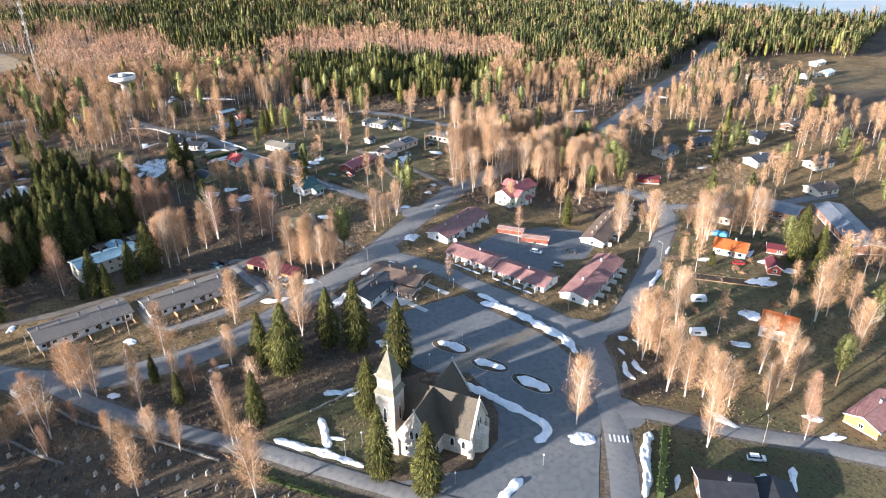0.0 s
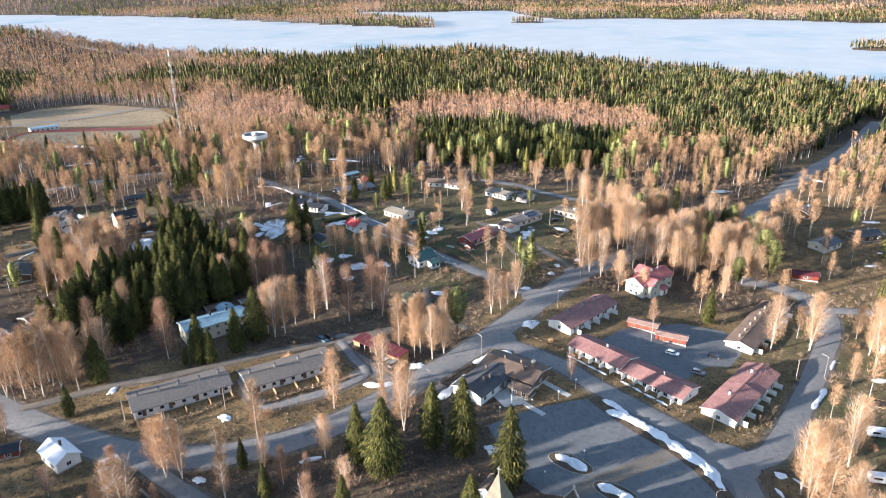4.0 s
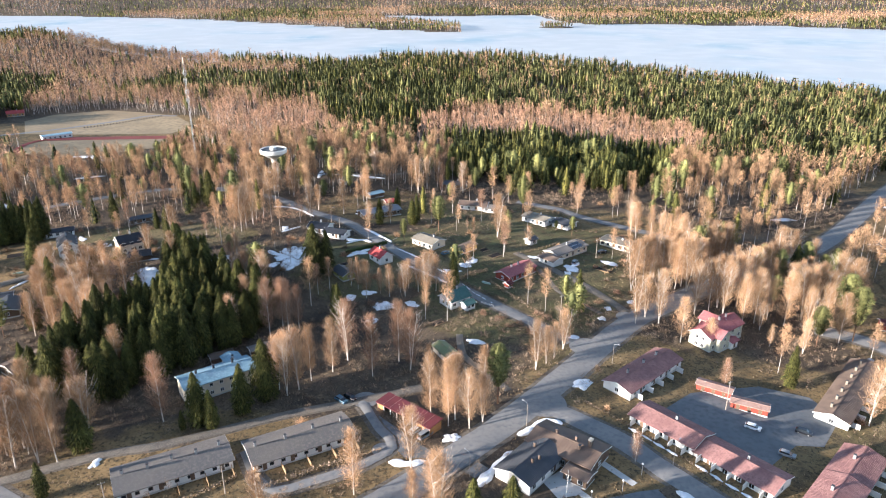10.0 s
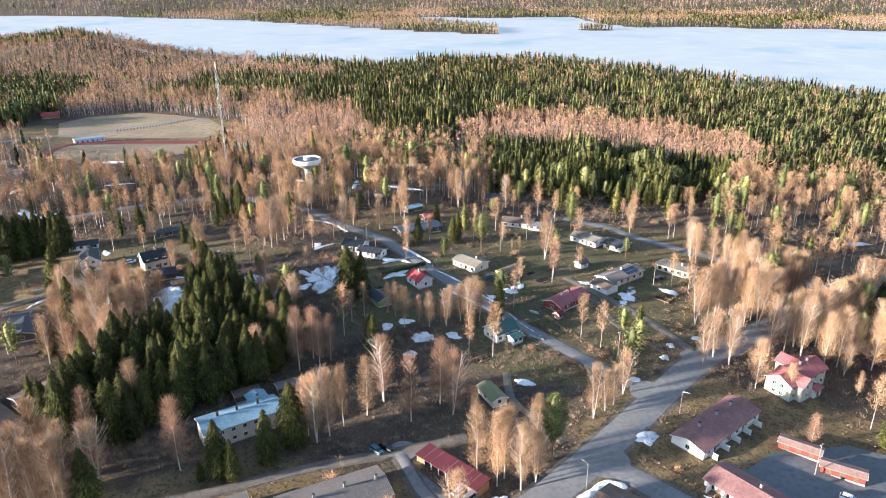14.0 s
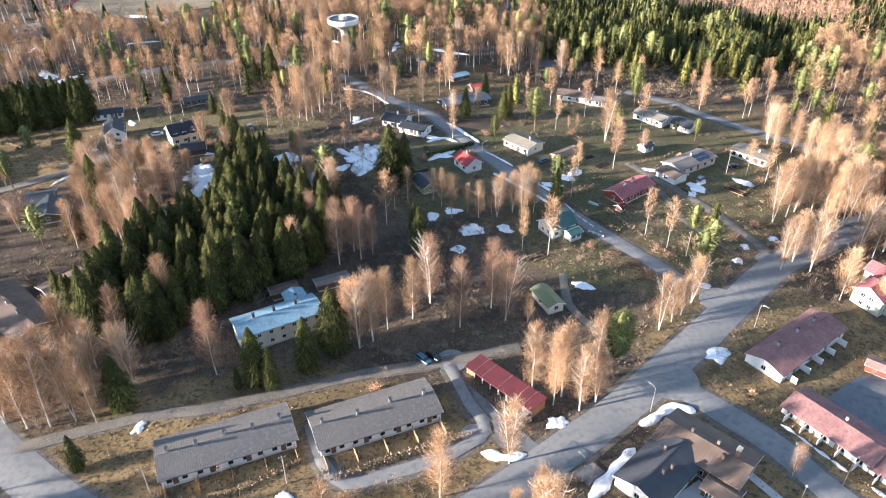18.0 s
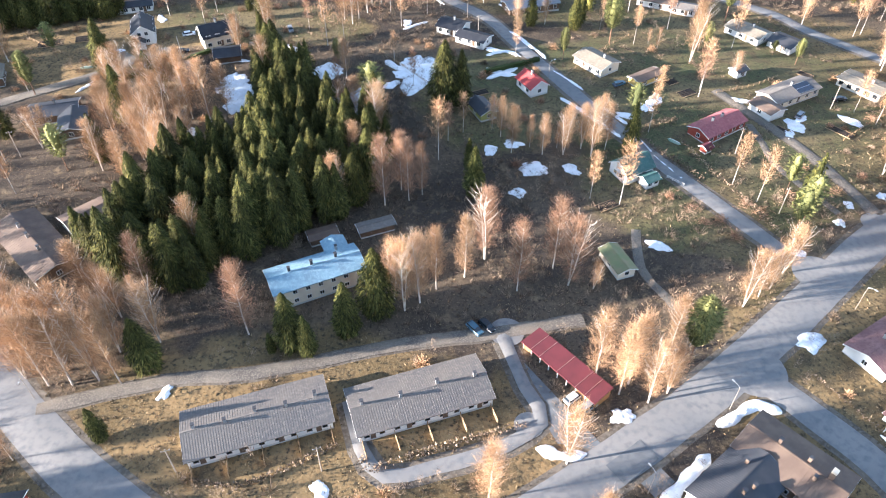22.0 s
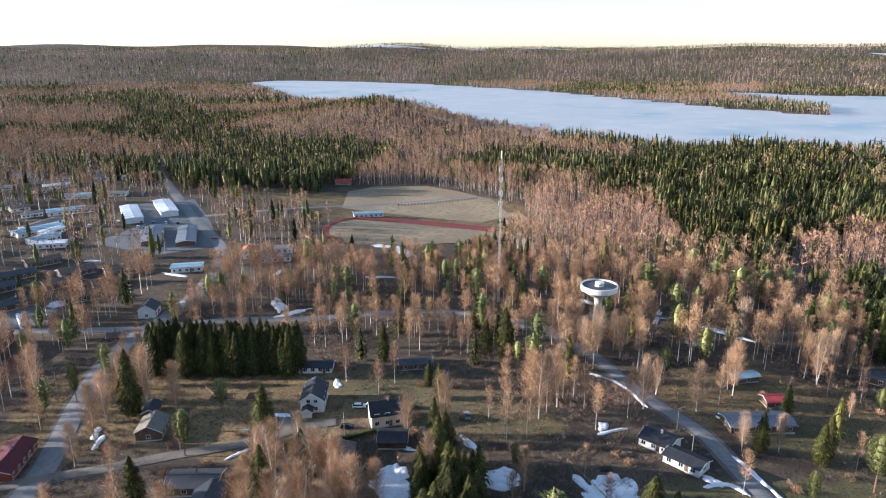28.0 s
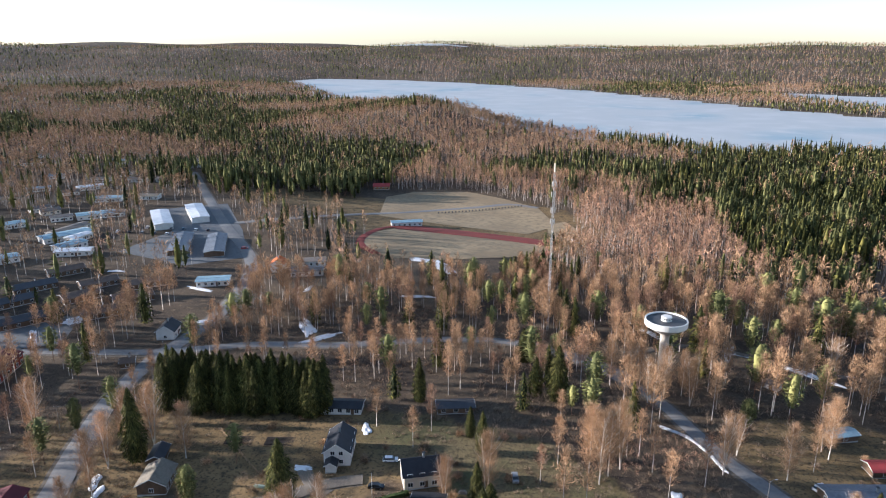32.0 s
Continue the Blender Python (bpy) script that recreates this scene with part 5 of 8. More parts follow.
# tower birches
plant_all({'b': [(-99, 373, 26), (-98, 378, 26), (-103, 376, 26), (-96, 383, 26), (-68, 408, 14), (-44, 421, 21), (-46, 425, 16), (-44, 475, 21), (-39, 383, 13), (-21, 451, 19), (-17, 447, 23), (-12, 457, 20), (-6, 463, 16), (9, 449, 19), (5, 392, 10), (12, 379, 8), (-8, 424, 9), (-104, 438, 19), (-95, 435, 20), (-90, 441, 18), (-109, 443, 19), (-99, 429, 17), (-86, 434, 18), (-114, 436, 20)], 'p': [(-67, 420, 14), (16, 448, 16), (1, 429, 11)], 's': [(-134, 414, 15), (-126, 414, 21), (-149, 439, 15), (-134, 372, 14), (-167, 391, 17), (-34, 385, 14), (-16, 391, 15), (-27, 414, 12)]})
# west gardens
plant_all({'s': [(-185, 289, 16), (-225, 323, 25), (-112, 326, 23), (-115, 321, 17)], 'p': [(-190, 312, 16), (-251, 322, 16), (-95, 341, 11)], 'b': [(-213, 331, 19), (-159, 304, 14), (-220, 305, 24), (-230, 317, 19), (-230, 325, 26), (-227, 331, 26), (-194, 314, 12), (-265, 317, 23), (-201, 275, 12), (-217, 295, 15), (-171, 286, 14), (-125, 304, 24), (-122, 310, 18), (-132, 306, 18), (-149, 311, 9), (-91, 336, 14), (-133, 347, 14)]})


# ---- where woods grow ----
R_SPRUCE_STAND = [(-130, 243), (-118, 240), (-100, 238), (-94, 247), (-84, 256), (-74, 266), (-69, 281), (-66, 301), (-76, 309), (-93, 315), (-119, 342), (-121, 331), (-104, 298), (-111, 288), (-124, 280), (-124, 265), (-128, 253)]
R_BIRCH_BAND = [(-145, 273), (-125, 270), (-121, 300), (-137, 316), (-155, 324), (-157, 312), (-158, 298)]
R_BIRCH_CORNER = [(-145, 225), (-124, 233), (-110, 233), (-95, 215), (-104, 209), (-127, 216)]
R_NW_MIX = [(-233, 453), (-220, 516), (-147, 508), (-107, 426), (-117, 394), (-143, 405), (-174, 388), (-209, 405)]
R_TOWER_WOOD = [(-158, 521), (-110, 600), (-60, 640), (-15, 610), (-5, 545), (-10, 490), (-17, 445), (-65, 431), (-89, 409), (-112, 394)]
R_PINK_STAND = [(-150, 560), (-193, 605), (-212, 700), (-222, 785), (-130, 775), (-90, 660), (-98, 595)]
R_DARK_FOREST = [(-8, 600), (27, 627), (107, 610), (159, 537), (129, 459), (70, 442), (43, 446), (16, 472), (0, 490), (6, 545)]
R_SPRUCE_CLUMP = [(-212, 522), (-165, 538), (-166, 560), (-215, 545)]
R_PINK_STRIP = [(-45, 665), (36, 752), (160, 695), (220, 600), (159, 537), (107, 610), (26, 622)]
R_RIGHT_STRIP = [(81, 383), (128, 353), (113, 319), (99, 324), (99, 369), (92, 397)]
R_VILLA_WOOD = [(68, 314), (100, 351), (135, 359), (166, 327), (149, 282), (131, 276), (120, 293), (116, 311), (91, 320)]
R_SPORTS = [(-303, 545), (-326, 625), (-297, 666), (-231, 666), (-212, 640), (-200, 587), (-228, 567), (-268, 545)]
R_SAND = [(-223, 645), (-218, 697), (-197, 650), (-200, 610)]
R_GRASS = [(-333, 604), (-355, 710), (-294, 752), (-233, 738), (-214, 698), (-231, 666), (-303, 678), (-326, 625)]
R_CLEARING = [(89, 865), (134, 820), (177, 840), (165, 889), (113, 910)]
R_WCLEAR = [(-470, 639), (-406, 695), (-330, 708), (-355, 636), (-410, 611)]
R_SPRUCE_ROW = [(-243, 347), (-188, 368), (-192, 375), (-251, 355)]
R_FIELD = [(-302, 547), (-318, 570), (-321, 590), (-316, 608), (-290, 618), (-262, 627), (-236, 633), (-214, 636), (-205, 620), (-206, 600), (-219, 582), (-249, 551), (-275, 541)]
YARDS = [((-35, 300), (110, 300), (110, 420), (-75, 440), (-60, 350)), ((-215, 300), (-120, 300), (-120, 385), (-215, 375)), ((-100, 195), (-10, 205), (-20, 245), (-100, 225)),
         ((20, 195), (130, 195), (140, 265), (60, 285)), ((-20, 110), (90, 100), (90, 200), (0, 200)), ((120, 170), (200, 170), (230, 230), (150, 240)), ((-640, 430), (-330, 380), (-330, 640), (-470, 700))]
YARDS = [list(p) for p in YARDS]
OPEN = [[(-334, 568), (-372, 631), (-433, 732), (-391, 756), (-343, 778), (-300, 765), (-257, 747), (-219, 706), (-205, 640), (-310, 610), (-325, 575)], [(-345, 680), (-318, 665), (-290, 645), (-236, 655), (-225, 700), (-262, 740), (-300, 745)], [(-312, 518), (-200, 518), (-192, 600), (-222, 575), (-300, 548)], [(330, 450), (470, 440), (480, 560), (380, 560)], [(-430, 470), (-372, 470), (-352, 500), (-400, 545), (-470, 600), (-500, 560), (-440, 520)], R_SPORTS, R_FIELD, R_SAND, R_GRASS, R_CLEARING, R_WCLEAR]
ROAD_LINES = []
for pts, width in ROADS.values():
    pts = [(p.x, p.y) for p in smooth_line(pts, 12.0)]
    for k in range(0, len(pts) - 1, 3):
        run = pts[k:k + 4]
        ROAD_LINES.append((run, width, min(p[0] for p in run) - 9, max(p[0] for p in run) + 9, min(p[1] for p in run) - 9, max(p[1] for p in run) + 9))


def clear_of_roads(x, y, margin=1.5):
    return all(not (x0 < x < x1 and y0 < y < y1) or gap_to(line, x, y, closed=False) > w / 2 + margin for line, w, x0, x1, y0, y1 in ROAD_LINES)


def clear_of_houses(x, y, margin=1.5):
    for hx, hy, yaw, L, W in FOOTPRINTS:
        dx, dy = x - hx, y - hy
        if dx * dx + dy * dy > 1200:
            continue
        c, s = math.cos(yaw), math.sin(yaw)
        if abs(dx * c + dy * s) < L / 2 + margin and abs(dy * c - dx * s) < W / 2 + margin:
            return False
    return True


def scatter(poly, spacing, jitter=0.45):
    xs, ys = [p[0] for p in poly], [p[1] for p in poly]
    for gx in np.arange(min(xs), max(xs), spacing):
        for gy in np.arange(min(ys), max(ys), spacing):
            x, y = gx + rng.uniform(-jitter, jitter) * spacing, gy + rng.uniform(-jitter, jitter) * spacing
            if inside(poly, x, y):
                yield x, y


GLADES = [(-86, 319, 7.5), (-111, 302, 6), (-123, 321, 6), (-129, 303, 4)]


def wood(poly, spacing, mix, low, high):
    for x, y in scatter(poly, spacing):
        if any(math.hypot(x - a, y - b) < r for a, b, r in GLADES):
            continue
        if clear_of_roads(x, y, 2.0) and clear_of_houses(x, y) and min(math.hypot(x - a, y - b) for a, b in STANDING) > spacing * 0.45:
            k = rng.choice(list(mix), p=list(mix.values()))
            plant(KIND[k], x, y, rng.uniform(low, high))


wood(R_SPRUCE_STAND, 4.8, {"s": 0.95, "b": 0.05}, 15, 23)
wood(R_BIRCH_BAND, 6.4, {"b": 0.85, "s": 0.08, "p": 0.07}, 15, 22)
wood(R_BIRCH_CORNER, 6.8, {"b": 0.92, "s": 0.08}, 14, 20)
wood(R_VILLA_WOOD, 7.0, {"b": 0.75, "p": 0.25}, 15, 23)
wood(R_RIGHT_STRIP, 6.0, {"b": 0.9, "r": 0.1}, 15, 22)
wood([(-100, 168), (-60, 175), (-22, 168), (-20, 148), (-60, 146), (-100, 150)], 9.0, {"b": 0.6, "r": 0.4}, 6, 12)
# unseen wood west of the view, added to throw long shadows over the churchyard
wood([(-175, 92), (-96, 86), (-90, 122), (-104, 150), (-170, 172)], 9.5, {"b": 0.45, "s": 0.35, "p": 0.2}, 15, 22)
for x, y in scatter(R_SPRUCE_ROW, 3.1, 0.3):
    plant("spruce", x, y, rng.uniform(17.5, 22))
for m, turn in FIRST:
    m.matrix_basis = turn
for kind, models in MODELS.items():
    for i, m in enumerate(models):
        if i not in USED[kind]:
            for o in (*m.children, m):
                bpy.data.objects.remove(o)


# ---- the woods further off ----
def far_model(kind, tier):
    if kind in ("birch", "red_birch"):
        limbs, per, w, ln = ((40, 18, 0.09, 1.5), (15, 4, 0.27, 2.0), (9, 4, 0.46, 2.7), (5, 3, 0.95, 4.0))[tier]
        v, f = birch_crown(limbs, per, 16, 2.3, (0.33, 0.34, 0.26, 0.26)[tier], w, ln)
        t = np.array([(0.13, 0, -0.3), (-0.07, 0.12, -0.3), (-0.07, -0.12, -0.3), (0, 0, 13.5)])
        return (v, f), ((t * (1, 1, 1) if tier < 3 else t * (1.8, 1.8, 1)), np.array([(0, 1, 3), (1, 2, 3), (2, 0, 3)]))
    if kind == "spruce":
        return (spruce_crown(420, 16, 2.8, 1.2, 6, 0.4), spruce_crown(34, 16, 2.4, 1.7, 4), spruce_crown(8, 16, 2.7, 2.4, 3), spruce_crown(1, 16, 2.9, 4.0, 3))[tier], None
    t = np.array([(0.17, 0, -0.3), (-0.1, 0.15, -0.3), (-0.1, -0.15, -0.3), (0, 0, 12)])
    return (pine_crown(420, 16, 2.9, 1.2, 6, 0.4), pine_crown(36, 16, 2.3, 1.7, 4), pine_crown(10, 16, 2.6, 2.4, 3), pine_crown(1, 16, 2.9, 4.0, 3))[tier], (t, np.array([(0, 1, 3), (1, 2, 3), (2, 0, 3)])) if tier < 3 else None


FAR = {(k, tier): [far_model(k, tier) for _ in range(8)] for k in ("birch", "red_birch", "spruce", "pine") for tier in range(4)}
LOOK = {"birch": ("leafless_birch_wood", TWIGS, BARK_BIRCH, "bare tan birch wood, too many trees to count"), "red_birch": ("leafless_birch_wood", RED_TWIGS, BARK_BIRCH, "bare reddish young birch wood standing densely"),
        "spruce": ("spruce_wood", NEEDLES, BARK_PINE, "dark green spruce wood with pointed tops"), "pine": ("pine_wood", PINE_NEEDLES, BARK_PINE, "yellow-green pine wood lit by low sun")}


def grow(kind, tier, spots):
    """All trees of a kind and distance as one mesh of crowns and one of trunks."""
    if not spots:
        return
    cv, cf, cn, tv, tf, tn = [], [], 0, [], [], 0
    for x, y, h, gz in spots:
        (v, f), stem = FAR[kind, tier][rng.integers(8)]
        a, s = rng.random() * 6.28, h / 16
        c, sn = math.cos(a) * s * rng.uniform(0.85, 1.2), math.sin(a) * s
        rot = np.array([[c, -sn, 0], [sn, c, 0], [0, 0, s]])
        place = np.array([x, y, gz])
        cv.append(v @ rot.T + place)
        cf.append(f + cn)
        cn += len(v)
        if stem:
            tv.append(stem[0] @ rot.T + place)
            tf.append(stem[1] + tn)
            tn += len(stem[0])
    name, crown_mat, bark, label = LOOK[kind]
    root = tagged(new(name, mesh_np(name, np.concatenate(cv), np.concatenate(cf), crown_mat)), label, "woodland", kind="stuff")
    if tv:
        part("trunks", mesh_np("trunks", np.concatenate(tv), np.concatenate(tf), bark), root)


def wood_kind(x, y):
    n = noise.noise((x / 120, y / 120, 5.0))
    r = rng.random()
    if inside(R_PINK_STAND, x, y) or inside(R_PINK_STRIP, x, y):
        return "red_birch" if r < 0.85 else "birch"
    if inside(R_SPRUCE_CLUMP, x, y):
        return "spruce" if r < 0.8 else "pine"
    if inside(R_DARK_FOREST, x, y):
        return "spruce" if r < 0.78 else "pine"
    if inside(R_TOWER_WOOD, x, y):
        return "birch" if r < 0.72 else "red_birch" if r < 0.8 else "pine" if r < 0.94 else "spruce"
    if inside(R_NW_MIX, x, y):
        return "birch" if r < 0.66 else "red_birch" if r < 0.76 else "pine" if r < 0.9 else "spruce"
    if x > 40 and 520 < y < 1300:
        return "pine" if r < 0.62 + n * 0.5 else "spruce" if r < 0.85 else "birch"
    if -190 < x <= 60 and 645 < y < 1300:
        return "spruce" if r < 0.62 + n * 0.5 else "pine" if r < 0.93 else "birch"
    if -80 < x < 115 and y < 445:
        return "birch" if r < 0.62 else "red_birch" if r < 0.78 else "spruce" if r < 0.86 else "pine"
    if x > 100 and y < 520:
        return "birch" if r < 0.82 else "pine" if r < 0.94 else "spruce"
    if x < -230 and y < 620:
        return "birch" if r < 0.75 else "red_birch" if r < 0.85 else "pine" if r < 0.94 else "spruce"
    if y < 520:
        return "birch" if r < 0.62 else "red_birch" if r < 0.8 else "pine" if r < 0.93 else "spruce"
    n2 = noise.noise((x / 330, y / 240, 9.0)) + 0.5 * n
    if n2 < -0.05:
        return "birch" if r < 0.52 else "red_birch" if r < 0.93 else "pine"
    return "pine" if r < 0.66 else "spruce" if r < 0.88 else "birch"


def seen_way(x, y):
    return -72 < math.degrees(math.atan2(-(x + 20), y - 110)) < 68


def within(poly, X, Y):
    """For arrays of places: which lie inside an outline."""
    hit = np.zeros(len(X), bool)
    for (ax, ay), (bx, by) in zip(poly, poly[1:] + poly[:1]):
        if ay != by:
            hit ^= ((ay > Y) != (by > Y)) & (X < (bx - ax) * (Y - ay) / (by - ay) + ax)
    return hit


def clear_spots(X, Y, road, wall):
    """For arrays of places: which keep off the roads and houses."""
    ok = np.ones(len(X), bool)
    for line, w, x0, x1, y0, y1 in ROAD_LINES:
        for k in np.nonzero(ok & (X > x0) & (X < x1) & (Y > y0) & (Y < y1))[0]:
            ok[k] = gap_to(line, X[k], Y[k], closed=False) > w / 2 + road
    for hx, hy, yaw, L, W in FOOTPRINTS:
        dx, dy = X - hx, Y - hy
        c, s = math.cos(yaw), math.sin(yaw)
        ok &= ~((np.abs(dx * c + dy * s) < L / 2 + wall) & (np.abs(dy * c - dx * s) < W / 2 + wall))
    return ok


def land_at(X, Y):
    """The height of the ground sheet under arrays of places."""
    i = np.clip(np.searchsorted(LAND_X, X) - 1, 0, len(LAND_X) - 2)
    j = np.clip(np.searchsorted(LAND_Y, Y) - 1, 0, len(LAND_Y) - 2)
    u, v = (X - LAND_X[i]) / (LAND_X[i + 1] - LAND_X[i]), (Y - LAND_Y[j]) / (LAND_Y[j + 1] - LAND_Y[j])
    return (LAND[j, i] * (1 - u) + LAND[j, i + 1] * u) * (1 - v) + (LAND[j + 1, i] * (1 - u) + LAND[j + 1, i + 1] * u) * v


def far_woods():
    spots = {}
    for r0, r1, step, tier in ((150, 420, 5.8, 0), (420, 800, 5.3, 1), (800, 1500, 7.2, 2), (1500, 2500, 10.5, 3), (2500, 4850, 24.0, 3)):
        gx, gy = [q.ravel() for q in np.meshgrid(np.arange(-r1, r1, step), np.arange(0, r1, step))]
        d = np.hypot(gx, gy)
        keep = (d >= r0) & (d < r1)
        gx, gy = gx[keep], gy[keep]
        X, Y = gx - 30 + rng.uniform(-.48, .48, len(gx)) * step, gy + 140 + rng.uniform(-.48, .48, len(gx)) * step
        d = np.hypot(X + 30, Y - 140)
        way = np.degrees(np.arctan2(-(X + 20), Y - 110))
        keep = (way < 68) & (way > (-72 if r1 < 500 else -50)) & ~within(LAKE, X, Y)
        for a, b, c, e in ISLANDS:
            keep &= ((X - a) / c) ** 2 + ((Y - b) / e) ** 2 > 1
        for a, b, c, e in FAR_LAKES:
            keep &= ((X - a) / c) ** 2 + ((Y - b) / e) ** 2 > 1.3
        if r1 <= 800:
            for p in OPEN:
                keep &= ~within(p, X, Y)
            density = np.ones(len(X))
            wooded = within(R_TOWER_WOOD, X, Y) | within(R_NW_MIX, X, Y)
            density[(X < -230) & (Y < 640)] = 0.5
            density[wooded] = 0.5
            density[(X > 110) & (Y < 480)] = 0.4
            density[(d < 340) & ~wooded] = 0.18
            for p, q in zip(YARDS, (0.10, 0.05, 0.025, 0.016, 0.008, 0.08, 0.26)):
                density[within(p, X, Y)] = q
            keep &= rng.random(len(X)) < density
            X, Y = X[keep], Y[keep]
            keep = clear_spots(X, Y, 2.5, 4.0)
            keep &= ~((Y > 310) & np.array([gap_to(MAIN_FAR, x, y, closed=False) < 13 for x, y in zip(X, Y)]))
            # the view along the school road stays open
            keep &= ~within(TOWN_OPEN, X, Y)
            if r1 < 500:
                keep &= np.array([not STANDING_GRID.get((int(x // 5), int(y // 5))) for x, y in zip(X, Y)])
        X, Y = X[keep], Y[keep]
        tall = within(R_TOWER_WOOD, X, Y)
        for x, y, z, high in zip(X, Y, land_at(X, Y), tall):
            kind = wood_kind(x, y)
            h = rng.uniform(13, 20) if kind != "red_birch" else rng.uniform(12, 18)
            h *= 0.98 + 0.5 * noise.noise((x / 28, y / 28, 3.0))
            if high:
                h = rng.uniform(16, 24)
            if r0 > 2000:
                h *= 1.1
            spots.setdefault((kind, tier), []).append((x, y, h, z))
    for a, b, c, e in ISLANDS:
        for gx in np.arange(a - c, a + c, 6.5):
            for gy in np.arange(b - e, b + e, 6.5):
                x, y = gx + rng.uniform(-3, 3), gy + rng.uniform(-3, 3)
                if ((x - a) / c) ** 2 + ((y - b) / e) ** 2 < 0.85:
                    spots.setdefault((("pine", "birch", "spruce")[rng.integers(3)], 2), []).append((x, y, rng.uniform(11, 17), -11.0))
    for (kind, tier), some in spots.items():
        grow(kind, tier, some)


MAIN_FAR = [(112, 326), (166, 361), (197, 389), (229, 423.5), (272, 471.5), (338, 545), (414, 633)]
TOWN_OPEN = [(-285, 380), (-300, 372), (-330, 430), (-360, 470), (-420, 500), (-440, 540), (-415, 560), (-372, 520), (-345, 500), (-320, 460), (-300, 420)]
STANDING_GRID = {}
for sx, sy in STANDING:
    for ox in (-1, 0, 1):
        for oy in (-1, 0, 1):
            STANDING_GRID[int(sx // 5) + ox, int(sy // 5) + oy] = True
far_woods()


# ---- scrub, hedges ----
def scrub():
    """Bare knee-high to man-high brush over the unkempt land."""
    vs, fs, n = [], [], 0
    tmpl = []
    for _ in range(8):
        k = 40
        a = rng.random(k) * 6.28
        r = np.sqrt(rng.random(k)) * 0.9
        base = np.stack([r * 0.5 * np.cos(a), r * 0.5 * np.sin(a), np.zeros(k)], 1)
        tip = np.stack([r * 1.3 * np.cos(a), r * 1.3 * np.sin(a), 0.55 + 0.6 * rng.random(k)], 1)
        tmpl.append(slivers(base, tip, np.full(k, 0.05), rng.normal(0, 1, (k, 3))))
    for gx in np.arange(-290, 225, 3.3):
        for gy in np.arange(104, 480, 3.3):
            x, y = gx + rng.uniform(-1.4, 1.4), gy + rng.uniform(-1.4, 1.4)
            m = noise.noise((x / 26, y / 26, 2.0)) + 0.45 * noise.noise((x / 8, y / 8, 4.0))
            yard = any(inside(p, x, y) for p in YARDS[:6])
            if m < (0.1 if yard else -0.2) or not seen_way(x, y):
                continue
            if not clear_of_roads(x, y, 0.8) or not clear_of_houses(x, y, 0.6) or inside(LOT, x, y) or (22 < x < 110 and 200 < y < 250):
                continue
            v, f = tmpl[rng.integers(8)]
            s = rng.uniform(0.6, 1.3) if yard else rng.uniform(0.7, 1.9)
            c, q = math.cos(gx), math.sin(gy * 3)
            vs.append(v * s * np.array([1, 1, 1]) @ np.array([[c, -q, 0], [q, c, 0], [0, 0, 1]]).T + np.array([x, y, ground_z(x, y) - 0.1]))
            fs.append(f + n)
            n += len(v)
    tagged(new("scrub", mesh_np("scrub", np.concatenate(vs), np.concatenate(fs), SCRUB)), "bare brown brush and saplings over rough ground", "scrub", kind="stuff")


def thickets():
    """Saplings and tall bare bushes on the unkempt land."""
    vs, fs, n = [], [], 0
    models = [birch_crown(10, 14, 5.0, 1.3, 0.02, 0.05, 0.9) for _ in range(8)]
    X, Y = rng.uniform(-290, 215, 9000), rng.uniform(150, 470, 9000)
    patchy = np.array([noise.noise((x / 22, y / 22, 6.0)) + 0.5 * noise.noise((x / 7, y / 7, 8.0)) for x, y in zip(X, Y)])
    keep = patchy > 0.12
    for p in YARDS[:6]:
        keep &= ~within(p, X, Y) | (patchy > 0.5)
    keep &= ~within(LOT, X, Y)
    X, Y = X[keep], Y[keep]
    keep = clear_spots(X, Y, 1.2, 1.0)
    X, Y = X[keep], Y[keep]
    for x, y, z in zip(X, Y, land_at(X, Y)):
        v, f = models[rng.integers(8)]
        s, a = rng.uniform(0.35, 0.95), rng.random() * 6.28
        c, q = math.cos(a) * s * 1.2, math.sin(a) * s * 1.2
        vs.append(v @ np.array([[c, -q, 0], [q, c, 0], [0, 0, s]]).T + np.array([x, y, z - 0.1]))
        fs.append(f + n)
        n += len(v)
    vr, fr, n = [], [], 0
    for x, y in scatter([(-114, 392), (-86, 414), (-68, 400), (-92, 380)], 2.6):
        v, f = models[rng.integers(8)]
        s = rng.uniform(0.25, 0.5)
        vr.append(v * (s * 1.6, s * 1.6, s) + (x, y, ground_z(x, y) - 0.1))
        fr.append(f + n)
        n += len(v)
    tagged(new("willow_thicket", mesh_np("willow_thicket", np.concatenate(vr), np.concatenate(fr), RED_TWIGS)), "low reddish willow brush in a clearing", "thicket", kind="stuff")
    tagged(new("thicket", mesh_np("thicket", np.concatenate(vs), np.concatenate(fs), SCRUB)), "leafless saplings and tall bushes on rough ground", "thicket", kind="stuff")


LOT = [(18.9, 190.2), (46, 201.5), (58, 203.5), (79, 176), (81, 162), (71, 132), (58, 104), (30, 110), (12, 118), (33.7, 122.2), (20, 128), (12, 140), (30, 150), (41.7, 159.4), (25, 168)]
scrub()
thickets()


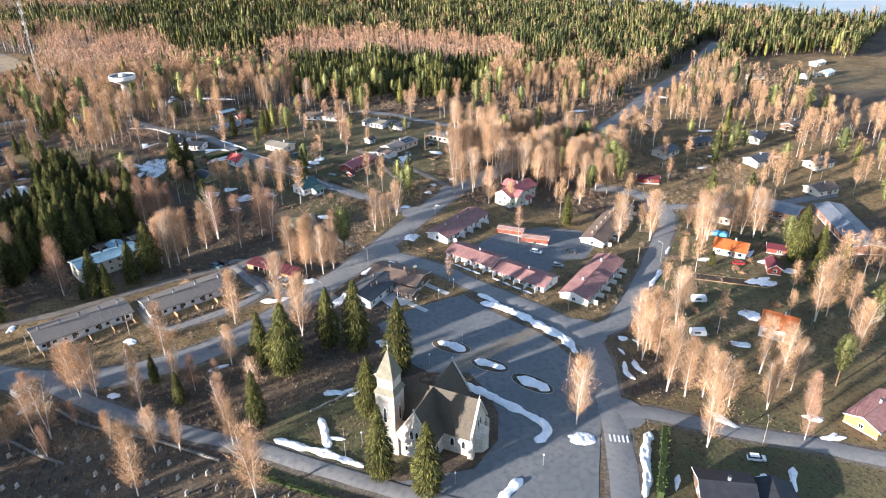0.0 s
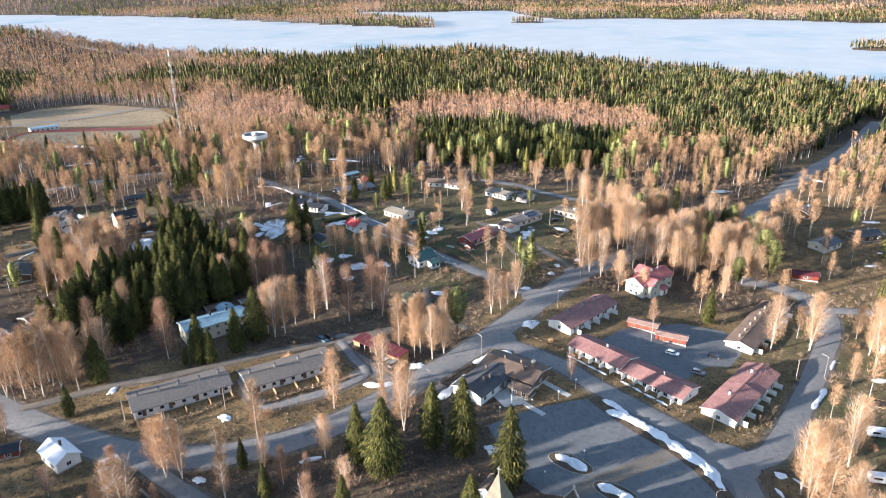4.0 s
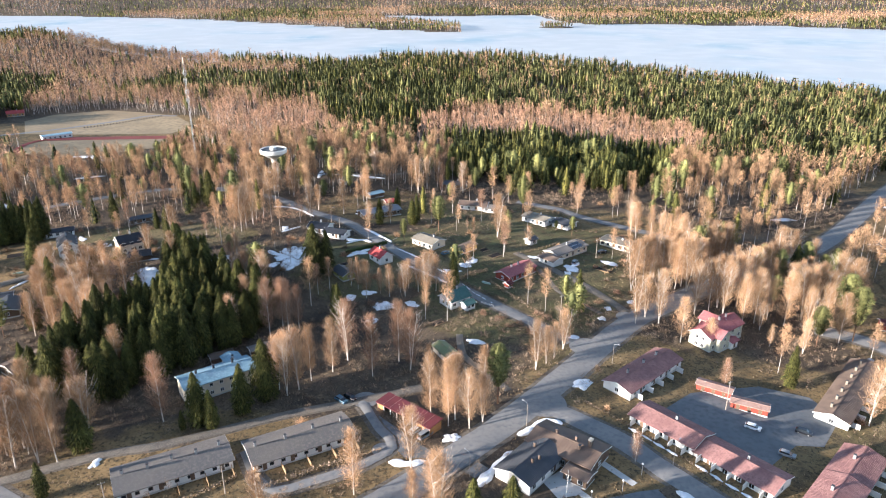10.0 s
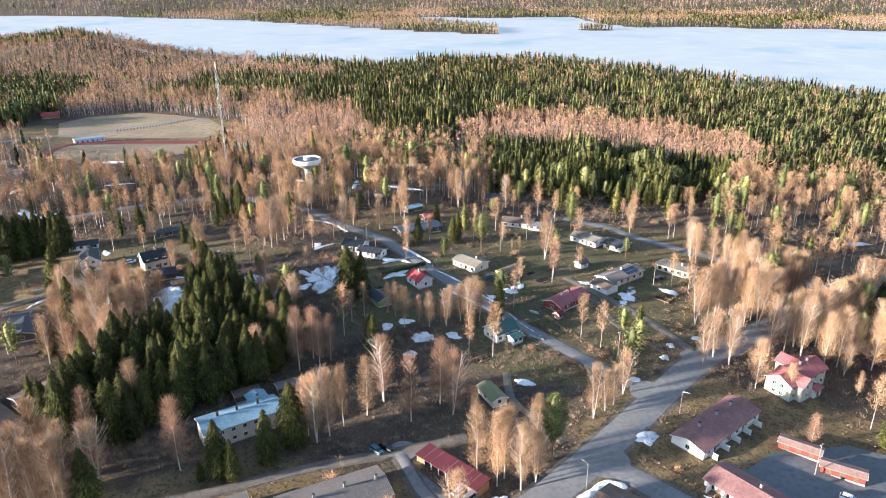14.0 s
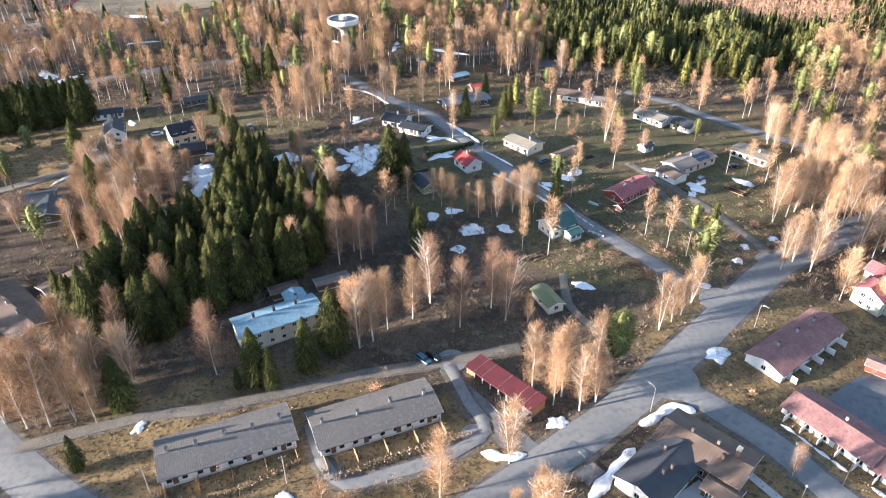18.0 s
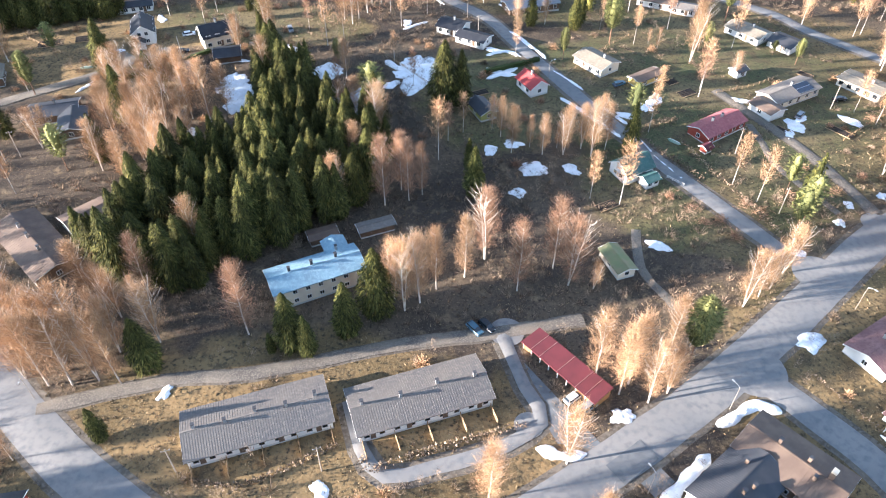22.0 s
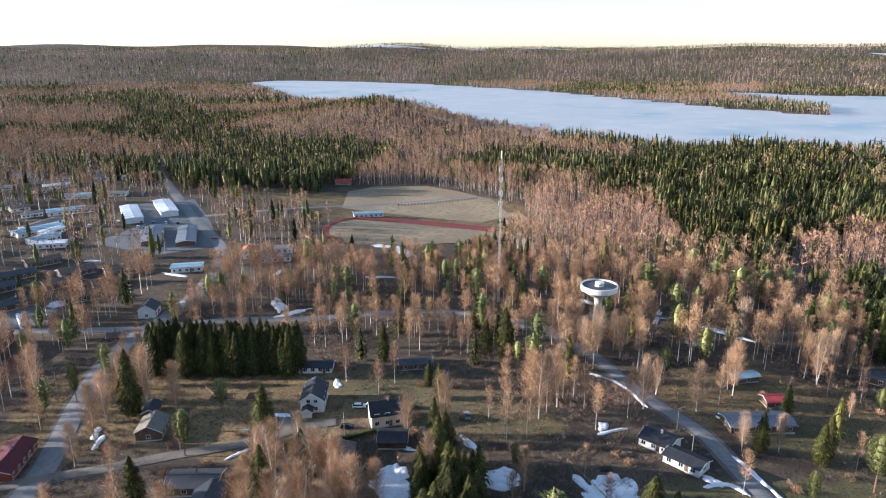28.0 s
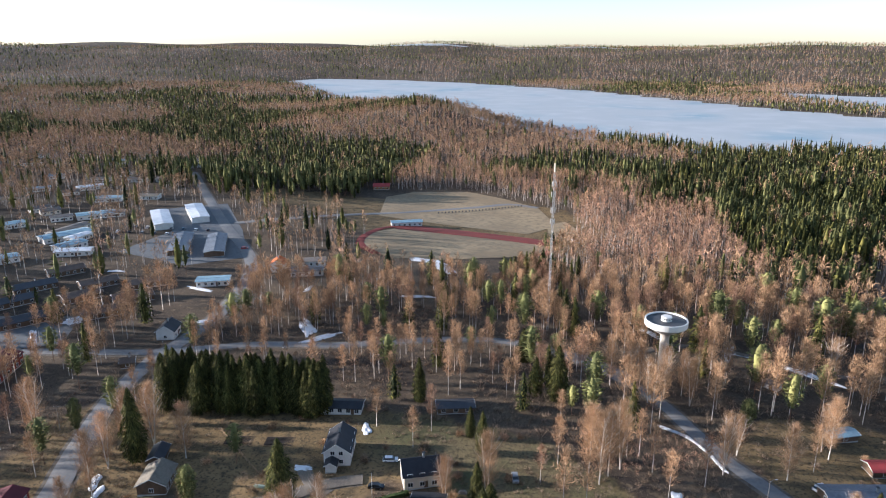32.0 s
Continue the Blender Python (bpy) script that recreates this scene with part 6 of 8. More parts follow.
def tufts():
    """Dead grass tufts and litter over the near ground."""
    X, Y = rng.uniform(-150, 120, 60000), rng.uniform(118, 345, 60000)
    keep = ~within(LOT, X, Y) & ~((X > 62) & (X < 116) & (Y > 212) & (Y < 252))
    X, Y = X[keep], Y[keep]
    rough = np.array([noise.noise((x / 9, y / 9, 1.5)) for x, y in zip(X, Y)]) > rng.uniform(-0.7, 0.5, len(X))
    X, Y = X[rough], Y[rough]
    keep = clear_spots(X, Y, 0.4, 0.3)
    X, Y = X[keep], Y[keep]
    base = np.stack([X, Y, land_at(X, Y) - 0.02], 1)
    n = len(base)
    tip = base + np.stack([rng.normal(0, 0.35, n), rng.normal(0, 0.35, n), rng.uniform(0.15, 0.6, n)], 1)
    v, f = slivers(base, tip, rng.uniform(0.12, 0.4, n), rng.normal(0, 1, (n, 3)))
    tagged(new("grass_tufts", mesh_np("grass_tufts", v, f, DEAD_GRASS)), "tufts of dead straw-coloured grass and litter", "grass", kind="stuff")


DEAD_GRASS = island_material("dead_grass", (0.045, 0.034, 0.022), (0.36, 0.27, 0.15), warm=(0.17, 0.128, 0.072))
tufts()


def hedge(name, pts, width, height, mat, label, dense=26):
    line = smooth_line(pts, 1.0)
    base, tip = [], []
    core = Shape()
    for k, p in enumerate(line):
        z = ground_z(p.x, p.y)
        d = (line[min(k + 1, len(line) - 1)] - line[max(k - 1, 0)]).normalized()
        side = Vector((-d.y, d.x))
        for _ in range(dense):
            u, h = rng.uniform(-0.5, 0.5), rng.random() ** 0.7
            q = p + side * u * width + d * rng.uniform(-0.6, 0.6)
            w = side * np.sign(u) * (abs(u) > 0.25)
            b = np.array([q.x, q.y, z + h * height * 0.9])
            base.append(b)
            tip.append(b + np.array([w.x, w.y, 0.6]) * rng.uniform(0.2, 0.5) + rng.normal(0, 0.12, 3))
    v, f = slivers(np.array(base), np.array(tip), np.full(len(base), 0.4), rng.normal(0, 1, (len(base), 3)))
    ob = tagged(new(name, mesh_np(name, v, f, mat)), label, "hedge")
    rows = []
    for k, p in enumerate(line):
        d = (line[min(k + 1, len(line) - 1)] - line[max(k - 1, 0)]).normalized()
        side = Vector((-d.y, d.x)) * width * 0.36
        z = ground_z(p.x, p.y)
        rows += [(p.x - side.x, p.y - side.y, z - 0.2), (p.x - side.x, p.y - side.y, z + height * 0.82), (p.x + side.x, p.y + side.y, z + height * 0.82), (p.x + side.x, p.y + side.y, z - 0.2)]
    faces = [(4 * k + i, 4 * k + i + 4, 4 * k + i + 5, 4 * k + i + 1) for k in range(len(line) - 1) for i in range(3)] + [(3, 2, 1, 0), (len(rows) - 4, len(rows) - 3, len(rows) - 2, len(rows) - 1)]
    core.add(rows, faces)
    if mat == SCRUB:
        return ob
    part("hedge_core", core.mesh("hedge_core", mat), ob)
    return ob


hedge("hedge", [(73.3, 104), (80, 115), (85.9, 125)], 2.0, 2.8, HEDGE_GREEN, "tall clipped dark green spruce hedge beside the road")
hedge("hedge", [(-58.8, 324.2), (-45.4, 306.4), (-32, 291), (-25, 281)], 1.0, 1.3, SCRUB, "long bare brown hedge between gardens", 10)
hedge("hedge", [(16, 322), (22, 312), (34, 294.5), (40, 284)], 1.4, 1.4, SCRUB, "bare brown hedge along the street", 14)
hedge("hedge", [(-168, 322), (-153, 334), (-143, 345)], 1.4, 1.5, HEDGE_GREEN, "dark green clipped hedge along the lane")
hedge("hedge", [(-46, 347), (-37, 353), (-29, 359)], 1.5, 1.8, HEDGE_GREEN, "dark green hedge behind the red-roofed cottage")
hedge("hedge", [(4.1, 322.8), (9.4, 328.8), (15.6, 332.4)], 2.0, 1.6, SCRUB, "dark bare hedge beside the red bungalow", 30)
hedge("hedge", [(4.9, 320.1), (12.1, 312.7), (21.1, 304.1)], 2.2, 1.5, SCRUB, "overgrown bare hedge along the street", 26)
hedge("hedge", [(-83, 193.5), (-71, 195), (-57, 205.5)], 0.8, 0.9, SCRUB, "low brown hedge round the row house gardens", 16)
hedge("hedge", [(-51.5, 203.5), (-48.5, 201.8), (-42.5, 205.5), (-20.6, 217)], 1.2, 1.1, SCRUB, "low russet hedge round the row house gardens", 20)
hedge("hedge", [(40, 240), (48, 231), (58, 219), (66, 207), (74, 195)], 0.6, 0.5, SCRUB, "low brown hedge along the road", 9)
hedge("hedge", [(-23.1, 135.3), (-14.3, 128.8), (-4, 122.1), (6, 116)], 1.2, 0.9, HEDGE_GREEN, "low clipped hedge by the cemetery", 18)


def shrubs():
    """Round leafless garden bushes."""
    models = []
    for k in range(5):
        n = 260
        d = rng.normal(0, 1, (n, 3))
        d[:, 2] = np.abs(d[:, 2]) + 0.25
        d /= np.linalg.norm(d, axis=1, keepdims=True)
        base = d * rng.uniform(0.1, 0.75, (n, 1)) * np.array([1, 1, 1.1])
        v, f = slivers(base, base + d * 0.35 + rng.normal(0, 0.12, (n, 3)), np.full(n, 0.045), rng.normal(0, 1, (n, 3)))
        models.append(mesh_np("garden_shrub", v, f, (TWIGS, SCRUB, RED_TWIGS, SCRUB, TWIGS)[k]))
    count = 0
    while count < 190:
        zone = (0, 0, 0, 1, 1, 5, 7)[rng.integers(7)]
        if zone == 7:
            x, y = rng.uniform(-130, 60), rng.uniform(160, 300)
        else:
            xs, ys = [p[0] for p in YARDS[zone]], [p[1] for p in YARDS[zone]]
            x, y = rng.uniform(min(xs), max(xs)), rng.uniform(min(ys), max(ys))
        if not clear_of_roads(x, y, 1.2) or not clear_of_houses(x, y, 1.0) or inside(LOT, x, y):
            continue
        s = rng.uniform(1.3, 2.6)
        ob = tagged(new("garden_shrub", models[rng.integers(5)]), "rounded leafless garden shrub with brown twigs", "shrub", "garden shrubs")
        ob.matrix_basis = Matrix.LocRotScale((x, y, ground_z(x, y) - 0.1), Euler((0, 0, rng.random() * 6)), (s, s, s * rng.uniform(0.8, 1.3)))
        count += 1


shrubs()

# ---- snow ----
def snow_bank(pts, width, height):
    line = smooth_line(pts, 0.8)
    n, rows = 9, []
    for k, p in enumerate(line):
        d = (line[min(k + 1, len(line) - 1)] - line[max(k - 1, 0)]).normalized()
        side = Vector((-d.y, d.x))
        end = math.sqrt(min(1.0, k / 2.2 + 0.04, (len(line) - 1 - k) / 2.2 + 0.04))
        w = width * (0.95 + 0.6 * noise.noise((p.x * 0.27, p.y * 0.27, 1.0))) * end
        off = 0.35 * noise.noise((p.x * 0.15, p.y * 0.15, 3.0))
        for i in range(n):
            u = i / (n - 1) - 0.5
            ragged = 0.25 * noise.noise((p.x * 1.1, p.y * 1.1, 5.0 + (u > 0) * 4)) * (abs(u) > 0.3)
            q = p + side * (u * w + off + ragged)
            lump = 0.75 + 0.8 * noise.noise((q.x * 0.9, q.y * 0.9, 7.0))
            rows.append((q.x, q.y, ground_z(q.x, q.y) + 0.09 + height * end * max(0, math.cos(math.pi * u)) ** 0.5 * max(0.15, lump) - (0.25 if abs(u) == 0.5 else 0)))
    f = [(k * n + i, (k + 1) * n + i, (k + 1) * n + i + 1, k * n + i + 1) for k in range(len(line) - 1) for i in range(n - 1)]
    tagged(new("snow_bank", mesh_of("snow_bank", rows, [tuple(reversed(q)) for q in f], SNOW, True)), "old ploughed bank of lumpy melting snow", "snow bank", "melting snow banks")


def snow_patch(x, y, a, b):
    rings, seg = 6, 36
    turn = noise.noise((x, y, 0)) * 3
    seed = x * 0.37 + y * 0.11
    v = [(x, y, ground_z(x, y) + 0.3)]
    for r in range(1, rings + 1):
        for i in range(seg):
            q = 2 * math.pi * i / seg
            wob = 1 + 0.6 * noise.noise((math.cos(q) * 1.3 + seed, math.sin(q) * 1.3, seed)) + 0.22 * noise.noise((math.cos(q) * 4 + seed, math.sin(q) * 4, seed))
            u = r / rings
            px, py = a * u * wob * math.cos(q), b * u * wob * math.sin(q)
            gx, gy = x + px * math.cos(turn) - py * math.sin(turn), y + px * math.sin(turn) + py * math.cos(turn)
            h = 0.32 * (1 - u ** 3) * (0.8 + 0.9 * noise.noise((gx * 0.9, gy * 0.9, 2))) - (0.15 if r == rings else 0)
            v.append((gx, gy, ground_z(gx, gy) + 0.08 + h))
    f = [(0, 1 + i, 1 + (i + 1) % seg) for i in range(seg)]
    f += [(1 + (r - 1) * seg + i, 1 + r * seg + i, 1 + r * seg + (i + 1) % seg, 1 + (r - 1) * seg + (i + 1) % seg) for r in range(1, rings) for i in range(seg)]
    tagged(new("snow_patch", mesh_of("snow_patch", v, f, SNOW, True)), "ragged patch of melting old snow", "snow", "melting snow patches")


snow_bank([(55.0, 195.9), (63.0, 189.5), (70.8, 177.7), (75.5, 169.8), (76.4, 161.7)], 4.2, 1.0)
snow_bank([(36.1, 176.5), (40.0, 173.8), (43.3, 169.9)], 3.4, 0.9)
snow_bank([(44.8, 164.8), (48.6, 161.9), (52.7, 158.8)], 3.2, 0.9)
snow_bank([(54.8, 154.3), (57.9, 151.0), (61.9, 146.4)], 3.8, 1.1)
snow_bank([(39.2, 154.6), (46.4, 145.9), (52.2, 138.8), (55.9, 132.1), (51.4, 127.3)], 3, 0.8)
snow_bank([(-2.0, 149.1), (-1.0, 143.3), (-0.8, 136.9)], 2.6, 0.6)
snow_bank([(-0.5, 141.0), (4.0, 139.4)], 2, 0.5)
snow_bank([(-14, 143.2), (-6.4, 138.4), (0.8, 133.8), (7.5, 128.6)], 2.2, 0.6)
snow_bank([(82.0, 125.7), (77.3, 119.1), (74.2, 111.8), (70.2, 104.9)], 2.6, 0.8)
snow_bank([(44.1, 116.5), (39.7, 113.5), (36.5, 112.1)], 3, 0.8)
snow_bank([(89.2, 156.3), (87.3, 150.9), (88.7, 147.4)], 1.6, 0.5)
snow_bank([(81.6, 110.5), (78.3, 105.6)], 1.6, 0.4)
snow_bank([(111.8, 107.9), (104.6, 99.1)], 2.2, 0.5)
snow_bank([(17.5, 223.8), (21.0, 226.3), (26.1, 230.3), (31.2, 229.5)], 3.0, 0.6)
snow_bank([(15.6, 217.0), (10.8, 211.1), (6.2, 204.7), (4.4, 203.1)], 3.2, 0.7)
snow_bank([(-18.2, 212.2), (-12.5, 211.6), (-8.2, 212.8)], 3.4, 0.5)
snow_bank([(-81.3, 167.3), (-78.0, 172.6)], 1.6, 0.5)
snow_bank([(-32.8, 176.0), (-26.9, 178.0)], 2, 0.5)
snow_bank([(55.2, 201.5), (58.6, 197.9), (61.2, 193.2)], 2.5, 0.8)
snow_bank([(-40.8, 378.5), (-33.8, 370.6), (-26.7, 361.0)], 1.2, 0.35)
snow_bank([(-24.7, 353.9), (-18.9, 349.4), (-13.2, 344.0)], 1.0, 0.35)
snow_bank([(-20.4, 337.6), (-12.8, 331.2), (-1.0, 319.8)], 1.6, 0.35)
snow_bank([(-7.7, 335.7), (0.8, 327.4)], 1.3, 0.35)
snow_bank([(4.7, 320.0), (9.8, 310.8), (16.8, 302.9)], 0.9, 0.3)
snow_bank([(-80.9, 348.4), (-72.4, 342.7), (-62.0, 340.6)], 2.6, 0.5)
snow_bank([(-41.9, 379.1), (-35.3, 371.3), (-26.9, 362.3)], 1.0, 0.3)
snow_bank([(-92.8, 414.2), (-80.6, 409.7), (-68.6, 396.6)], 1.4, 0.4)
snow_bank([(-79.8, 371.9), (-72.1, 379.8)], 1.6, 0.4)
snow_bank([(-45.3, 343.5), (-35.6, 352.8)], 2.2, 0.4)
snow_bank([(-47.3, 358.8), (-41.2, 363.3), (-35.4, 360.7)], 1.8, 0.4)
snow_bank([(-224.8, 307.3), (-229.9, 313.6)], 2.4, 0.5)
snow_bank([(-177.4, 314.9), (-173.9, 323.0)], 1.6, 0.4)
snow_bank([(-219.9, 303.1), (-223.8, 310.9)], 2.2, 0.4)
snow_patch(2.6, 158.6, 3.5, 1.2)
snow_patch(8.3, 158.4, 1.6, 4.0)
snow_patch(63.5, 126.8, 3.6, 2.6)
snow_patch(94.3, 167.9, 1.6, 1.6)
snow_patch(161.1, 193.5, 5.0, 2.0)
snow_patch(144.5, 172.4, 2.6, 3.0)
snow_patch(130.3, 158.7, 1.6, 3.0)
snow_patch(104.6, 126.1, 5.0, 1.6)
snow_patch(102.0, 104.4, 3.2, 3.0)
snow_patch(169.6, 213.2, 4.0, 1.4)
snow_patch(160.6, 218.8, 4.0, 1.2)
snow_patch(129.5, 123.3, 1.6, 3.0)
snow_patch(129.4, 115.4, 3.0, 1.3)
snow_patch(40.6, 249.7, 2.6, 3.2)
snow_patch(-1.2, 222.9, 2.6, 2.0)
snow_patch(-57.3, 195.7, 2.4, 1.5)
snow_patch(-95.7, 211.2, 2.4, 1.2)
snow_patch(25.9, 186.0, 1.8, 2.2)
snow_patch(19.0, 179.8, 2.0, 2.0)
snow_patch(-57.3, 170.2, 1.4, 1.4)
snow_patch(42.5, 278.6, 2.7, 1.6)
snow_patch(8.4, 275.0, 3.0, 2.2)
snow_patch(60.6, 301.7, 1.9, 1.4)
snow_patch(70.7, 307.5, 1.9, 1.4)
snow_patch(56.4, 293.3, 1.6, 1.6)
snow_patch(-99.0, 338.0, 4.1, 3.2)
snow_patch(-88.0, 318.6, 7.4, 4.3)
snow_patch(-81.1, 311.1, 5.4, 3.5)
snow_patch(-69.4, 344.8, 8.1, 3.2)
snow_patch(-45.0, 363.1, 3.5, 1.9)
snow_patch(-41.2, 348.5, 5.4, 2.2)
snow_patch(9.4, 342.8, 4.3, 2.2)
snow_patch(6.4, 338.1, 2.7, 2.2)
snow_patch(37.0, 349.5, 3.5, 1.6)
snow_patch(52.5, 338.8, 4.1, 2.7)
snow_patch(54.9, 342.5, 3.2, 1.4)
snow_patch(49.7, 332.2, 3.2, 1.6)
snow_patch(-39.1, 305.9, 2.2, 3.0)
snow_patch(-27.0, 298.8, 3.2, 3.2)
snow_patch(-29.1, 288.9, 2.4, 2.2)
snow_patch(-145.0, 322.1, 3.2, 2.2)
snow_patch(-127.7, 328.7, 4.1, 3.0)
snow_patch(-121.5, 314.8, 3.2, 4.6)
snow_patch(-129.6, 299.6, 3.2, 1.9)
snow_patch(-133.1, 340.8, 5.4, 1.4)
snow_patch(-111.5, 300.3, 2.4, 3.0)
snow_patch(-114.0, 334.9, 2.2, 2.2)
snow_patch(-126.6, 328.4, 4.9, 4.1)
snow_patch(-97.5, 336.7, 4.9, 3.5)
snow_patch(-86.8, 324.1, 8.1, 3.5)
snow_patch(-121.2, 318.5, 4.1, 4.1)
snow_patch(-113.7, 350.5, 5.4, 1.4)
snow_patch(-143.8, 318.9, 2.7, 3.5)
snow_patch(-68.3, 343.0, 8.1, 4.6)
snow_patch(-75.2, 334.3, 3.2, 1.9)
snow_patch(-79.3, 377.3, 3.2, 1.6)
snow_patch(-172.6, 367.5, 1.4, 3.5)
snow_patch(-177.1, 342.1, 3.2, 1.6)
snow_patch(-243.3, 542.4, 18.9, 4.1)
snow_patch(-259.0, 546.4, 8.1, 4.1)
snow_patch(-227.1, 490.1, 9.5, 1.6)
snow_patch(-248.2, 430.1, 12.2, 3.0)
snow_patch(-236.3, 421.3, 12.2, 2.2)
snow_patch(-350.0, 386.4, 4.9, 4.9)
snow_patch(-283.2, 472.3, 5.4, 1.6)
snow_patch(-332.3, 445.6, 9.5, 1.6)
snow_patch(-295.5, 413.5, 2.7, 6.8)
snow_patch(-114.0, 498.5, 8.1, 2.0)
snow_patch(-53.6, 487.9, 16.2, 2.7)
snow_patch(-80.8, 493.3, 12.2, 1.6)
snow_patch(-345.8, 365.2, 12.2, 1.4)
snow_patch(-397.6, 444.2, 5.4, 1.6)
for sx, sy, sa, sb in ((-68, 342.6, 11, 6.5), (-86, 319.3, 8, 6), (-98.3, 339, 5, 4), (-123.2, 323, 7, 5), (-111.5, 302, 6, 4.5), (-147, 322, 5, 4), (-24.9, 301, 3.5, 2.5), (-15.3, 301.7, 3, 2), (0.1, 332, 3.5, 2), (71, 344.8, 4, 2), (-33, 310, 3, 2)):
    snow_patch(sx, sy, sa, sb)
snow_patch(73.6, 173.7, 2.4, 0.8)
snow_patch(38.4, 174.5, 2.2, 0.8)
snow_patch(245.2, 427.5, 4.1, 2.2)
snow_patch(176.5, 407.6, 6.8, 2.7)
snow_patch(48.4, 509.6, 5.4, 1.4)


# ---- the church ----
def church():
    root = tagged(new("church"), "grey stone village church with steep black roofs and white tower", "church")
    root.matrix_basis = pose(26.8, 137.5, ground_z(26.8, 137.5), 0, 0, 53)
    FOOTPRINTS.append((26.8, 137.5, radians(53), 25, 25))
    eave, top, half = 6.0, 14.2, 4.9
    end = [(-half, -0.5), (half, -0.5), (half, eave), (0, top), (-half, eave)]
    quarter = Matrix.Rotation(radians(90), 4, "Z")
    part("nave_wall", Shape().prism(end, -11.0, 12.0).mesh("nave_wall", STONE), root, "pale grey granite wall")
    part("transept_wall", Shape().prism(end, -12.5, 11.0, quarter).mesh("transept_wall", STONE), root, "pale grey granite wall")
    slope = (top - eave) / half
    o = 0.35
    for name, x0, x1, m in (("nave_roof", -10.75, 11.75, None), ("transept_roof", -12.2, 10.8, quarter)):
        for side in (-1, 1):
            s = Shape()
            s.prism([(side * (half + o), eave - o * slope + 0.06), (side * (half + o), eave - o * slope + 0.34), (0, top + 0.34), (0, top + 0.06)], x0, x1, m)
            part(name, s.mesh(name, CHURCH_ROOF), root, "steep dark shingled roof slope")
    # stone copings with a small cross on each gable
    for m, x in ((Matrix(), -11.0), (Matrix(), 12.0), (quarter, -12.5), (quarter, 11.0)):
        c = Shape()
        for side in (-1, 1):
            c.prism([(side * (half + 0.25), eave - 0.3), (side * (half + 0.25), eave + 0.45), (0, top + 0.55), (0, top + 0.05)], x - 0.32, x + 0.3, m)
        c.box(x - 0.1, -0.1, top, x + 0.1, 0.1, top + 1.5, m).box(x - 0.08, -0.42, top + 0.9, x + 0.08, 0.42, top + 1.05, m)
        part("gable_coping", c.mesh("gable_coping", STONE), root)

    def lancet(x, y, z, yaw, w=0.85, h=2.6):
        prof = [(-w / 2, 0), (w / 2, 0), (w / 2, h * 0.7), (0.22 * w, h * 0.92), (0, h), (-0.22 * w, h * 0.92), (-w / 2, h * 0.7)]
        m = pose(x, y, z, 0, 0, yaw)
        big = [(a * 1.35, b * 1.12 - 0.12) for a, b in prof]
        fr = part("window", cached(("lancet_frame", w, h), lambda: Shape().prism(big, -0.07, 0.05).mesh("window", WHITE)), root, at=m)
        part("pane", cached(("lancet_pane", w, h), lambda: Shape().prism(prof, -0.1, -0.03).mesh("pane", GLASS)), fr)

    for d in (-0.75, 0.75):
        lancet(-11.06, d, 6.2, 0)
        lancet(d, -12.56, 6.2, 90)
        lancet(-11.06, d * 3, 2.0, 0, 0.7, 1.5)
        lancet(d * 3, -12.56, 2.0, 90, 0.7, 1.5)
    for x in (-8.6, 7.2, 10):
        for side in (-1, 1):
            lancet(x, side * (half + 0.06), 2.2, 90 if side < 0 else -90, 0.9, 2.4)
    for y in (-10.4, -7.4):
        lancet(-half - 0.06, y, 2.2, 0, 0.9, 2.4)
        lancet(half + 0.06, y, 2.2, 180, 0.9, 2.4)
    part("east_bay", Shape().add([(3 * math.cos(a), -12.4 - 2.8 * math.sin(a) * 1.0, z) for z in (-0.4, 4.6) for a in (0, 0.8, 1.57, 2.34, 3.14)] + [(0, -12.5, 7.2)],
                                 [(i, i + 1, i + 6, i + 5) for i in range(4)] + [(5 + i, 6 + i, 10) for i in range(4)]).mesh("east_bay", STONE), root, "pale stone chancel bay")
    # corner buttresses
    for x, y in ((-11, -half), (-11, half), (half, -12.5), (-half, -12.5)):
        b = Shape().box(x - 0.7, y - 0.7, -0.5, x + 0.7, y + 0.7, 4.5)
        b.add([(x - 0.7, y - 0.7, 4.5), (x + 0.7, y - 0.7, 4.5), (x + 0.7, y + 0.7, 4.5), (x - 0.7, y + 0.7, 4.5), (x, y, 5.6)], [(0, 1, 4), (1, 2, 4), (2, 3, 4), (3, 0, 4)])
        part("buttress", b.mesh("buttress", STONE), root)
    # tower: stone shaft, shingled skirt, white belfry and spire
    tx, ty, tw = -6.4, 9.0, 2.6
    part("tower", Shape().box(tx - tw, ty - tw, -0.5, tx + tw, ty + tw, 15.6).mesh("tower", TOWER_WASH), root, "whitewashed square bell tower")
    s = Shape()
    a, b = tw + 0.35, tw - 0.35
    s.add([(tx + sx * a, ty + sy * a, 15.5) for sx, sy in ((-1, -1), (1, -1), (1, 1), (-1, 1))] + [(tx + sx * b, ty + sy * b, 17.0) for sx, sy in ((-1, -1), (1, -1), (1, 1), (-1, 1))],
          [(0, 1, 5, 4), (1, 2, 6, 5), (2, 3, 7, 6), (3, 0, 4, 7), (3, 2, 1, 0), (4, 5, 6, 7)])
    part("tower_skirt", s.mesh("tower_skirt", ROOF_SHINGLE), root, "grey shingled skirt roof")
    part("belfry", Shape().box(tx - b + .1, ty - b + .1, 16.6, tx + b - .1, ty + b - .1, 20.2).mesh("belfry", TOWER_WASH), root)
    s = Shape()
    c = b + 0.25
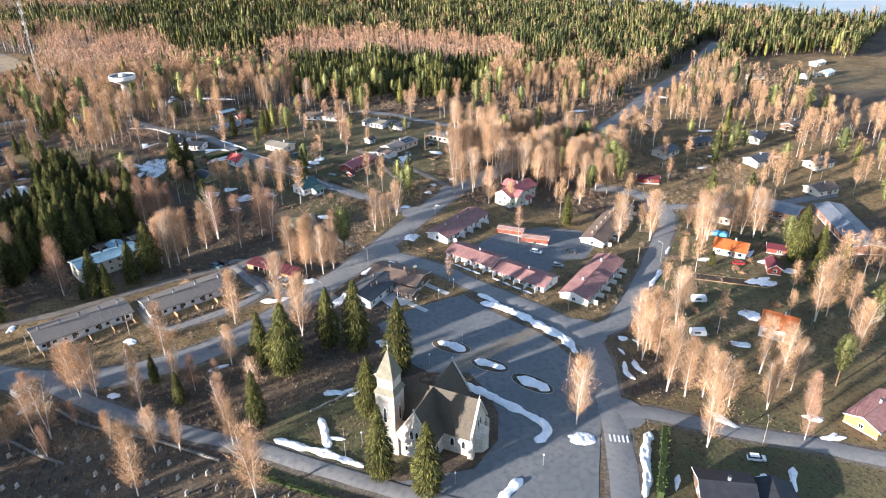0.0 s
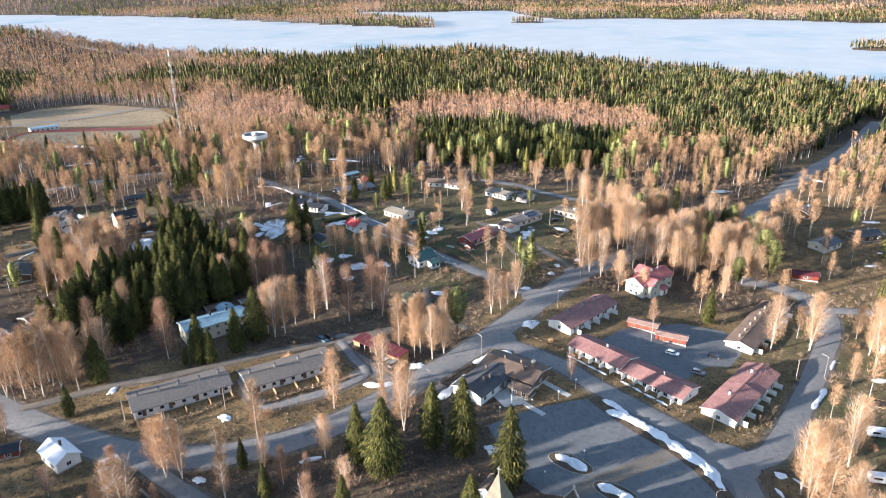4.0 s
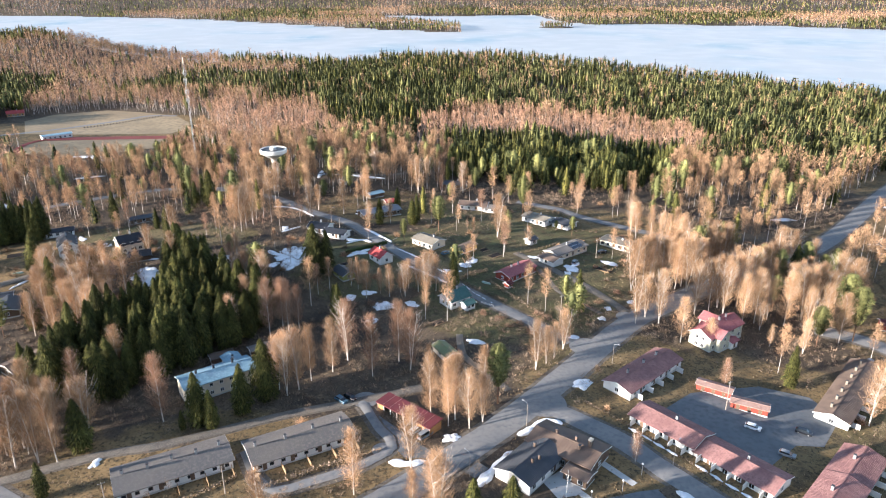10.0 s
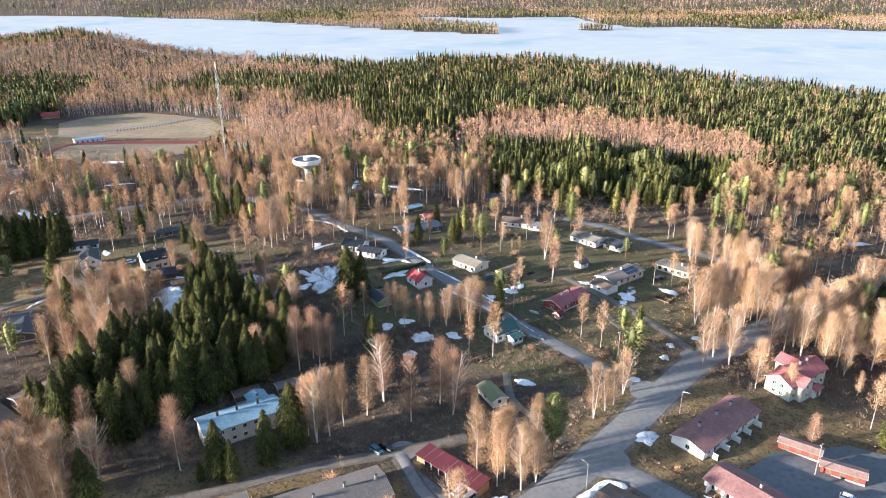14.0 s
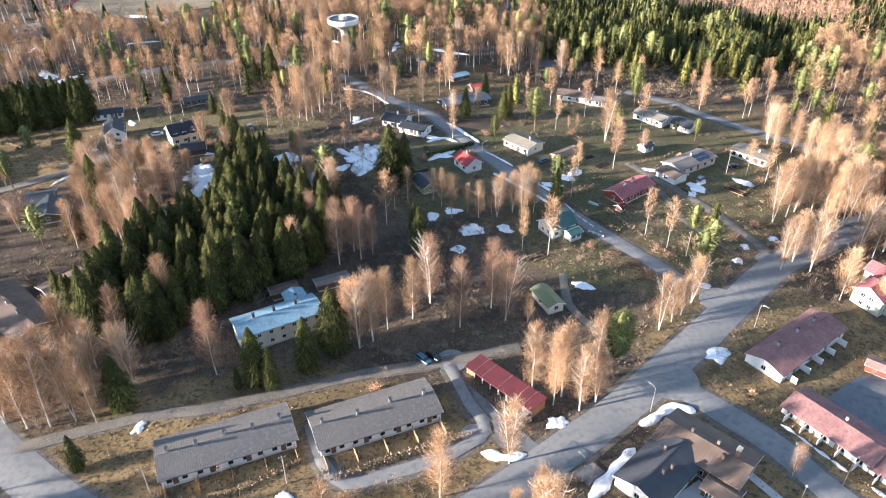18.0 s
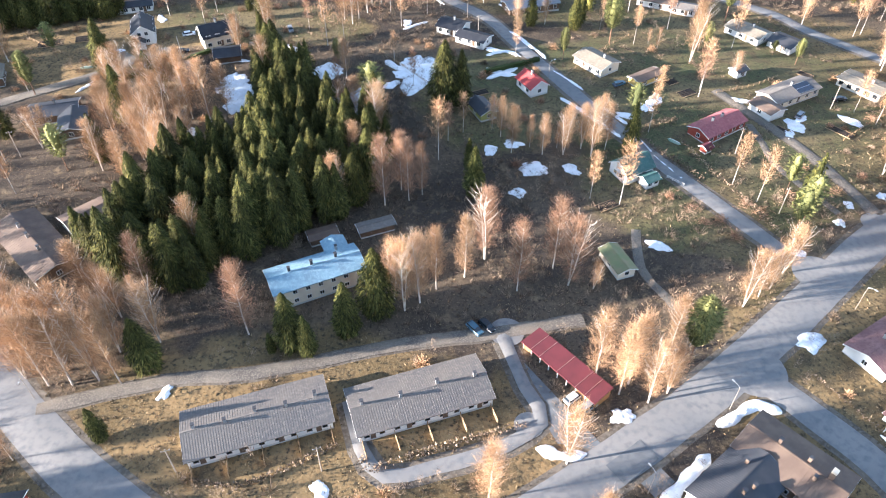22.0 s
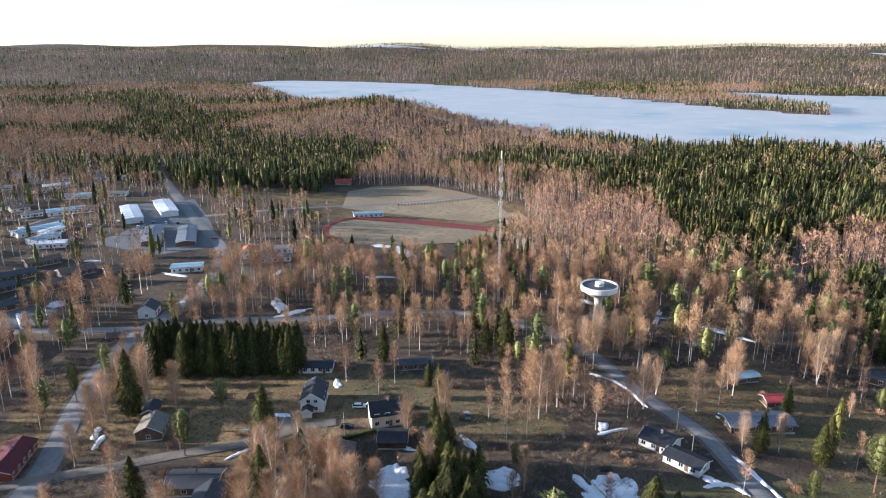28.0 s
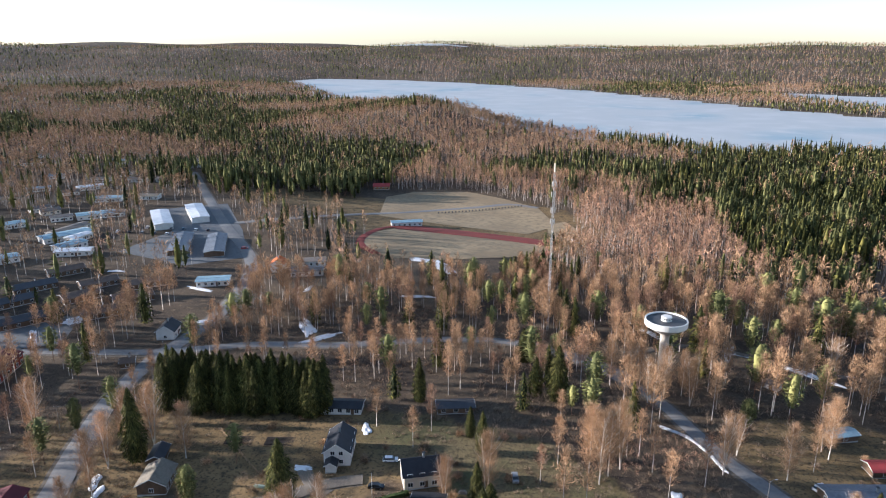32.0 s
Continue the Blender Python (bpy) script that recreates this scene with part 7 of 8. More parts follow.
    s.add([(tx + sx * c, ty + sy * c, 20.15) for sx, sy in ((-1, -1), (1, -1), (1, 1), (-1, 1))] + [(tx, ty, 27.6)], [(0, 1, 4), (1, 2, 4), (2, 3, 4), (3, 0, 4), (3, 2, 1, 0)])
    part("spire", s.mesh("spire", ROOF_SHINGLE), root, "grey shingled pyramid spire")
    part("spire_cross", Shape().box(tx - .06, ty - .06, 27.3, tx + .06, ty + .06, 29.0).box(tx - .05, ty - .4, 28.3, tx + .05, ty + .4, 28.45).mesh("spire_cross", METAL), root)
    for yaw, dx, dy in ((0, -tw - 0.06, 0), (90, 0, -tw - 0.06)):
        lancet(tx + dx, ty + dy, 7.0, yaw, 0.8, 4.6)


church()
house("lych_gate", "small brown-roofed white gatehouse by the church", 17.5, 162.5, 53, 6.0, 4.6, 2.6, 30, WHITE, ROOF_BROWN, (1, 1), 0, ((0, -1),), (), category="gatehouse")


# ---- water tower, mast ----
def lathe(profile, seg=40):
    s = Shape()
    n = len(profile)
    v = [(r * math.cos(2 * math.pi * i / seg), r * math.sin(2 * math.pi * i / seg), z) for i in range(seg) for r, z in profile]
    f = [(i * n + k, ((i + 1) % seg) * n + k, ((i + 1) % seg) * n + k + 1, i * n + k + 1) for i in range(seg) for k in range(n - 1)]
    return s.add(v, f)


def water_tower():
    gz = ground_z(-98.8, 448.7)
    root = tagged(new("water_tower"), "white concrete water tower with a flat saucer top", "water tower")
    root.matrix_basis = pose(-98.8, 448.7, gz)
    h = 29.2 - gz
    part("stem", lathe([(2.3, -0.5), (1.75, 1.0), (1.6, h - 7.0), (1.7, h - 6.0), (2.6, h - 5.0)], 28).mesh("stem", STONE, True), root)
    part("bowl", lathe([(2.5, h - 5.1), (4.5, h - 4.1), (7.0, h - 2.4), (7.3, h - 2.2)]).mesh("bowl", CONCRETE, True), root)
    part("rim", lathe([(7.3, h - 2.25), (7.45, h - 2.1), (7.5, h - 0.2), (7.4, h), (7.05, h), (7.0, h - 0.6)]).mesh("rim", TOWER_WHITE), root, "white rounded rim band")
    part("top_deck", lathe([(7.02, h - 0.55), (1.0, h - 0.45), (0.02, h - 0.45)]).mesh("top_deck", ROOF_DARK), root, "dark felt deck")
    part("cupola", lathe([(1.9, h - 0.5), (1.9, h + 0.9), (1.75, h + 1.1), (0.02, h + 1.2)], 24).mesh("cupola", TOWER_WHITE), root)
    for i in range(14):
        a = 2 * math.pi * i / 14
        part("cupola_window", cached("cupola_window", lambda: Shape().box(-0.22, -0.05, -0.2, 0.22, 0.03, 0.2).mesh("cupola_window", GLASS)), root, at=pose(1.9 * math.cos(a), 1.9 * math.sin(a), h + 0.35, 0, 0, math.degrees(a) + 90))


water_tower()


def mast():
    x, y = -154.0, 478.8
    gz = ground_z(x, y)
    root = tagged(new("radio_mast"), "tall slender steel lattice mast with white antennas", "mast")
    root.matrix_basis = pose(x, y, gz)
    top = 72.5 - gz
    legs = [(0.5 * math.cos(a), 0.5 * math.sin(a)) for a in (0, 2.094, 4.189)]
    for lx, ly in legs:
        part("mast_leg", Shape().tube([(lx, ly, -0.3), (lx, ly, top)], [0.055, 0.05], 5).mesh("mast_leg", METAL), root)
    s = Shape()
    k = int(top / 1.6)
    for i in range(k):
        for (ax, ay), (bx, by) in zip(legs, legs[1:] + legs[:1]):
            s.tube([(ax, ay, i * 1.6), (bx, by, (i + 1) * 1.6)], [0.03, 0.03], 3, False)
            s.tube([(ax, ay, i * 1.6), (bx, by, i * 1.6)], [0.025, 0.025], 3, False)
    part("mast_lattice", s.mesh("mast_lattice", METAL), root)
    part("mast_tip", Shape().box(-0.25, -0.25, top, 0.25, 0.25, top + 3.6).mesh("mast_tip", CREAM), root, "pale antenna housing")
    for i, z in enumerate((top - 5, top - 9.5, top - 16, top - 21)):
        for j in range(3):
            a = j * 2.094 + i
            part("antenna", cached("antenna", lambda: Shape().box(-0.15, -0.1, -1.1, 0.15, 0.1, 1.1).mesh("antenna", CONCRETE)), root, at=pose(0.95 * math.cos(a), 0.95 * math.sin(a), z, 0, 0, math.degrees(a) + 90))


mast()

# ---- sports ground ----
patch("pavement_sports_field", R_FIELD, FIELD, "pale sandy sports field", 0.25, step=8)
strip("track_straight", [(-318, 614), (-296, 620), (-264, 628), (-236, 634), (-214, 637)], 17.0, TRACK_RED, "dark red running track straight", lift=0.5, category="running track")
strip("track_bend", [(-318, 616), (-323, 602), (-322, 585), (-316, 566), (-305, 552), (-288, 543)], 5.0, TRACK_RED, "dark red running track bend", lift=0.45, category="running track")
strip("track_bend", [(-214, 634), (-206, 622), (-203, 608), (-208, 595)], 5.0, TRACK_RED, "dark red running track bend", lift=0.46, category="running track")
patch("pavement_sand_slope", [(-236, 694), (-226, 708), (-210, 690), (-196, 640), (-195, 612), (-214, 644)], FIELD, "bare sandy slope beside the field", 0.3, step=8)
patch("pavement_dry_meadow", [(-352, 640), (-330, 640), (-290, 645), (-236, 655), (-228, 695), (-262, 742), (-300, 760), (-343, 772), (-385, 748), (-395, 715)], FIELD, "dry straw-coloured meadow", 0.2, step=8)
for i in range(26):
    u = i / 25
    px, py = -322 + 46 * u, 680 + 60 * u
    q = tagged(new("fence_post", cached("dark_post", lambda: Shape().box(-0.5, -0.12, 0, 0.5, 0.12, 1.5).mesh("fence_post", ROOF_DARK))), "dark fence section along the field road", "fence", "dark fence by the field")
    q.matrix_basis = pose(px, py, ground_z(px, py) - 0.05, 0, 0, 52)


# ---- garages, cars, poles and small things ----
def garages():
    x, y, yaw, L, W = -13.5, 231.6, -40, 20.6, 5.0
    FOOTPRINTS.append((x, y, radians(yaw), L, W))
    root = tagged(new("garage_row"), "long row of garages with a dark red roof and ochre walls", "garage")
    root.matrix_basis = pose(x, y, ground_z(x, y), 0, 0, yaw)
    w = Shape().box(-L / 2, W / 2 - 0.15, -0.4, L / 2, W / 2, 2.5).box(-L / 2, -W / 2, -0.4, -L / 2 + 0.15, W / 2, 2.5).box(L / 2 - 0.15, -W / 2, -0.4, L / 2, W / 2, 2.5)
    part("wall", w.mesh("wall", ORANGE_WALL), root)
    for i in range(9):
        xx = -L / 2 + i * L / 8
        part("post", cached("garage_post", lambda: Shape().box(-0.08, -W / 2, -0.3, 0.08, -W / 2 + 0.16, 2.45).mesh("post", WHITE)), root, at=pose(min(max(xx, -L / 2 + .1), L / 2 - .1), 0, 0))
        if i in (0, 6, 7):
            part("garage_door", cached("garage_door", lambda: Shape().box(0.12, -W / 2 + 0.2, 0, L / 8 - 0.12, -W / 2 + 0.28, 2.15).mesh("garage_door", ORANGE_WALL)), root, at=pose(xx, 0, 0))
    part("roof", Shape().prism([(-W / 2 - 0.4, 2.45), (W / 2 + 0.3, 2.85), (W / 2 + 0.3, 3.0), (-W / 2 - 0.4, 2.6)], -L / 2 - 0.3, L / 2 + 0.3).mesh("roof", ROOF_RED), root)
    part("fascia", Shape().box(-L / 2 - 0.32, -W / 2 - 0.44, 2.35, L / 2 + 0.32, -W / 2 - 0.38, 2.62).mesh("fascia", ROOF_RED), root)
    for i in (1, 2, 4, 6, 7):
        xx = -L / 2 + i * L / 8
        part("roof_seam", cached("garage_seam", lambda: Shape().prism([(-W / 2 - 0.4, 2.6), (W / 2 + 0.3, 3.0), (W / 2 + 0.3, 3.07), (-W / 2 - 0.4, 2.67)], -0.06, 0.06).mesh("roof_seam", ROOF_PINK)), root, at=pose(xx, 0, 0))


garages()


def car(x, y, yaw, mat, label, length=4.4, tall=1.45, van=False):
    root = tagged(new("car"), label, "car")
    root.matrix_basis = pose(x, y, ground_z(x, y) + 0.1, 0, 0, yaw)
    l, w = length / 2, 0.88
    b = Shape().prism([(-w, 0.25), (w, 0.25), (w, 0.78), (w - 0.07, 0.9), (-w + 0.07, 0.9), (-w, 0.78)], -l, l)
    part("body", b.mesh("body", mat), root)
    r, f = (-l + 0.1, l * 0.5) if not van else (-l + 0.05, l * 0.72)
    cab = Shape().add([(r - 0.0, -w + .08, 0.88), (f + 0.25, -w + .08, 0.88), (f + 0.25, w - .08, 0.88), (r, w - .08, 0.88), (r + 0.45 * (not van) + 0.08, -w + .2, tall - .06), (f - 0.55, -w + .2, tall - .06), (f - 0.55, w - .2, tall - .06), (r + 0.45 * (not van) + 0.08, w - .2, tall - .06)],
                      [(0, 1, 5, 4), (1, 2, 6, 5), (2, 3, 7, 6), (3, 0, 4, 7), (4, 5, 6, 7)])
    part("cabin_glass", cab.mesh("cabin_glass", GLASS), root, "dark glazed cabin")
    part("car_roof", Shape().box(r + 0.45 * (not van) + 0.05, -w + .17, tall - 0.07, f - 0.5, w - .17, tall).mesh("car_roof", mat), root)
    for sx in (-0.6, 0.62):
        for sy in (-1, 1):
            wh = part("wheel", cached("wheel", lambda: Shape().tube([(0, -0.1, 0), (0, 0.1, 0)], [0.31, 0.31], 14).mesh("wheel", RUBBER)), root, at=pose(sx * l, sy * (w - 0.06), 0.31))
            part("rim", cached("rim", lambda: Shape().tube([(0, -0.115, 0), (0, 0.115, 0)], [0.18, 0.18], 10).mesh("rim", METAL)), wh)
    for sy in (-1, 1):
        part("headlight", cached("headlight", lambda: Shape().box(-0.03, -0.18, -0.08, 0.03, 0.18, 0.08).mesh("headlight", FRAME)), root, at=pose(l, sy * 0.6, 0.68))
        part("tail_light", cached("tail_light", lambda: Shape().box(-0.03, -0.14, -0.08, 0.03, 0.14, 0.08).mesh("tail_light", CAR_RED)), root, at=pose(-l, sy * 0.64, 0.7))


car(-11.4, 225.0, 47, CAR_WHITE, "white estate car parked before the garages")
car(-8.6, 223.0, 45, CAR_GREY, "silver van parked before the garages", 4.8, 1.9, True)
car(-31.6, 240.6, -42, CAR_DARK, "black car parked on the gravel lane")
car(-34.2, 239.2, -42, CAR_BLUE, "dark blue car parked on the gravel lane")
car(86.5, 229.0, -35, CAR_WHITE, "white car parked in the row house yard")
car(101.0, 228.0, -35, CAR_DARK, "black car parked in the row house yard")
car(91.0, 217.2, -35, CAR_GREY, "grey car parked in the row house yard")
car(-156.0, 356.0, 30, CAR_WHITE, "white car beside the yellow house")
car(-152.5, 343.5, 25, CAR_DARK, "dark car on the gravel yard")
car(-120.0, 364.0, -60, CAR_GREY, "grey car standing in rough grass")
car(-1.8, 349.5, 40, CAR_BLUE, "dark blue car beside the yellow garage")
car(55.0, 344.0, 60, CAR_GREY, "grey car on the bungalow drive")
car(70.0, 357.0, 20, CAR_DARK, "dark car on the gravel drive")
car(-46.0, 402.0, 60, CAR_WHITE, "white car on the drive of the long low house")
car(-366.0, 512.0, 40, CAR_RED, "dark red car by the workshops")
car(104.0, 112.0, -20, CAR_WHITE, "white car beside the black-roofed house")
car(120.0, 90.0, 70, CAR_GREY, "grey car on the garden drive")
car(143.0, 268.0, 40, CAR_GREY, "grey car behind the brown-roofed row")
for i in range(14):
    car(-470 + (i % 7) * 8.5, 500 + (i // 7) * 14 + (i % 7) * 3, 130, (CAR_WHITE, CAR_DARK, CAR_GREY, CAR_BLUE)[i % 4], "car parked on the workshop yard")


def caravan(x, y, yaw):
    root = tagged(new("caravan"), "white caravan parked in rough grass", "caravan")
    root.matrix_basis = pose(x, y, ground_z(x, y), 0, 0, yaw)
    part("body", Shape().prism([(-2.6, 0.5), (2.4, 0.5), (2.6, 1.5), (2.2, 2.5), (-2.2, 2.55), (-2.6, 1.6)], -1.05, 1.05, Matrix.Rotation(radians(90), 4, "Z")).mesh("body", CAR_WHITE), root)
    part("window", Shape().box(-1.4, -1.09, 1.4, 0.6, -1.05, 2.0).mesh("window", GLASS), root)
    part("wheel", Shape().tube([(0, -1.1, 0.32), (0, 1.1, 0.32)], [0.32, 0.32], 12).mesh("wheel", RUBBER), root)
    part("tow_bar", Shape().box(2.4, -0.06, 0.45, 3.8, 0.06, 0.55).mesh("tow_bar", METAL), root)


caravan(-82.4, 176.3, 40)
caravan(119.5, 166.0, -15)
caravan(131.0, 185.0, -15)


def street_lamp(x, y, yaw, h=7.5, arm=1.6):
    root = tagged(new("street_lamp"), "slim grey street lamp with a single arm", "street lamp", "village street lamps")
    root.matrix_basis = pose(x, y, ground_z(x, y), 0, 0, yaw)
    part("pole", cached(("lamp_pole", h), lambda: Shape().tube([(0, 0, -0.3), (0, 0, h)], [0.075, 0.045], 7).mesh("pole", POLE_WOOD)), root)
    part("arm", cached(("lamp_arm", h, arm), lambda: Shape().tube([(0, 0, h - 0.1), (arm * 0.5, 0, h + 0.3), (arm, 0, h + 0.35)], [0.04, 0.04, 0.035], 5).mesh("arm", METAL)), root)
    part("lamp_head", cached(("lamp_head", h, arm), lambda: Shape().box(arm - 0.1, -0.15, h + 0.28, arm + 0.55, 0.13, h + 0.41).mesh("lamp_head", METAL)), root)


for x, y, yw in ((20.6, 228.4, 130), (3.3, 206.6, 130), (-18.4, 186.5, 110), (-42.7, 175.5, 90), (-67.5, 186.0, -60), (-122, 205.5, -60), (57.7, 211.5, 40), (109.5, 117.0, 60), (53, 262, -40), (95, 305, 150), (83, 186, 180), (133, 216, 130), (152, 270, 180),
                 (70, 153, 0), (-25, 346, 40), (-58, 386, 40), (-96, 424, 40), (-244, 322, 140), (-276, 376, 140), (-300, 437, 150), (127, 328, 150)):
    street_lamp(x, y, yw)


def park_lamp(x, y):
    root = tagged(new("park_lamp"), "low path lamp with a round white globe", "lamp", "path lamps by the hall")
    root.matrix_basis = pose(x, y, ground_z(x, y))
    part("pole", cached("park_pole", lambda: Shape().tube([(0, 0, -0.3), (0, 0, 3.4)], [0.06, 0.05], 6).mesh("pole", METAL)), root)
    part("globe", cached("globe", lambda: lathe([(0.02, 3.35), (0.2, 3.42), (0.27, 3.6), (0.2, 3.8), (0.02, 3.88)], 12).mesh("globe", FRAME, True)), root)


for x, y in ((41.7, 201.4), (48.3, 207.7), (31.3, 165.9), (43.2, 173.7), (28, 118.5), (50.3, 119.5), (33, 197.5), (23, 194), (14, 188), (66.5, 146), (8, 137)):
    park_lamp(x, y)


def utility_pole(x, y, h=9.0, yaw=30):
    root = tagged(new("utility_pole"), "weathered wooden utility pole with a crossarm", "utility pole", "wooden utility poles")
    root.matrix_basis = pose(x, y, ground_z(x, y), 0, 0, yaw)
    part("pole", cached(("pole", h), lambda: Shape().tube([(0, 0, -0.4), (0, 0, h)], [0.15, 0.11], 8).mesh("pole", POLE_WOOD)), root)
    part("crossarm", cached(("crossarm", h), lambda: Shape().box(-0.8, -0.06, h - 0.55, 0.8, 0.06, h - 0.42).mesh("crossarm", POLE_WOOD)), root)
    for k in (-0.7, 0, 0.7):
        part("insulator", cached(("insulator", h), lambda: Shape().tube([(0, 0, h - 0.42), (0, 0, h - 0.22)], [0.05, 0.05], 6).mesh("insulator", FRAME)), root, at=pose(k, 0, 0))


for x, y, h in ((32.2, 319, 9), (66, 351, 9), (-58.1, 200, 8.5), (82, 238, 10), (122, 213.6, 8.5), (-171, 261, 10), (-166, 259, 10), (-175, 281, 9), (3.7, 380, 8), (-264, 324, 9), (-115, 426, 11), (-52, 372, 8), (40.8, 294, 9), (-85.5, 195, 8)):
    utility_pole(x, y, h)


def flag_pole(x, y, h):
    root = tagged(new("flagpole"), "slim white painted flagpole on a concrete footing", "flagpole")
    root.matrix_basis = pose(x, y, ground_z(x, y))
    part("pole", Shape().tube([(0, 0, -0.3), (0, 0, h)], [0.08, 0.04], 8).mesh("pole", WHITE), root)
    part("finial", lathe([(0.01, h - 0.02), (0.1, h + 0.08), (0.01, h + 0.18)], 8).mesh("finial", METAL), root)
    part("footing", Shape().box(-0.3, -0.3, -0.3, 0.3, 0.3, 0.25).mesh("footing", CONCRETE), root)


flag_pole(3.4, 132.9, 10)
flag_pole(27, 198.5, 9)
flag_pole(-150, 338, 9)


def partitions(x, y, yaw, L, W, n):
    """White porch walls standing out from a row house front, with strips of old snow between."""
    c, s = math.cos(radians(yaw)), math.sin(radians(yaw))
    for i in range(n):
        u = -L / 2 + L * (i + 0.5) / n
        px, py = x + c * u + s * (W / 2 + 1.3), y + s * u - c * (W / 2 + 1.3)
        ob = tagged(new("porch_screen", cached("porch_screen", lambda: Shape().box(-0.06, -1.25, -0.3, 0.06, 1.2, 1.7).box(-0.09, -1.3, 1.7, 0.09, 1.25, 1.78).mesh("porch_screen", WHITE))), "white boarded porch screen before a row house", "screen", "porch screens")
        ob.matrix_basis = pose(px, py, ground_z(px, py), 0, 0, yaw)
        v = u + L / n * 0.5
        if i < n - 1 and abs(yaw + 50) < 8:
            qx, qy = x + c * v + s * (W / 2 + 3.4), y + s * v - c * (W / 2 + 3.4)
            snow_bank([(qx - c * 1.9, qy - s * 1.9), (qx, qy), (qx + c * 1.9, qy + s * 1.9)], 1.1, 0.45)


partitions(61.3, 254.6, 42, 29.5, 9.8, 5)
partitions(61.6, 226.9, -50, 20.6, 10.0, 5)
partitions(75.5, 210.6, -50, 22.0, 10.0, 5)
partitions(93.5, 198.0, 44.5, 18.0, 10.2, 3)
partitions(106.0, 210.4, 44.5, 16.0, 10.2, 3)
partitions(125.5, 248.4, 47.5, 41.0, 9.4, 7)


def board_fence(x, y, yaw, length, height=1.5):
    root = tagged(new("board_fence"), "weathered tan board fence between small gardens", "fence", "garden fences of the grey rows")
    root.matrix_basis = pose(x, y, ground_z(x, y), 0, 0, yaw)
    n = int(length / 0.32)
    for i in range(n):
        part("board", cached(("board", height), lambda: Shape().box(-0.13, -0.02, 0.05, 0.13, 0.02, height).mesh("board", BOARD)), root, at=pose(i * 0.32, 0, 0.05 * math.sin(i * 2.1)))
    for i in range(0, n, 5):
        part("fence_post", cached(("fpost", height), lambda: Shape().box(-0.06, 0.02, -0.4, 0.06, 0.14, height + 0.1).mesh("fence_post", BOARD)), root, at=pose(i * 0.32, 0, 0))
    part("rail", Shape().box(-0.1, 0.02, height * 0.7, n * 0.32, 0.07, height * 0.7 + 0.1).mesh("rail", BOARD), root)


BOARD = material("weathered_boards", (0.34, 0.23, 0.12), 0.85, second=(0.24, 0.17, 0.10), scale=0.7, vary=0.15)
for hx, hy in ((-73.5, 207.6), (-42.8, 218.6)):
    c, s = math.cos(radians(28.5)), math.sin(radians(28.5))
    for u in (-13.6, -7, -0.2, 6.8, 13.4):
        px, py = hx + c * u + s * 6.0, hy + s * u - c * 6.0
        board_fence(px, py, 28.5 - 90, 4.2)


def crossing():
    cx, cy, yaw = 72.6, 124.5, 73
    for i in range(5):
        u = -2.2 + i * 1.1
        ob = tagged(new("crossing_stripe", cached("stripe", lambda: Shape().box(-1.3, -0.26, 0, 1.3, 0.26, 0.012).mesh("crossing_stripe", PAINT))), "worn white stripe of a zebra crossing", "road marking", "zebra crossing stripes")
        x, y = cx - math.sin(radians(yaw)) * u, cy + math.cos(radians(yaw)) * u
        ob.matrix_basis = pose(x, y, ground_z(x, y) + 0.275, 0, 0, yaw)


crossing()


def graves():
    rows = 0
    for gx in np.arange(-80, 0, 3.4):
        for gy in np.arange(118, 172, 5.5):
            x, y = gx + rng.uniform(-0.3, 0.3) - (gy - 140) * 0.5, gy + gx * 0.0
            if not inside([(-84, 160), (-72, 164), (-62, 157), (-40, 145), (-25, 134), (-4, 120), (-6, 112), (-76, 128)], x, y) or rng.random() < 0.25 or rows >= 150 or not clear_of_roads(x, y, 1.0):
                continue
            k = int(rng.integers(3))
            mat = (FIELDSTONE, ROOF_DARK, STONE)[k]
            ob = tagged(new("gravestone", cached(("grave", k), lambda: Shape().box(-0.45, -0.12, 0.15, 0.45, 0.12, 0.95 + 0.15 * k).box(-0.6, -0.25, -0.2, 0.6, 0.25, 0.18).mesh("gravestone", mat))), "small upright gravestone on a low plinth", "gravestone", "gravestones of the churchyard")
            ob.matrix_basis = pose(x, y, ground_z(x, y), 0, 0, 60 + rng.uniform(-4, 4))
            rows += 1


graves()


def stone_wall(pts, h=0.65, w=0.65):
    line = smooth_line(pts, 1.1)
    root = tagged(new("stone_wall"), "low grey fieldstone wall of the churchyard", "wall")
    proto = []
    for k in range(6):
        s = Shape()
        a, b, c = 0.5 + 0.12 * (k % 3), w / 2, h * (0.75 + 0.09 * k)
        s.add([(-a, -b, -0.2), (a, -b * 0.9, -0.2), (a * 0.9, b, -0.2), (-a, b * 0.95, -0.2), (-a * 0.8, -b * 0.7, c), (a * 0.75, -b * 0.8, c * 0.94), (a * 0.8, b * 0.75, c), (-a * 0.7, b * 0.7, c * 0.97)],
              [(0, 1, 5, 4), (1, 2, 6, 5), (2, 3, 7, 6), (3, 0, 4, 7), (4, 5, 6, 7)])
        proto.append(s.mesh("stone", FIELDSTONE))
    for k, p in enumerate(line[:-1]):
        d = line[k + 1] - p
        part("stone", proto[k % 6 if k % 5 else 3], root, at=pose(p.x, p.y, ground_z(p.x, p.y), 0, 0, math.degrees(math.atan2(d.y, d.x)) + rng.uniform(-5, 5)))


stone_wall([(-71, 167), (-62.4, 159.3), (-47, 151), (-39.6, 146.7), (-26.6, 138)])
stone_wall([(-80, 157), (-72, 150.5), (-64, 145)])
stone_wall([(-4, 152), (6, 157), (14, 160)])

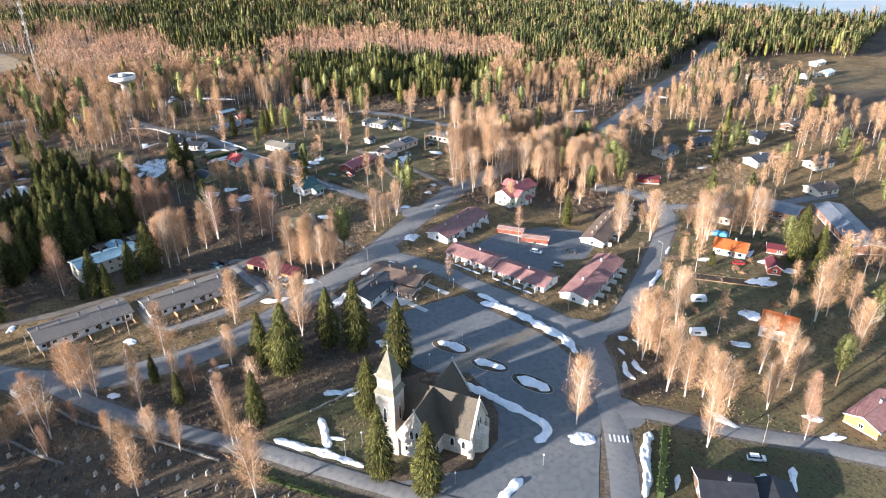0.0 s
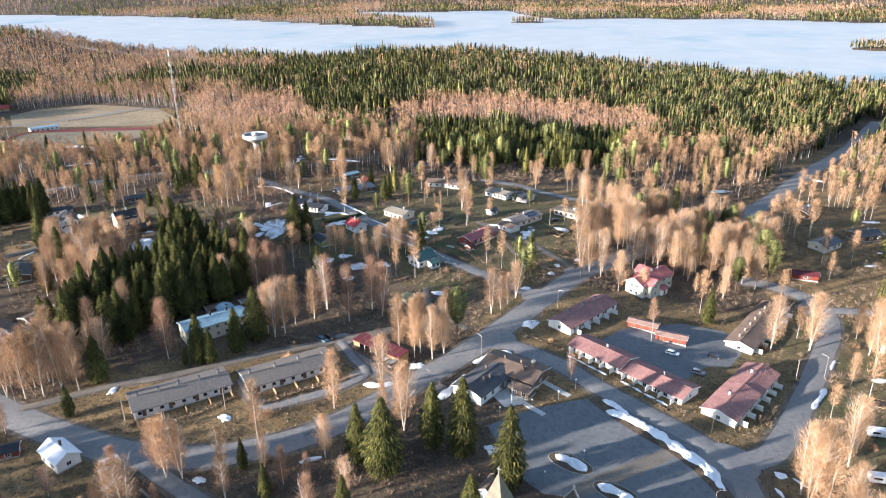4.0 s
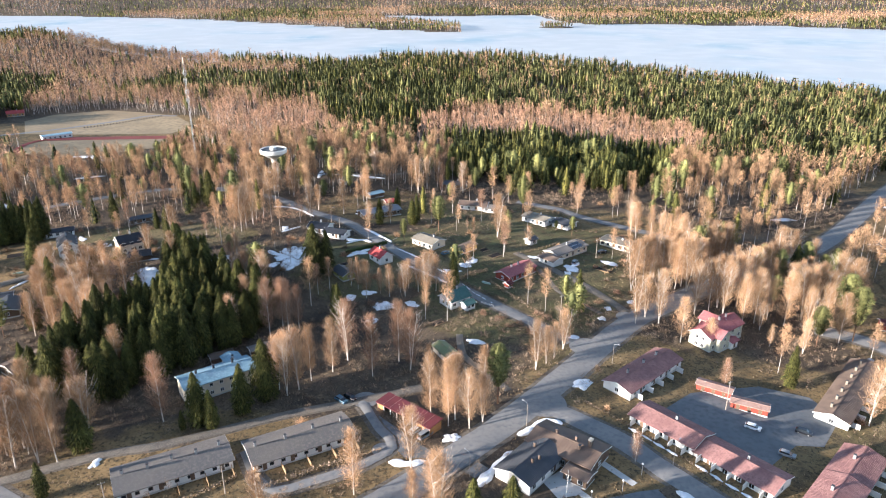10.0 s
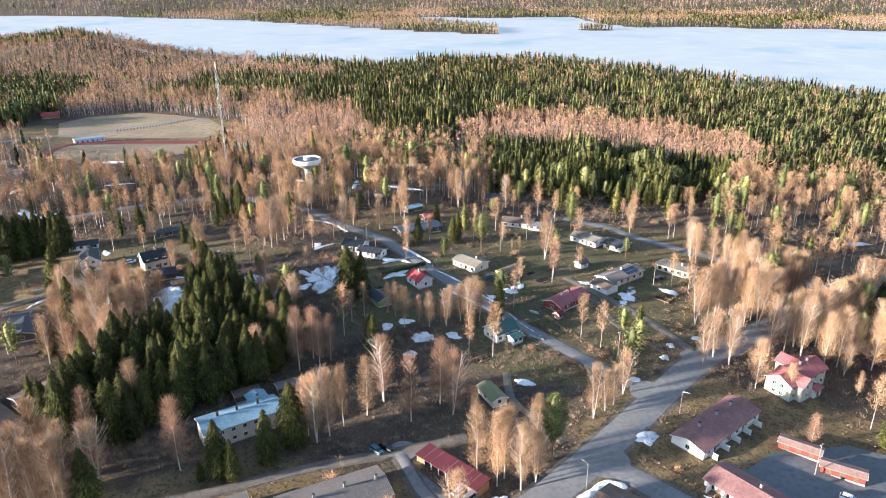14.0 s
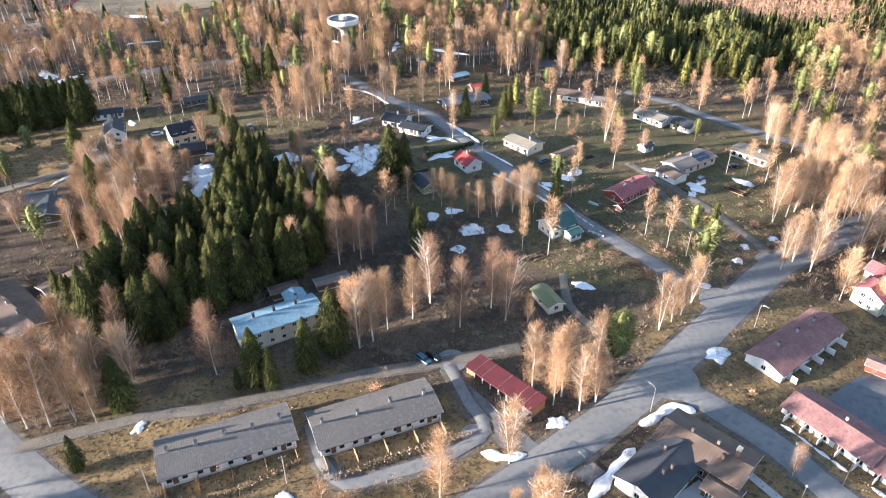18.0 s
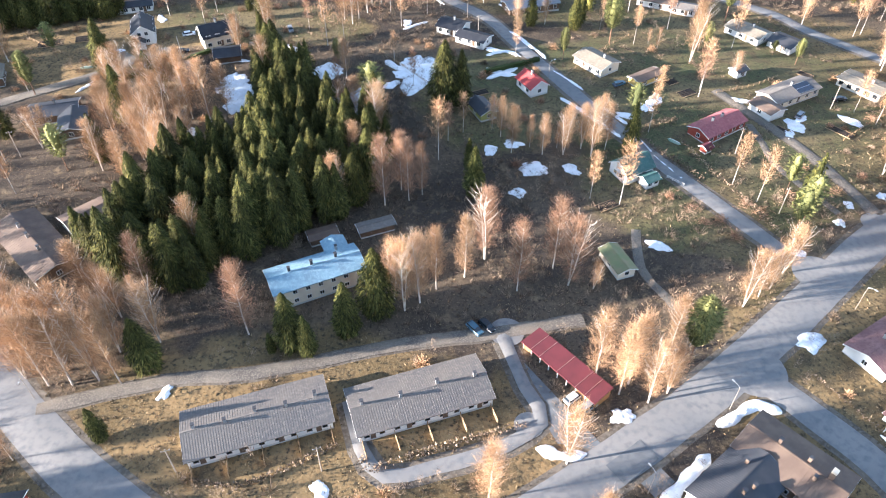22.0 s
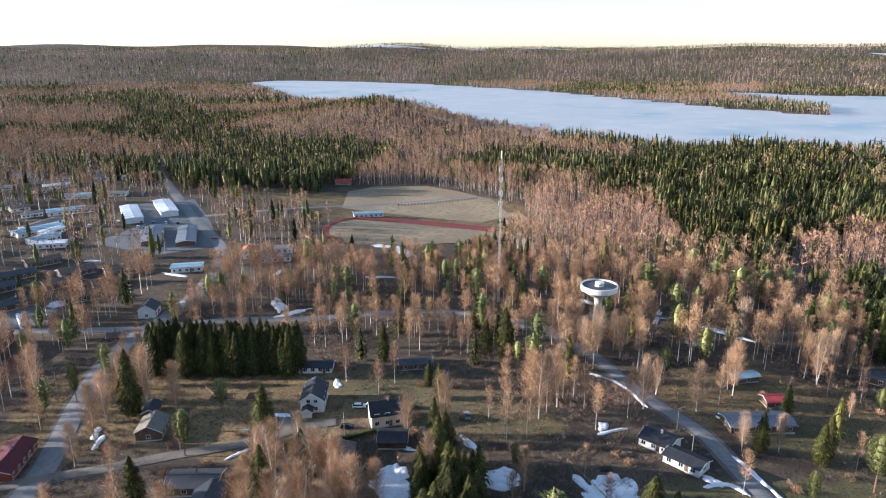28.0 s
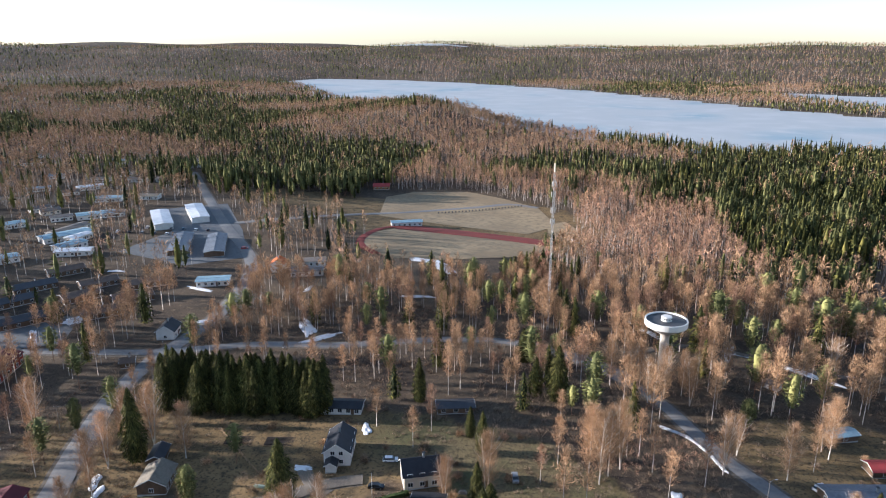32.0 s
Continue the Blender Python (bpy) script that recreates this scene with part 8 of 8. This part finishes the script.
# islands, verge and sunlit gravel strip of the car park
# sunlight between long shadows, put into the strip's paler, warmer colour
patch("pavement_gravel_strip", [(67.0, 178.3), (68.5, 174.8), (60, 170.0), (50.6, 165.2), (38.9, 159.5), (37.1, 164.4), (44.5, 168), (52.5, 171.7)], GRAVEL, "gravel strip across the car park with sunlight put into its colour", 0.085, step=3)
strip("verge", [(53, 203), (55.5, 198), (60.6, 189), (67.5, 180.5), (73.1, 171.2), (76, 161.3), (75.6, 154)], 5.0, GROUND, "brown grass verge between road and car park", lift=0.13, category="verge", crown=0.2)
for x, y, a, b, turn in ((39.6, 173.2, 6.4, 3.2, -38), (48.6, 161.6, 6.0, 3.0, -38), (58.1, 150.6, 6.6, 3.2, -48)):
    c, s = math.cos(radians(turn)), math.sin(radians(turn))
    ring = [(x + a * math.cos(q) * c - b * math.sin(q) * s, y + a * math.cos(q) * s + b * math.sin(q) * c) for q in (2 * math.pi * i / 20 for i in range(20))]
    patch("parking_island", ring, GROUND, "oval brown planted island in the car park", 0.15, step=3, category="traffic island")
    for i in range(20):
        (x0, y0), (x1, y1) = ring[i], ring[(i + 1) % 20]
        ln = math.hypot(x1 - x0, y1 - y0)
        k = tagged(new("kerb_stone", Shape().box(-ln / 2, -0.08, -0.2, ln / 2, 0.08, 0.13).mesh("kerb_stone", CURB)), "grey kerb stone round a parking island", "kerb", "kerb stones of the car park")
        k.matrix_basis = pose((x0 + x1) / 2, (y0 + y1) / 2, ground_z(x0, y0) + 0.05, 0, 0, math.degrees(math.atan2(y1 - y0, x1 - x0)))

# paved paths of the hall
patch("pavement_hall_path", [(22, 205), (28, 210), (33, 204.5), (30, 200), (25, 199)], CONCRETE, "pale concrete forecourt of the hall", 0.11, step=3)
patch("pavement_hall_walk", [(36.8, 213.6), (38.4, 214.8), (46.4, 204.6), (44.8, 203.4)], CONCRETE, "narrow concrete path to the hall", 0.11, step=3)
for i in range(9):
    x, y = 31.0 + 0.62 * i, 201.0 - 0.75 * i
    ob = tagged(new("paving_step", cached("paving_step", lambda: Shape().box(-0.45, -0.9, -0.1, 0.45, 0.9, 0.16).mesh("paving_step", CONCRETE))), "pale concrete step of the path to the hall", "step", "steps to the hall")
    ob.matrix_basis = pose(x, y, ground_z(x, y) + 0.02, 0, 0, -50)


# ---- things in the gardens ----
def garden_path(pts, width):
    strip("garden_path", pts, width, GRAVEL, "worn two-wheel track across a garden", lift=0.13, category="path", crown=0.0)


garden_path([(57, 297), (49.3, 307.4), (43, 316.5), (41.2, 326), (38.5, 336)], 2.2)
garden_path([(2.5, 280), (3.5, 266), (9.6, 257.3), (17, 246)], 2.4)
garden_path([(-178, 343), (-171, 338), (-163, 336)], 4.0)


def rowing_boat(x, y, yaw):
    root = tagged(new("rowing_boat"), "upturned faded green rowing boat lying on grass", "boat")
    root.matrix_basis = pose(x, y, ground_z(x, y), 0, 0, yaw)
    s = Shape()
    n, m = 12, 8
    v = []
    for i in range(n + 1):
        u = 2 * i / n - 1
        w = 0.72 * (1 - u ** 2) ** 0.6 + 0.02
        v += [(u * 2.2, w * math.cos(math.pi * j / m), 0.1 + 0.55 * (1 - 0.4 * u * u) * math.sin(math.pi * j / m)) for j in range(m + 1)]
    part("hull", s.add(v, [(i * 9 + j, (i + 1) * 9 + j, (i + 1) * 9 + j + 1, i * 9 + j + 1) for i in range(n) for j in range(m)]).mesh("hull", BOAT_GREEN, True), root)
    part("keel", Shape().box(-1.7, -0.04, 0.5, 1.7, 0.04, 0.7).mesh("keel", FRAME), root)


rowing_boat(14.6, 321.1, -35)
rowing_boat(-182, 330, 20)


def solar_array(x, y, z, yaw, tilt):
    root = tagged(new("solar_array"), "dark blue solar panels lying on a bungalow roof", "solar panel")
    root.matrix_basis = pose(x, y, z, tilt, 0, yaw)
    for i in range(4):
        for j in range(2):
            pl = part("panel", cached("solar_panel", lambda: Shape().box(-0.82, -0.95, 0, 0.82, 0.95, 0.05).mesh("panel", SOLAR)), root, at=pose(-2.55 + 1.7 * i, -1.0 + 2.0 * j, 0.0))
            part("panel_frame", cached("solar_frame", lambda: Shape().box(-0.85, -0.98, -0.02, 0.85, -0.94, 0.06).box(-0.85, 0.94, -0.02, 0.85, 0.98, 0.06).mesh("panel_frame", METAL)), pl)


solar_array(57.2, 356.4, ground_z(53, 355.4) + 3.55, 40, 14)


def rail_fence(pts, label, height=1.1, gap=2.4, mat=None):
    """Posts with two rails along a line."""
    root = tagged(new("rail_fence"), label, "fence", "rail fences of the gardens")
    line = smooth_line(pts, gap)
    m = mat or BOARD
    for k, p in enumerate(line):
        part("fence_post", cached(("rail_post", height, m.name), lambda: Shape().box(-0.07, -0.07, -0.3, 0.07, 0.07, height).mesh("fence_post", m)), root, at=pose(p.x, p.y, ground_z(p.x, p.y)))
        if k:
            a, b = line[k - 1], p
            for h in (0.45, 0.9):
                part("rail", Shape().tube([(a.x, a.y, ground_z(a.x, a.y) + height * h), (b.x, b.y, ground_z(b.x, b.y) + height * h)], [0.06, 0.06], 4).mesh("rail", m), root)


rail_fence([(-84.1, 353.9), (-74, 345.5), (-63.5, 336.4)], "grey board rail fence round a snowy yard")
rail_fence([(-63.5, 336.4), (-60, 341), (-58.8, 344.3)], "grey board rail fence beside a snowy yard")
rail_fence([(-84.1, 353.9), (-82.5, 359), (-80.7, 363.7)], "grey board rail fence end by a snowy yard")
rail_fence([(11.6, 303.4), (16.1, 300.6)], "short white rail fence by the teal-roofed cottage", 1.0, 1.5, WHITE)
rail_fence([(-215, 347), (-200, 340), (-186, 334), (-174, 332)], "low wooden rail fence along the garden plots")
rail_fence([(30, 352), (43, 360), (52, 368)], "weathered rail fence behind the bungalows")
rail_fence([(66, 333), (74, 342), (84, 352)], "weathered rail fence along a garden edge")
rail_fence([(-20, 350), (-8, 372), (2, 386)], "weathered rail fence between two gardens")


def garden_bed(x, y, a, b, yaw):
    ob = tagged(new("garden_bed"), "dug vegetable bed of dark soil edged with boards", "garden bed", "vegetable beds")
    ob.matrix_basis = pose(x, y, ground_z(x, y), 0, 0, yaw)
    rows = int(b / 0.7)
    for i in range(rows):
        part("soil_ridge", cached(("ridge", a), lambda: Shape().prism([(-0.33, -0.2), (0.33, -0.2), (0.18, 0.2), (-0.18, 0.2)], -a / 2, a / 2).mesh("soil_ridge", SOIL)), ob, at=pose(0, -b / 2 + (i + 0.5) * b / rows, 0))
    for k in (-1, 1):
        part("edge_board", Shape().box(-a / 2, k * b / 2 - 0.04, -0.1, a / 2, k * b / 2 + 0.04, 0.28).mesh("edge_board", BOARD), ob)


SOIL = material("dug_soil", (0.03, 0.025, 0.021), 0.95, second=(0.045, 0.036, 0.03), scale=0.8, third=(0.022, 0.018, 0.015), fine=4, bump=0.5, bump_scale=5)
for x, y, a, b, yaw in ((20.3, 350, 6, 3.5, 40), (15.8, 356, 4, 3, 40), (66, 338, 8, 3, -40), (48, 334.9, 4, 2.5, -42), (-205, 345, 9, 5, 27), (-193, 350, 9, 5, 27), (-5, 288, 6, 3, 38), (-46, 335, 5, 3, 36), (84, 340, 7, 4, -40),
                        # the 26 m bed stands in for a flat sheet of black plastic
                        (150, 196, 26, 4.5, -28), (62, 372, 5, 3, -40)):
    garden_bed(x, y, a, b, yaw)


def brush_pile(x, y, size, mat):
    """A tangle of cut twigs."""
    n = 220
    base = rng.normal(0, 1, (n, 3)) * np.array([size, size * 0.6, 0.15])
    base[:, 2] = np.abs(base[:, 2]) + 0.5 * np.exp(-(base[:, 0] / size) ** 2)
    way = rng.normal(0, 1, (n, 3)) * np.array([1, 1, 0.35])
    v, f = slivers(base, base + way * 0.7, np.full(n, 0.09), rng.normal(0, 1, (n, 3)))
    ob = tagged(new("brush_pile", mesh_np("brush_pile", v, f, mat)), "heap of cut brown twigs and branches", "brushwood", kind="stuff")
    ob.matrix_basis = pose(x, y, ground_z(x, y) - 0.05, 0, 0, rng.uniform(0, 180))


for x, y, r in ((32.5, 296.6, 1.6), (35.9, 293.7, 1.8), (21.1, 286.3, 1.4), (24.9, 288.1, 1.6), (45.5, 302.8, 1.4), (51.5, 302.8, 1.8), (58.3, 306.7, 1.6), (-90, 404, 2.4), (-84, 398, 2.2), (-100, 396, 1.8), (-22, 292, 1.5), (-36, 318, 1.2), (78, 348, 1.4), (18, 292, 1.3)):
    brush_pile(x, y, r, RED_TWIGS if x > 0 else SCRUB)


def log_pile(x, y, yaw, count=7):
    root = tagged(new("firewood_stack"), "low stack of split pale firewood", "firewood", "firewood stacks")
    root.matrix_basis = pose(x, y, ground_z(x, y), 0, 0, yaw)
    for k in range(3):
        for i in range(count - k):
            part("log", cached("log", lambda: Shape().tube([(0, -0.5, 0), (0, 0.5, 0)], [0.17, 0.16], 6).mesh("log", POLE_WOOD)), root, at=pose((i + k * 0.5) * 0.34 - count * 0.17, 0, 0.15 + k * 0.29, 0, 0, rng.uniform(-6, 6)))


for x, y, yaw in ((-58, 262, 30), (72, 305, -40), (9, 344, 40), (-130, 352, 20), (47, 348, 40), (-15, 330, 38)):
    log_pile(x, y, yaw)


# ---- by the hall and the east street ----
def tall_chimney(x, y, z, h):
    root = tagged(new("chimney_stack"), "tall brown sheet-clad chimney with a pale cap", "chimney")
    root.matrix_basis = pose(x, y, z, 0, 0, 52)
    part("stack", Shape().box(-0.55, -0.45, -1.5, 0.55, 0.45, h).mesh("stack", ROOF_BROWN), root)
    part("cap", Shape().box(-0.6, -0.5, h + 0.01, 0.6, 0.5, h + 0.5).mesh("cap", CREAM), root, "pale ochre cap")


tall_chimney(35.6, 213.0, ground_z(30.2, 216.2) + 4.6, 2.2)


def tarpaulin(x, y, yaw, a, b, h, mat, label):
    """A load under a sheet that sags between its corners."""
    n = 8
    v = []
    for i in range(n + 1):
        for j in range(n + 1):
            u, w = i / n * 2 - 1, j / n * 2 - 1
            edge = max(abs(u), abs(w))
            v.append((u * a / 2, w * b / 2, h * (1 - edge ** 6) * (0.8 + 0.25 * noise.noise((i * 0.6 + x, j * 0.6, 1.0)))))
    ob = tagged(new("tarpaulin", Shape().add(v, [(i * (n + 1) + j, (i + 1) * (n + 1) + j, (i + 1) * (n + 1) + j + 1, i * (n + 1) + j + 1) for i in range(n) for j in range(n)]).mesh("tarpaulin", mat)), label, "tarpaulin")
    ob.matrix_basis = pose(x, y, ground_z(x, y), 0, 0, yaw)


TARP_BLUE = material("blue_tarpaulin", (0.06, 0.2, 0.36), 0.5, second=(0.08, 0.25, 0.42), scale=0.7)
TARP_BLACK = material("black_plastic_sheet", (0.012, 0.012, 0.013), 0.6, second=(0.02, 0.02, 0.02), scale=0.7)
tarpaulin(168, 231.5, -35, 7.5, 3.2, 1.9, TARP_BLUE, "blue tarpaulin over a stack behind the orange house")
tarpaulin(-73, 355, 30, 4.0, 2.4, 0.8, TARP_BLACK, "black sheet over firewood in the snowy yard")
car(160.5, 206.5, -20, CAR_RED, "small red car on the drive of the orange house")
car(67.6, 217.4, -42, CAR_GREY, "grey car standing between the row houses")
for pts, w in (([(92.5, 156.5), (91.6, 152.5), (93.3, 149.5)], 2.0), ([(129.8, 209.3), (124.5, 203.5), (119.4, 198.2)], 2.0), ([(142.2, 225.9), (137.5, 220)], 1.6), ([(90.5, 163), (91.0, 159.5)], 1.2), ([(97, 167), (99.5, 163.5)], 1.4)):
    snow_bank(pts, w, 0.55)
for spot in ((160.1, 191.9, 5.5, 3.0), (143.6, 174, 3.2, 2.6), (172, 206, 3.4, 1.6), (176, 197, 2.6, 2.2), (150, 213, 2.8, 1.3), (232, 352, 4, 1.6), (214, 312, 3.4, 1.6), (246, 305, 3, 1.4), (200, 300, 3, 1.2)):
    snow_patch(*spot)
for x, y, a, b, yaw in ((0.5, 212.5, 9.5, 5.0, 46), (5.2, 209.0, 5.5, 3.6, 46), (-30, 189.5, 8, 2.4, 30)):
    c, q = math.cos(radians(yaw)), math.sin(radians(yaw))
    lx = [(-a / 2, -b / 2), (a / 2, -b / 2), (a / 2, b / 2), (-a / 2, b / 2)]
    patch("road_repair", [(x + c * u - q * w, y + q * u + c * w) for u, w in lx], LOT_ASPHALT, "darker rectangular asphalt repair in the road", 0.31, step=3, category="road repair")
for pts in ([(-90, 493.5), (-76, 493.2), (-62, 492.4)], [(-58, 492), (-44, 491.8), (-30, 495)], [(-24, 500), (-18.5, 514), (-17.5, 530)], [(-18, 542), (-22, 566), (-25.5, 592)], [(-24, 606), (-20.5, 632)]):
    snow_bank(pts, 2.6, 0.3)
